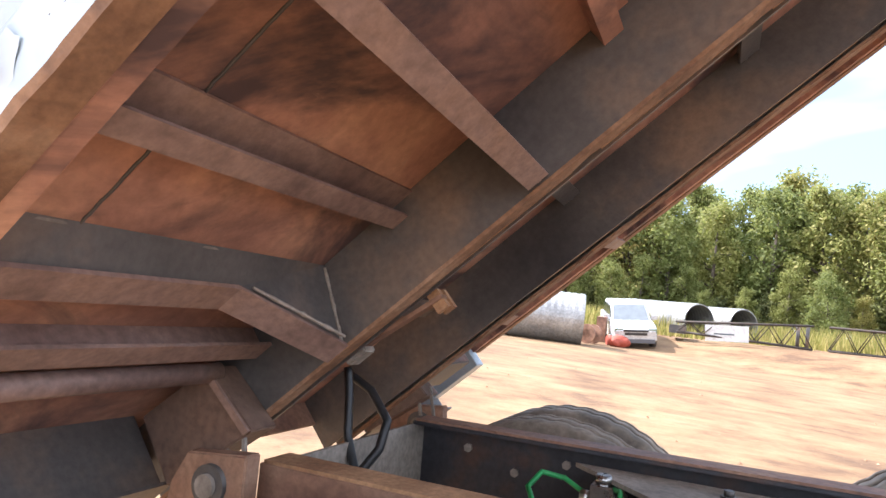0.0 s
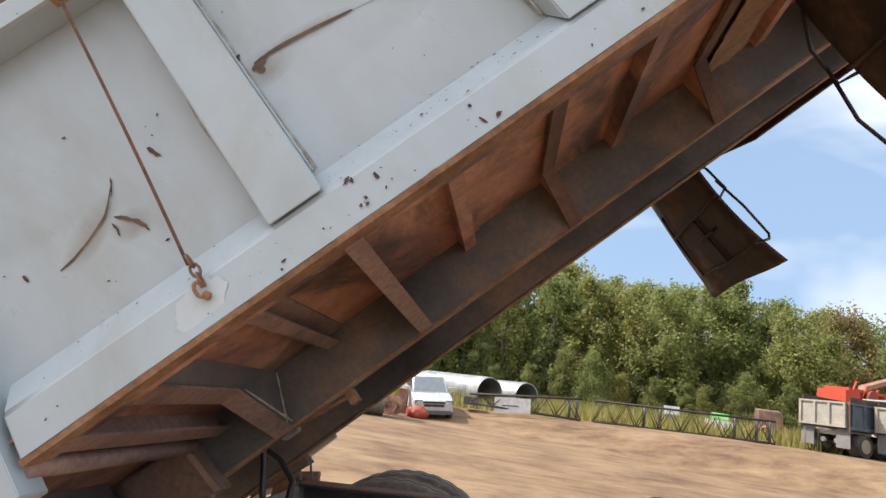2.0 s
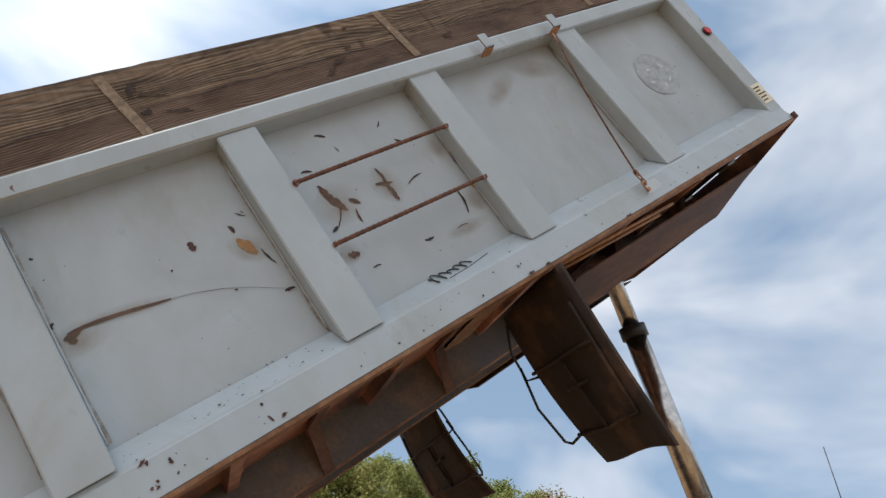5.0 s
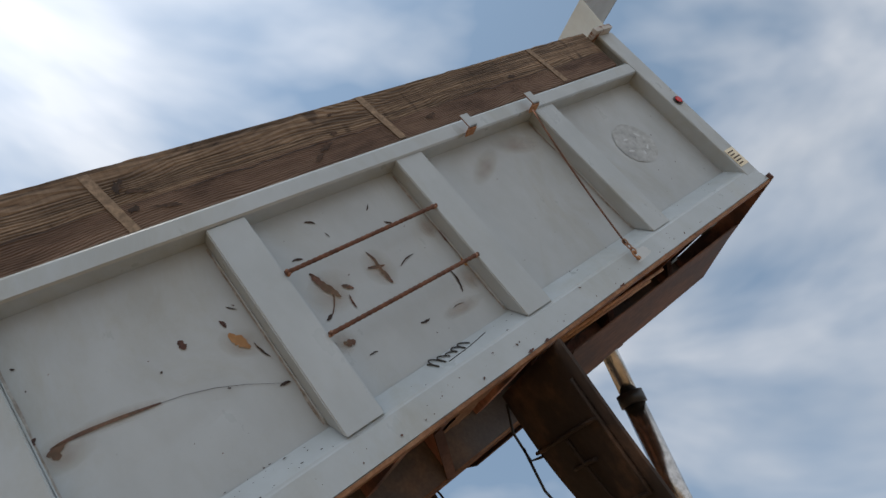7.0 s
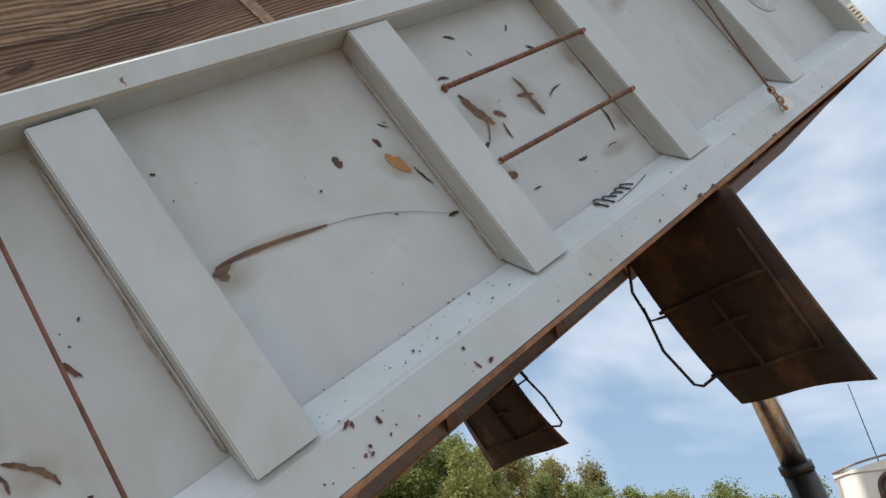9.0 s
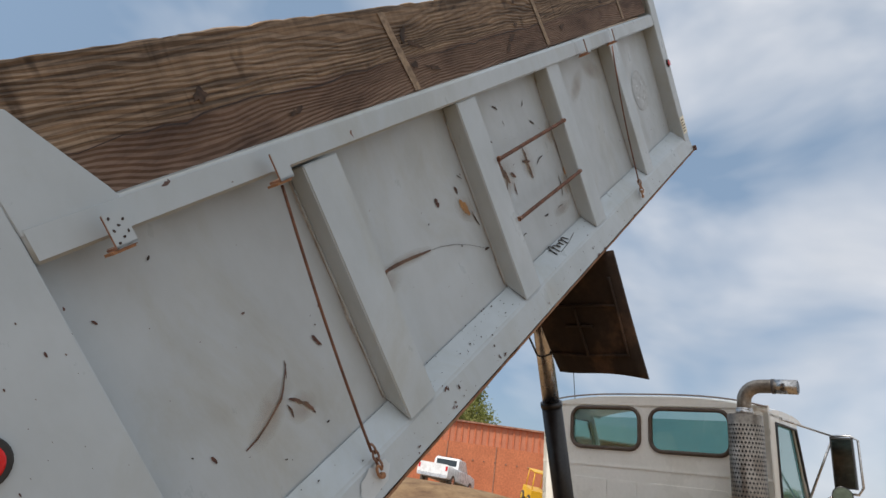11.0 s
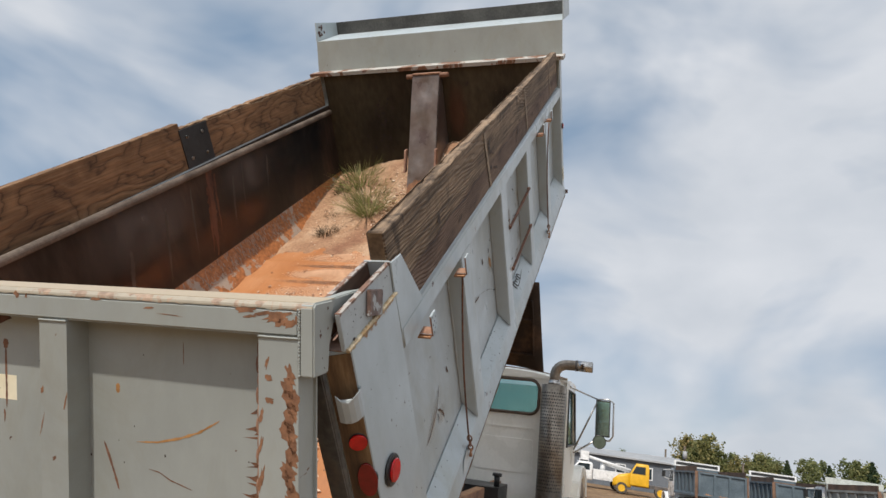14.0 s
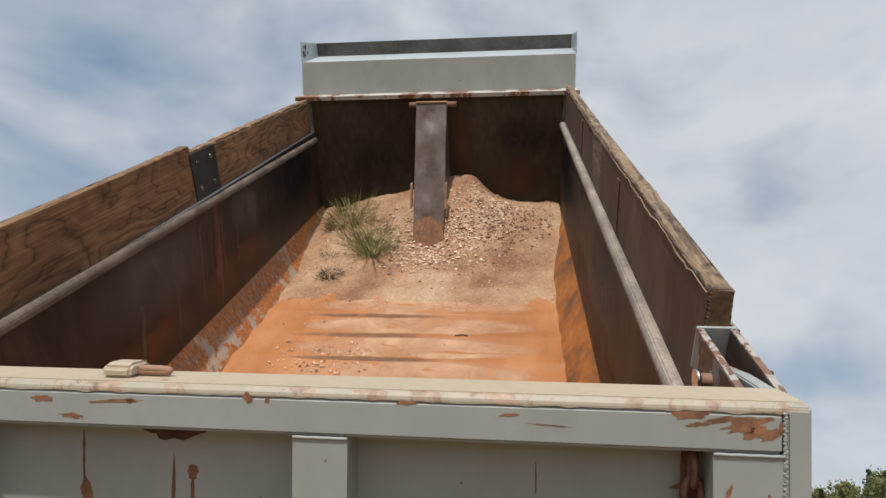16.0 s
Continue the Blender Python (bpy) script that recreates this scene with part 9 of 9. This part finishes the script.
def yard_bits():
    v = thing("steel_drum_reel", "brown hose reel lying beside the culvert", "reel", place(-3.55, 25.4, 20))
    bm = B()
    disc(bm, (-0.3, 0, 0.4), (1, 0, 0), 0.4, 0.08, 20)
    disc(bm, (0.2, 0, 0.4), (1, 0, 0), 0.4, 0.08, 20)
    disc(bm, (-0.3, 0, 0.4), (1, 0, 0), 0.18, 0.55, 16)
    part("reel", bm, RUST, v)
    v = thing("red_casting", "red machine casting lying on the dirt", "casting", place(-2.4, 25.8, 60))
    bm = B()
    bmesh.ops.create_icosphere(bm, subdivisions=3, radius=0.34, matrix=Matrix.Translation((0, 0, 0.22)) @ Matrix.Diagonal((1.4, 0.9, 0.8, 1)))
    for q in bm.verts:
        q.co += q.normal * 0.05 * noise.noise(q.co * 5)
        q.co.z = max(q.co.z, 0.0)
    disc(bm, (-0.5, 0.1, 0.24), (1, 0, 0), 0.2, 0.3, 16)
    part("casting", bm, plain("faded_red", (0.42, 0.08, 0.045), 0.7), v)
    v = thing("dark_cabinet", "rust-dark upright steel cabinet beside the car", "cabinet", place(-3.35, 26.9, 180))
    bm = B()
    box(bm, -0.2, 0.2, -0.2, 0.2, 0, 1.15)
    part("case", bm, RUST, v, "", None, 0.01)
    v = thing("white_sign_board", "white sign board leaning on the boom", "sign", place(1.6, 28.8, 180))
    bm = B()
    box(bm, -0.03, 0.03, -0.85, 0.85, 0.12, 0.8)
    part("board", bm, WHITE, v)
    bm = B()
    box(bm, 0.031, 0.034, -0.5, 0.3, 0.4, 0.46)
    part("bar", bm, SLATE, v)
    v = thing("green_machine", "lime-green and white machine in the long grass", "machine", place(12.9, 34.8, 200, -0.25))
    bm = B()
    box(bm, -1.0, 1.0, -0.7, 0.7, 0.35, 1.05)
    part("base", bm, WHITE, v, "dirty white base", None, 0.06)
    bm = B()
    prism(bm, [(-0.9, 1.05), (0.15, 1.05), (-0.1, 1.42), (-0.7, 1.45)], "y", -0.5, 0.5)
    part("cover", bm, GREEN, v, "lime-green engine cover", None, 0.06)
    for x in (-0.7, 0.7):
        small_wheel(v, x, -0.72, 0.35, 0.2)
    v = thing("white_pump", "small white machine half hidden in the grass", "machine", place(10.4, 34.9, 195))
    bm = B()
    box(bm, -0.8, 0.8, -0.4, 0.4, 0.75, 1.2)
    part("tank", bm, WHITE, v, "", None, 0.12)
    bm = B()
    box(bm, -0.7, 0.7, -0.35, 0.35, 0.0, 0.74)
    part("skid", bm, BEIGE, v, "", None, 0.02)
    v = thing("rusty_hopper", "rusty brown hopper standing in the grass", "hopper", place(15.3, 34.6, 190))
    bm = B()
    prism(bm, [(-0.5, 0.5), (0.9, 0.35), (0.6, 1.65), (-0.35, 1.75)], "y", -0.6, 0.6)
    part("shell", bm, CORNER, v, "", None, 0.03)
    for x in (-0.35, 0.7):
        bm = B()
        box(bm, x - 0.06, x + 0.06, -0.55, 0.55, 0.0, 0.42)
        part("foot", bm, CORNER, v)
    v = thing("scrap_heap", "heap of rusty scrap plates in the grass", "scrap", place(14.7, 34.2, 0))
    for k in range(7):
        bm = B()
        box(bm, -0.6, 0.6, -0.4, 0.4, 0, 0.06)
        bmesh.ops.transform(bm, matrix=Matrix.Translation((0.5 * math.sin(k * 2.1), 0.4 * math.cos(k * 1.3), 0.06 + 0.11 * k)) @ Matrix.Rotation(0.35 * math.sin(k), 4, "X") @ Matrix.Rotation(k * 0.9, 4, "Z"), verts=bm.verts)
        part("plate", bm, RUST, v)


yard_bits()


# ---- buildings ----
def buildings():
    o = Matrix.Translation((33.5, 29.5, height(33, 29) - 0.6)) @ Matrix.Rotation(radians(-47), 4, "Z")
    v = thing("red_shed", "red oxide steel shed with a higher rear bay", "building", o)
    bm = B()
    box(bm, -5.2, 16, 0, 9, 0, 4.0)
    wl2 = part("wall", bm, BARN, v, "flat red sheet wall")
    for k in range(6):
        bm = B()
        x = -5.2 + 3.55 * k
        box(bm, x, x + 0.06, -0.04, 0.0, 0, 4.0)
        part("panel_joint", bm, RUST, wl2)
    for k in range(26):
        bm = B()
        box(bm, -5 + 0.8 * k, -4.9 + 0.8 * k, -0.05, 0.0, 2.85, 2.95)
        part("wall_bolt", bm, RUST, wl2)
    bm = B()
    box(bm, -2.5, 17, 2.5, 9, 4.0, 5.6)
    up = part("upper_bay", bm, mottled("faded_red_sheet", (0.40, 0.16, 0.09), (0.48, 0.20, 0.115), 0.6, 0.7), v, "faded red upper bay")
    for k in range(40):
        bm = B()
        box(bm, -2.5 + 0.5 * k, -2.38 + 0.5 * k, 2.44, 2.5, 4.0, 5.6)
        part("sheet_rib", bm, BARN, up)
    bm = B()
    box(bm, -2.8, 17.2, 2.2, 9.2, 5.6, 5.72)
    part("roof", bm, RUST, v)

    o = Matrix.Translation((66, 3, -0.5)) @ Matrix.Rotation(radians(-8), 4, "Z")
    v = thing("grey_workshop", "long grey sheet-clad workshop with a pale roof", "building", o)
    bm = B()
    box(bm, 0, 14, -7.5, 30, 0, 2.9)
    wl2 = part("wall", bm, SHED, v)
    bm = B()
    prism(bm, [(-0.4, 2.85), (7, 3.5), (14.4, 2.85), (14.4, 3.0), (7, 3.66), (-0.4, 3.0)], "y", -7.8, 30.3)
    part("roof", bm, ROOFM, v, "pale sheet roof")
    bm = B()
    prism(bm, [(0, 2.9), (7, 3.5), (14, 2.9)], "y", -7.45, -7.4)
    part("gable", bm, SHED, v)
    for y in (-5.8, -3.2, 0.5, 3.0, 7.0):
        bm = B()
        box(bm, -0.08, -0.02, y, y + 1.0, 1.1, 2.3)
        w2 = part("window", bm, WHITE, v, "white-framed window")
        bm = B()
        box(bm, -0.1, -0.085, y + 0.1, y + 0.9, 1.2, 2.2)
        part("pane", bm, DARKGL, w2)
    for x, y, h in ((70, -6.0, 5.0), (72, -4.2, 4.5), (76, -12.5, 4.2)):
        bm = B()
        tube(bm, [(0, 0, 0), (0, 0, h)], 0.11, 8, radii=[0.14, 0.09])
        pole = thing("utility_pole", "wooden utility pole behind the workshop", "pole", Matrix.Translation((x, y, height(x, y))), "utility poles")
        part("pole", bm, BARK, pole)
        if x == 70:
            bm = B()
            disc(bm, (-0.25, 0, h - 1.3), (0, 0, 1), 0.22, 0.75, 14)
            part("transformer", bm, ROOFM, pole, "grey transformer can")


buildings()


# ---- trees ----
def tree_mesh(seed, h, w, leaves, size, conifer=False, leaf=None):
    rnd = random.Random(seed)
    bm = B()
    tube(bm, [(0, 0, -0.2), (0.02 * h * rnd.uniform(-1, 1), 0.02 * h * rnd.uniform(-1, 1), h * 0.3), (0.04 * h * rnd.uniform(-1, 1), 0.04 * h * rnd.uniform(-1, 1), h * 0.75)], 0.2, 8, radii=[0.022 * h, 0.016 * h, 0.005 * h])
    limbs = []
    for k in range(11):
        a, z0 = rnd.uniform(0, math.tau), h * rnd.uniform(0.12, 0.65)
        ln = w * rnd.uniform(0.5, 0.95) * (1 - 0.5 * z0 / h)
        tip = Vector((math.cos(a) * ln, math.sin(a) * ln, z0 + ln * rnd.uniform(0.15, 0.9)))
        tube(bm, [(0, 0, z0), tip * 0.5 + Vector((0, 0, z0 * 0.5 - 0.1)), tip], 0.05, 6, radii=[0.010 * h, 0.006 * h, 0.002 * h])
        limbs.append(tip)
    trunk = mesh_of("trunk", bm, BARK)
    bm = B()
    if conifer:
        blobs = [(Vector((0, 0, h * (0.15 + 0.8 * k / 12))), w * (1.0 - k / 13) * 0.9) for k in range(13)]
    else:
        blobs = [(t, w * rnd.uniform(0.2, 0.38)) for t in limbs]
        for k in range(46):
            a, z, rr = rnd.uniform(0, math.tau), h * rnd.uniform(0.15, 0.95), w * rnd.uniform(0.1, 0.8)
            rr *= math.sin(math.pi * min(0.95, 0.25 + 0.7 * z / h)) ** 0.7
            blobs.append((Vector((rr * math.cos(a), rr * math.sin(a), z)), w * rnd.uniform(0.12, 0.30)))
    for k in range(leaves):
        c, r = rnd.choice(blobs)
        if not conifer and k % 4 == 0:
            r *= 1.3
        d = Vector((rnd.gauss(0, 1), rnd.gauss(0, 1), rnd.gauss(0, 1))).normalized()
        p = c + d * r * rnd.random() ** 0.55 * 1.15 * (1 + 0.25 * abs(rnd.gauss(0, 0.5)))
        if p.z < 0.05:
            p.z = rnd.uniform(0.05, 0.6)
        s = size * rnd.uniform(0.6, 1.3)
        nrm = (d * 0.45 + Vector((rnd.uniform(-0.9, 0.9), rnd.uniform(-0.9, 0.9), rnd.uniform(-0.3, 0.9)))).normalized()
        t = nrm.orthogonal().normalized()
        t = Matrix.Rotation(rnd.uniform(0, 6.28), 3, nrm) @ t
        u = nrm.cross(t)
        bm.faces.new([bm.verts.new(p + s * q) for q in (-t * 0.95, -u * 0.5 + t * 0.1, t, u * 0.55 - t * 0.1)])
    crown = mesh_of("crown", bm, leaf or (LEAF_DK if conifer else LEAF))
    return trunk, crown


KINDS = [tree_mesh(1, 10, 2.9, 10300, 0.133), tree_mesh(2, 10, 3.3, 11000, 0.133), tree_mesh(3, 10, 2.6, 9800, 0.128), tree_mesh(4, 10, 2.3, 9400, 0.128), tree_mesh(9, 10, 2.2, 3000, 0.26, True), tree_mesh(6, 10, 3.0, 9500, 0.133, False, LEAF_BR)]
FAR_KINDS = [tree_mesh(21 + k, 10, 3.4 + 0.3 * k, 2600, 0.30, False, LEAF_FAR) for k in range(4)]


def tree(kind, x, y, h, label, group, spin, far=False):
    t = thing("conifer" if kind == 4 else "tree", label, "tree", Matrix.Translation((x, y, height(x, y))) @ Matrix.Rotation(spin, 4, "Z") @ Matrix.Scale(h / 10, 4), group)
    for nm, me in zip(("trunk", "crown"), FAR_KINDS[kind] if far and kind < 4 else KINDS[kind]):
        ob = new(nm, me)
        ob.parent = t


def trees():
    rnd = random.Random(77)
    lab = "leafy green tree in a dense tree line with uneven crown"
    for k in range(69):
        az = radians(-24 + 76 * k / 68 + rnd.uniform(-0.7, 0.7))
        back = (k % 3) * 5.0
        d = 50 + back + rnd.uniform(-2.0, 2.0)
        h = (13.2 - 4.7 * smooth((math.degrees(az) - 13) / 26)) * rnd.uniform(0.90, 1.08) * (0.86 + 0.05 * (k % 3)) * (d / 52)
        tree(5 if k in (46, 49, 53, 58) else rnd.randrange(4), 1.2 + d * math.sin(az), -1 + d * math.cos(az), h * (1.06 if k in (46, 49, 53, 58) else 1), "tree with browning leaves in the dense tree line" if k in (46, 49, 53, 58) else lab, "tree line", rnd.uniform(0, 6.28))
    for k in range(28):
        az = radians(-24 + 70 * k / 27 + rnd.uniform(-0.8, 0.8))
        d = 45.5 + rnd.uniform(-1.5, 1.5)
        tree(rnd.randrange(4), 1.2 + d * math.sin(az), -1 + d * math.cos(az), rnd.uniform(3.4, 5.8) * (1 - 0.25 * k / 27), "low bushy green tree at the edge of the tree line", "edge trees", rnd.uniform(0, 6.28))
    for k in range(44):
        az = radians(-24 + 74 * k / 43 + rnd.uniform(-0.6, 0.6))
        d = 48.5 + rnd.uniform(-1.0, 1.0)
        tree(rnd.randrange(4), 1.2 + d * math.sin(az), -1 + d * math.cos(az), rnd.uniform(2.4, 3.8), "low dense shrub under the tree line", "edge shrubs", rnd.uniform(0, 6.28), True)
    for k in range(9):
        az = radians(94.8 + 6.6 * k / 8 + rnd.uniform(-0.3, 0.3))
        d = 88 + rnd.uniform(-4, 4)
        tree(rnd.randrange(4), d * math.sin(az), d * math.cos(az), (7.4 - 2.6 * k / 8) * rnd.uniform(0.85, 1.15), "green tree behind the workshop and trucks", "far trees", rnd.uniform(0, 6.28), True)
    for k in range(26):
        az = radians(99 + 24 * k / 25 + rnd.uniform(-0.4, 0.4))
        d = 88 + rnd.uniform(-6, 6) - 1.0 * k
        tree(4 if k % 3 == 1 else rnd.randrange(4), d * math.sin(az), d * math.cos(az), (4.9 + 2.8 * smooth((k - 13) / 10)) * rnd.uniform(0.8, 1.2), "dark green tree in the far hedge line", "far trees", rnd.uniform(0, 6.28), True)
    for k in range(18):
        az = radians(56 + 38 * k / 17)
        d = 120 + rnd.uniform(-4, 4)
        tree(rnd.randrange(4), d * math.sin(az), d * math.cos(az), rnd.uniform(4, 6), "green tree on the far edge of the lot", "far trees", rnd.uniform(0, 6.28), True)


trees()


def meadow():
    rnd = random.Random(9)
    bm = B()
    for k in range(26000):
        az = radians(rnd.uniform(-24, 44))
        d = rnd.uniform(31.5, 46)
        x, y = 1.2 + d * math.sin(az), -1 + d * math.cos(az)
        if d < 31.5 + 4 * smooth((math.degrees(az) - 12) / 20) + rnd.uniform(0, 1.5):
            continue
        p = Vector((x, y, height(x, y) - 0.03))
        h, a = rnd.uniform(0.3, 1.25) * (0.45 + 0.55 * smooth((d - 31) / 5)), rnd.uniform(0, math.tau)
        s = Vector((math.cos(a), math.sin(a), 0)) * rnd.uniform(0.02, 0.06)
        lean = Vector((rnd.uniform(-0.3, 0.3), rnd.uniform(-0.3, 0.3), 1)) * h
        bm.faces.new([bm.verts.new(q) for q in (p - s, p + s, p + lean)])
    ob = new("tall_grass", mesh_of("tall_grass", bm, GRASS))
    tagged(ob, "tall yellow-green meadow grass before the tree line", "grass", kind="stuff")
    bm = B()
    for k in range(700):
        x, y = rnd.uniform(-14, 14), rnd.uniform(3.5, 30)
        s = 0.008 + 0.035 * rnd.random() ** 5
        p = Vector((x, y, height(x, y) + 0.03 * noise.noise((x * 0.3, y * 0.3, 0)) + 0.004))
        vs = [bm.verts.new(p + Vector(q) * s * rnd.uniform(0.6, 1.2)) for q in ((1, 0, 0), (0, 1, 0), (-1, 0, 0), (0, -1, 0), (0, 0, 0.8))]
        for a, b2 in ((0, 1), (1, 2), (2, 3), (3, 0)):
            bm.faces.new([vs[a], vs[b2], vs[4]])
    ob = new("stones", mesh_of("stones", bm, DIRT))
    tagged(ob, "small pale stones scattered on the dirt lot", "stones", kind="stuff")


meadow()
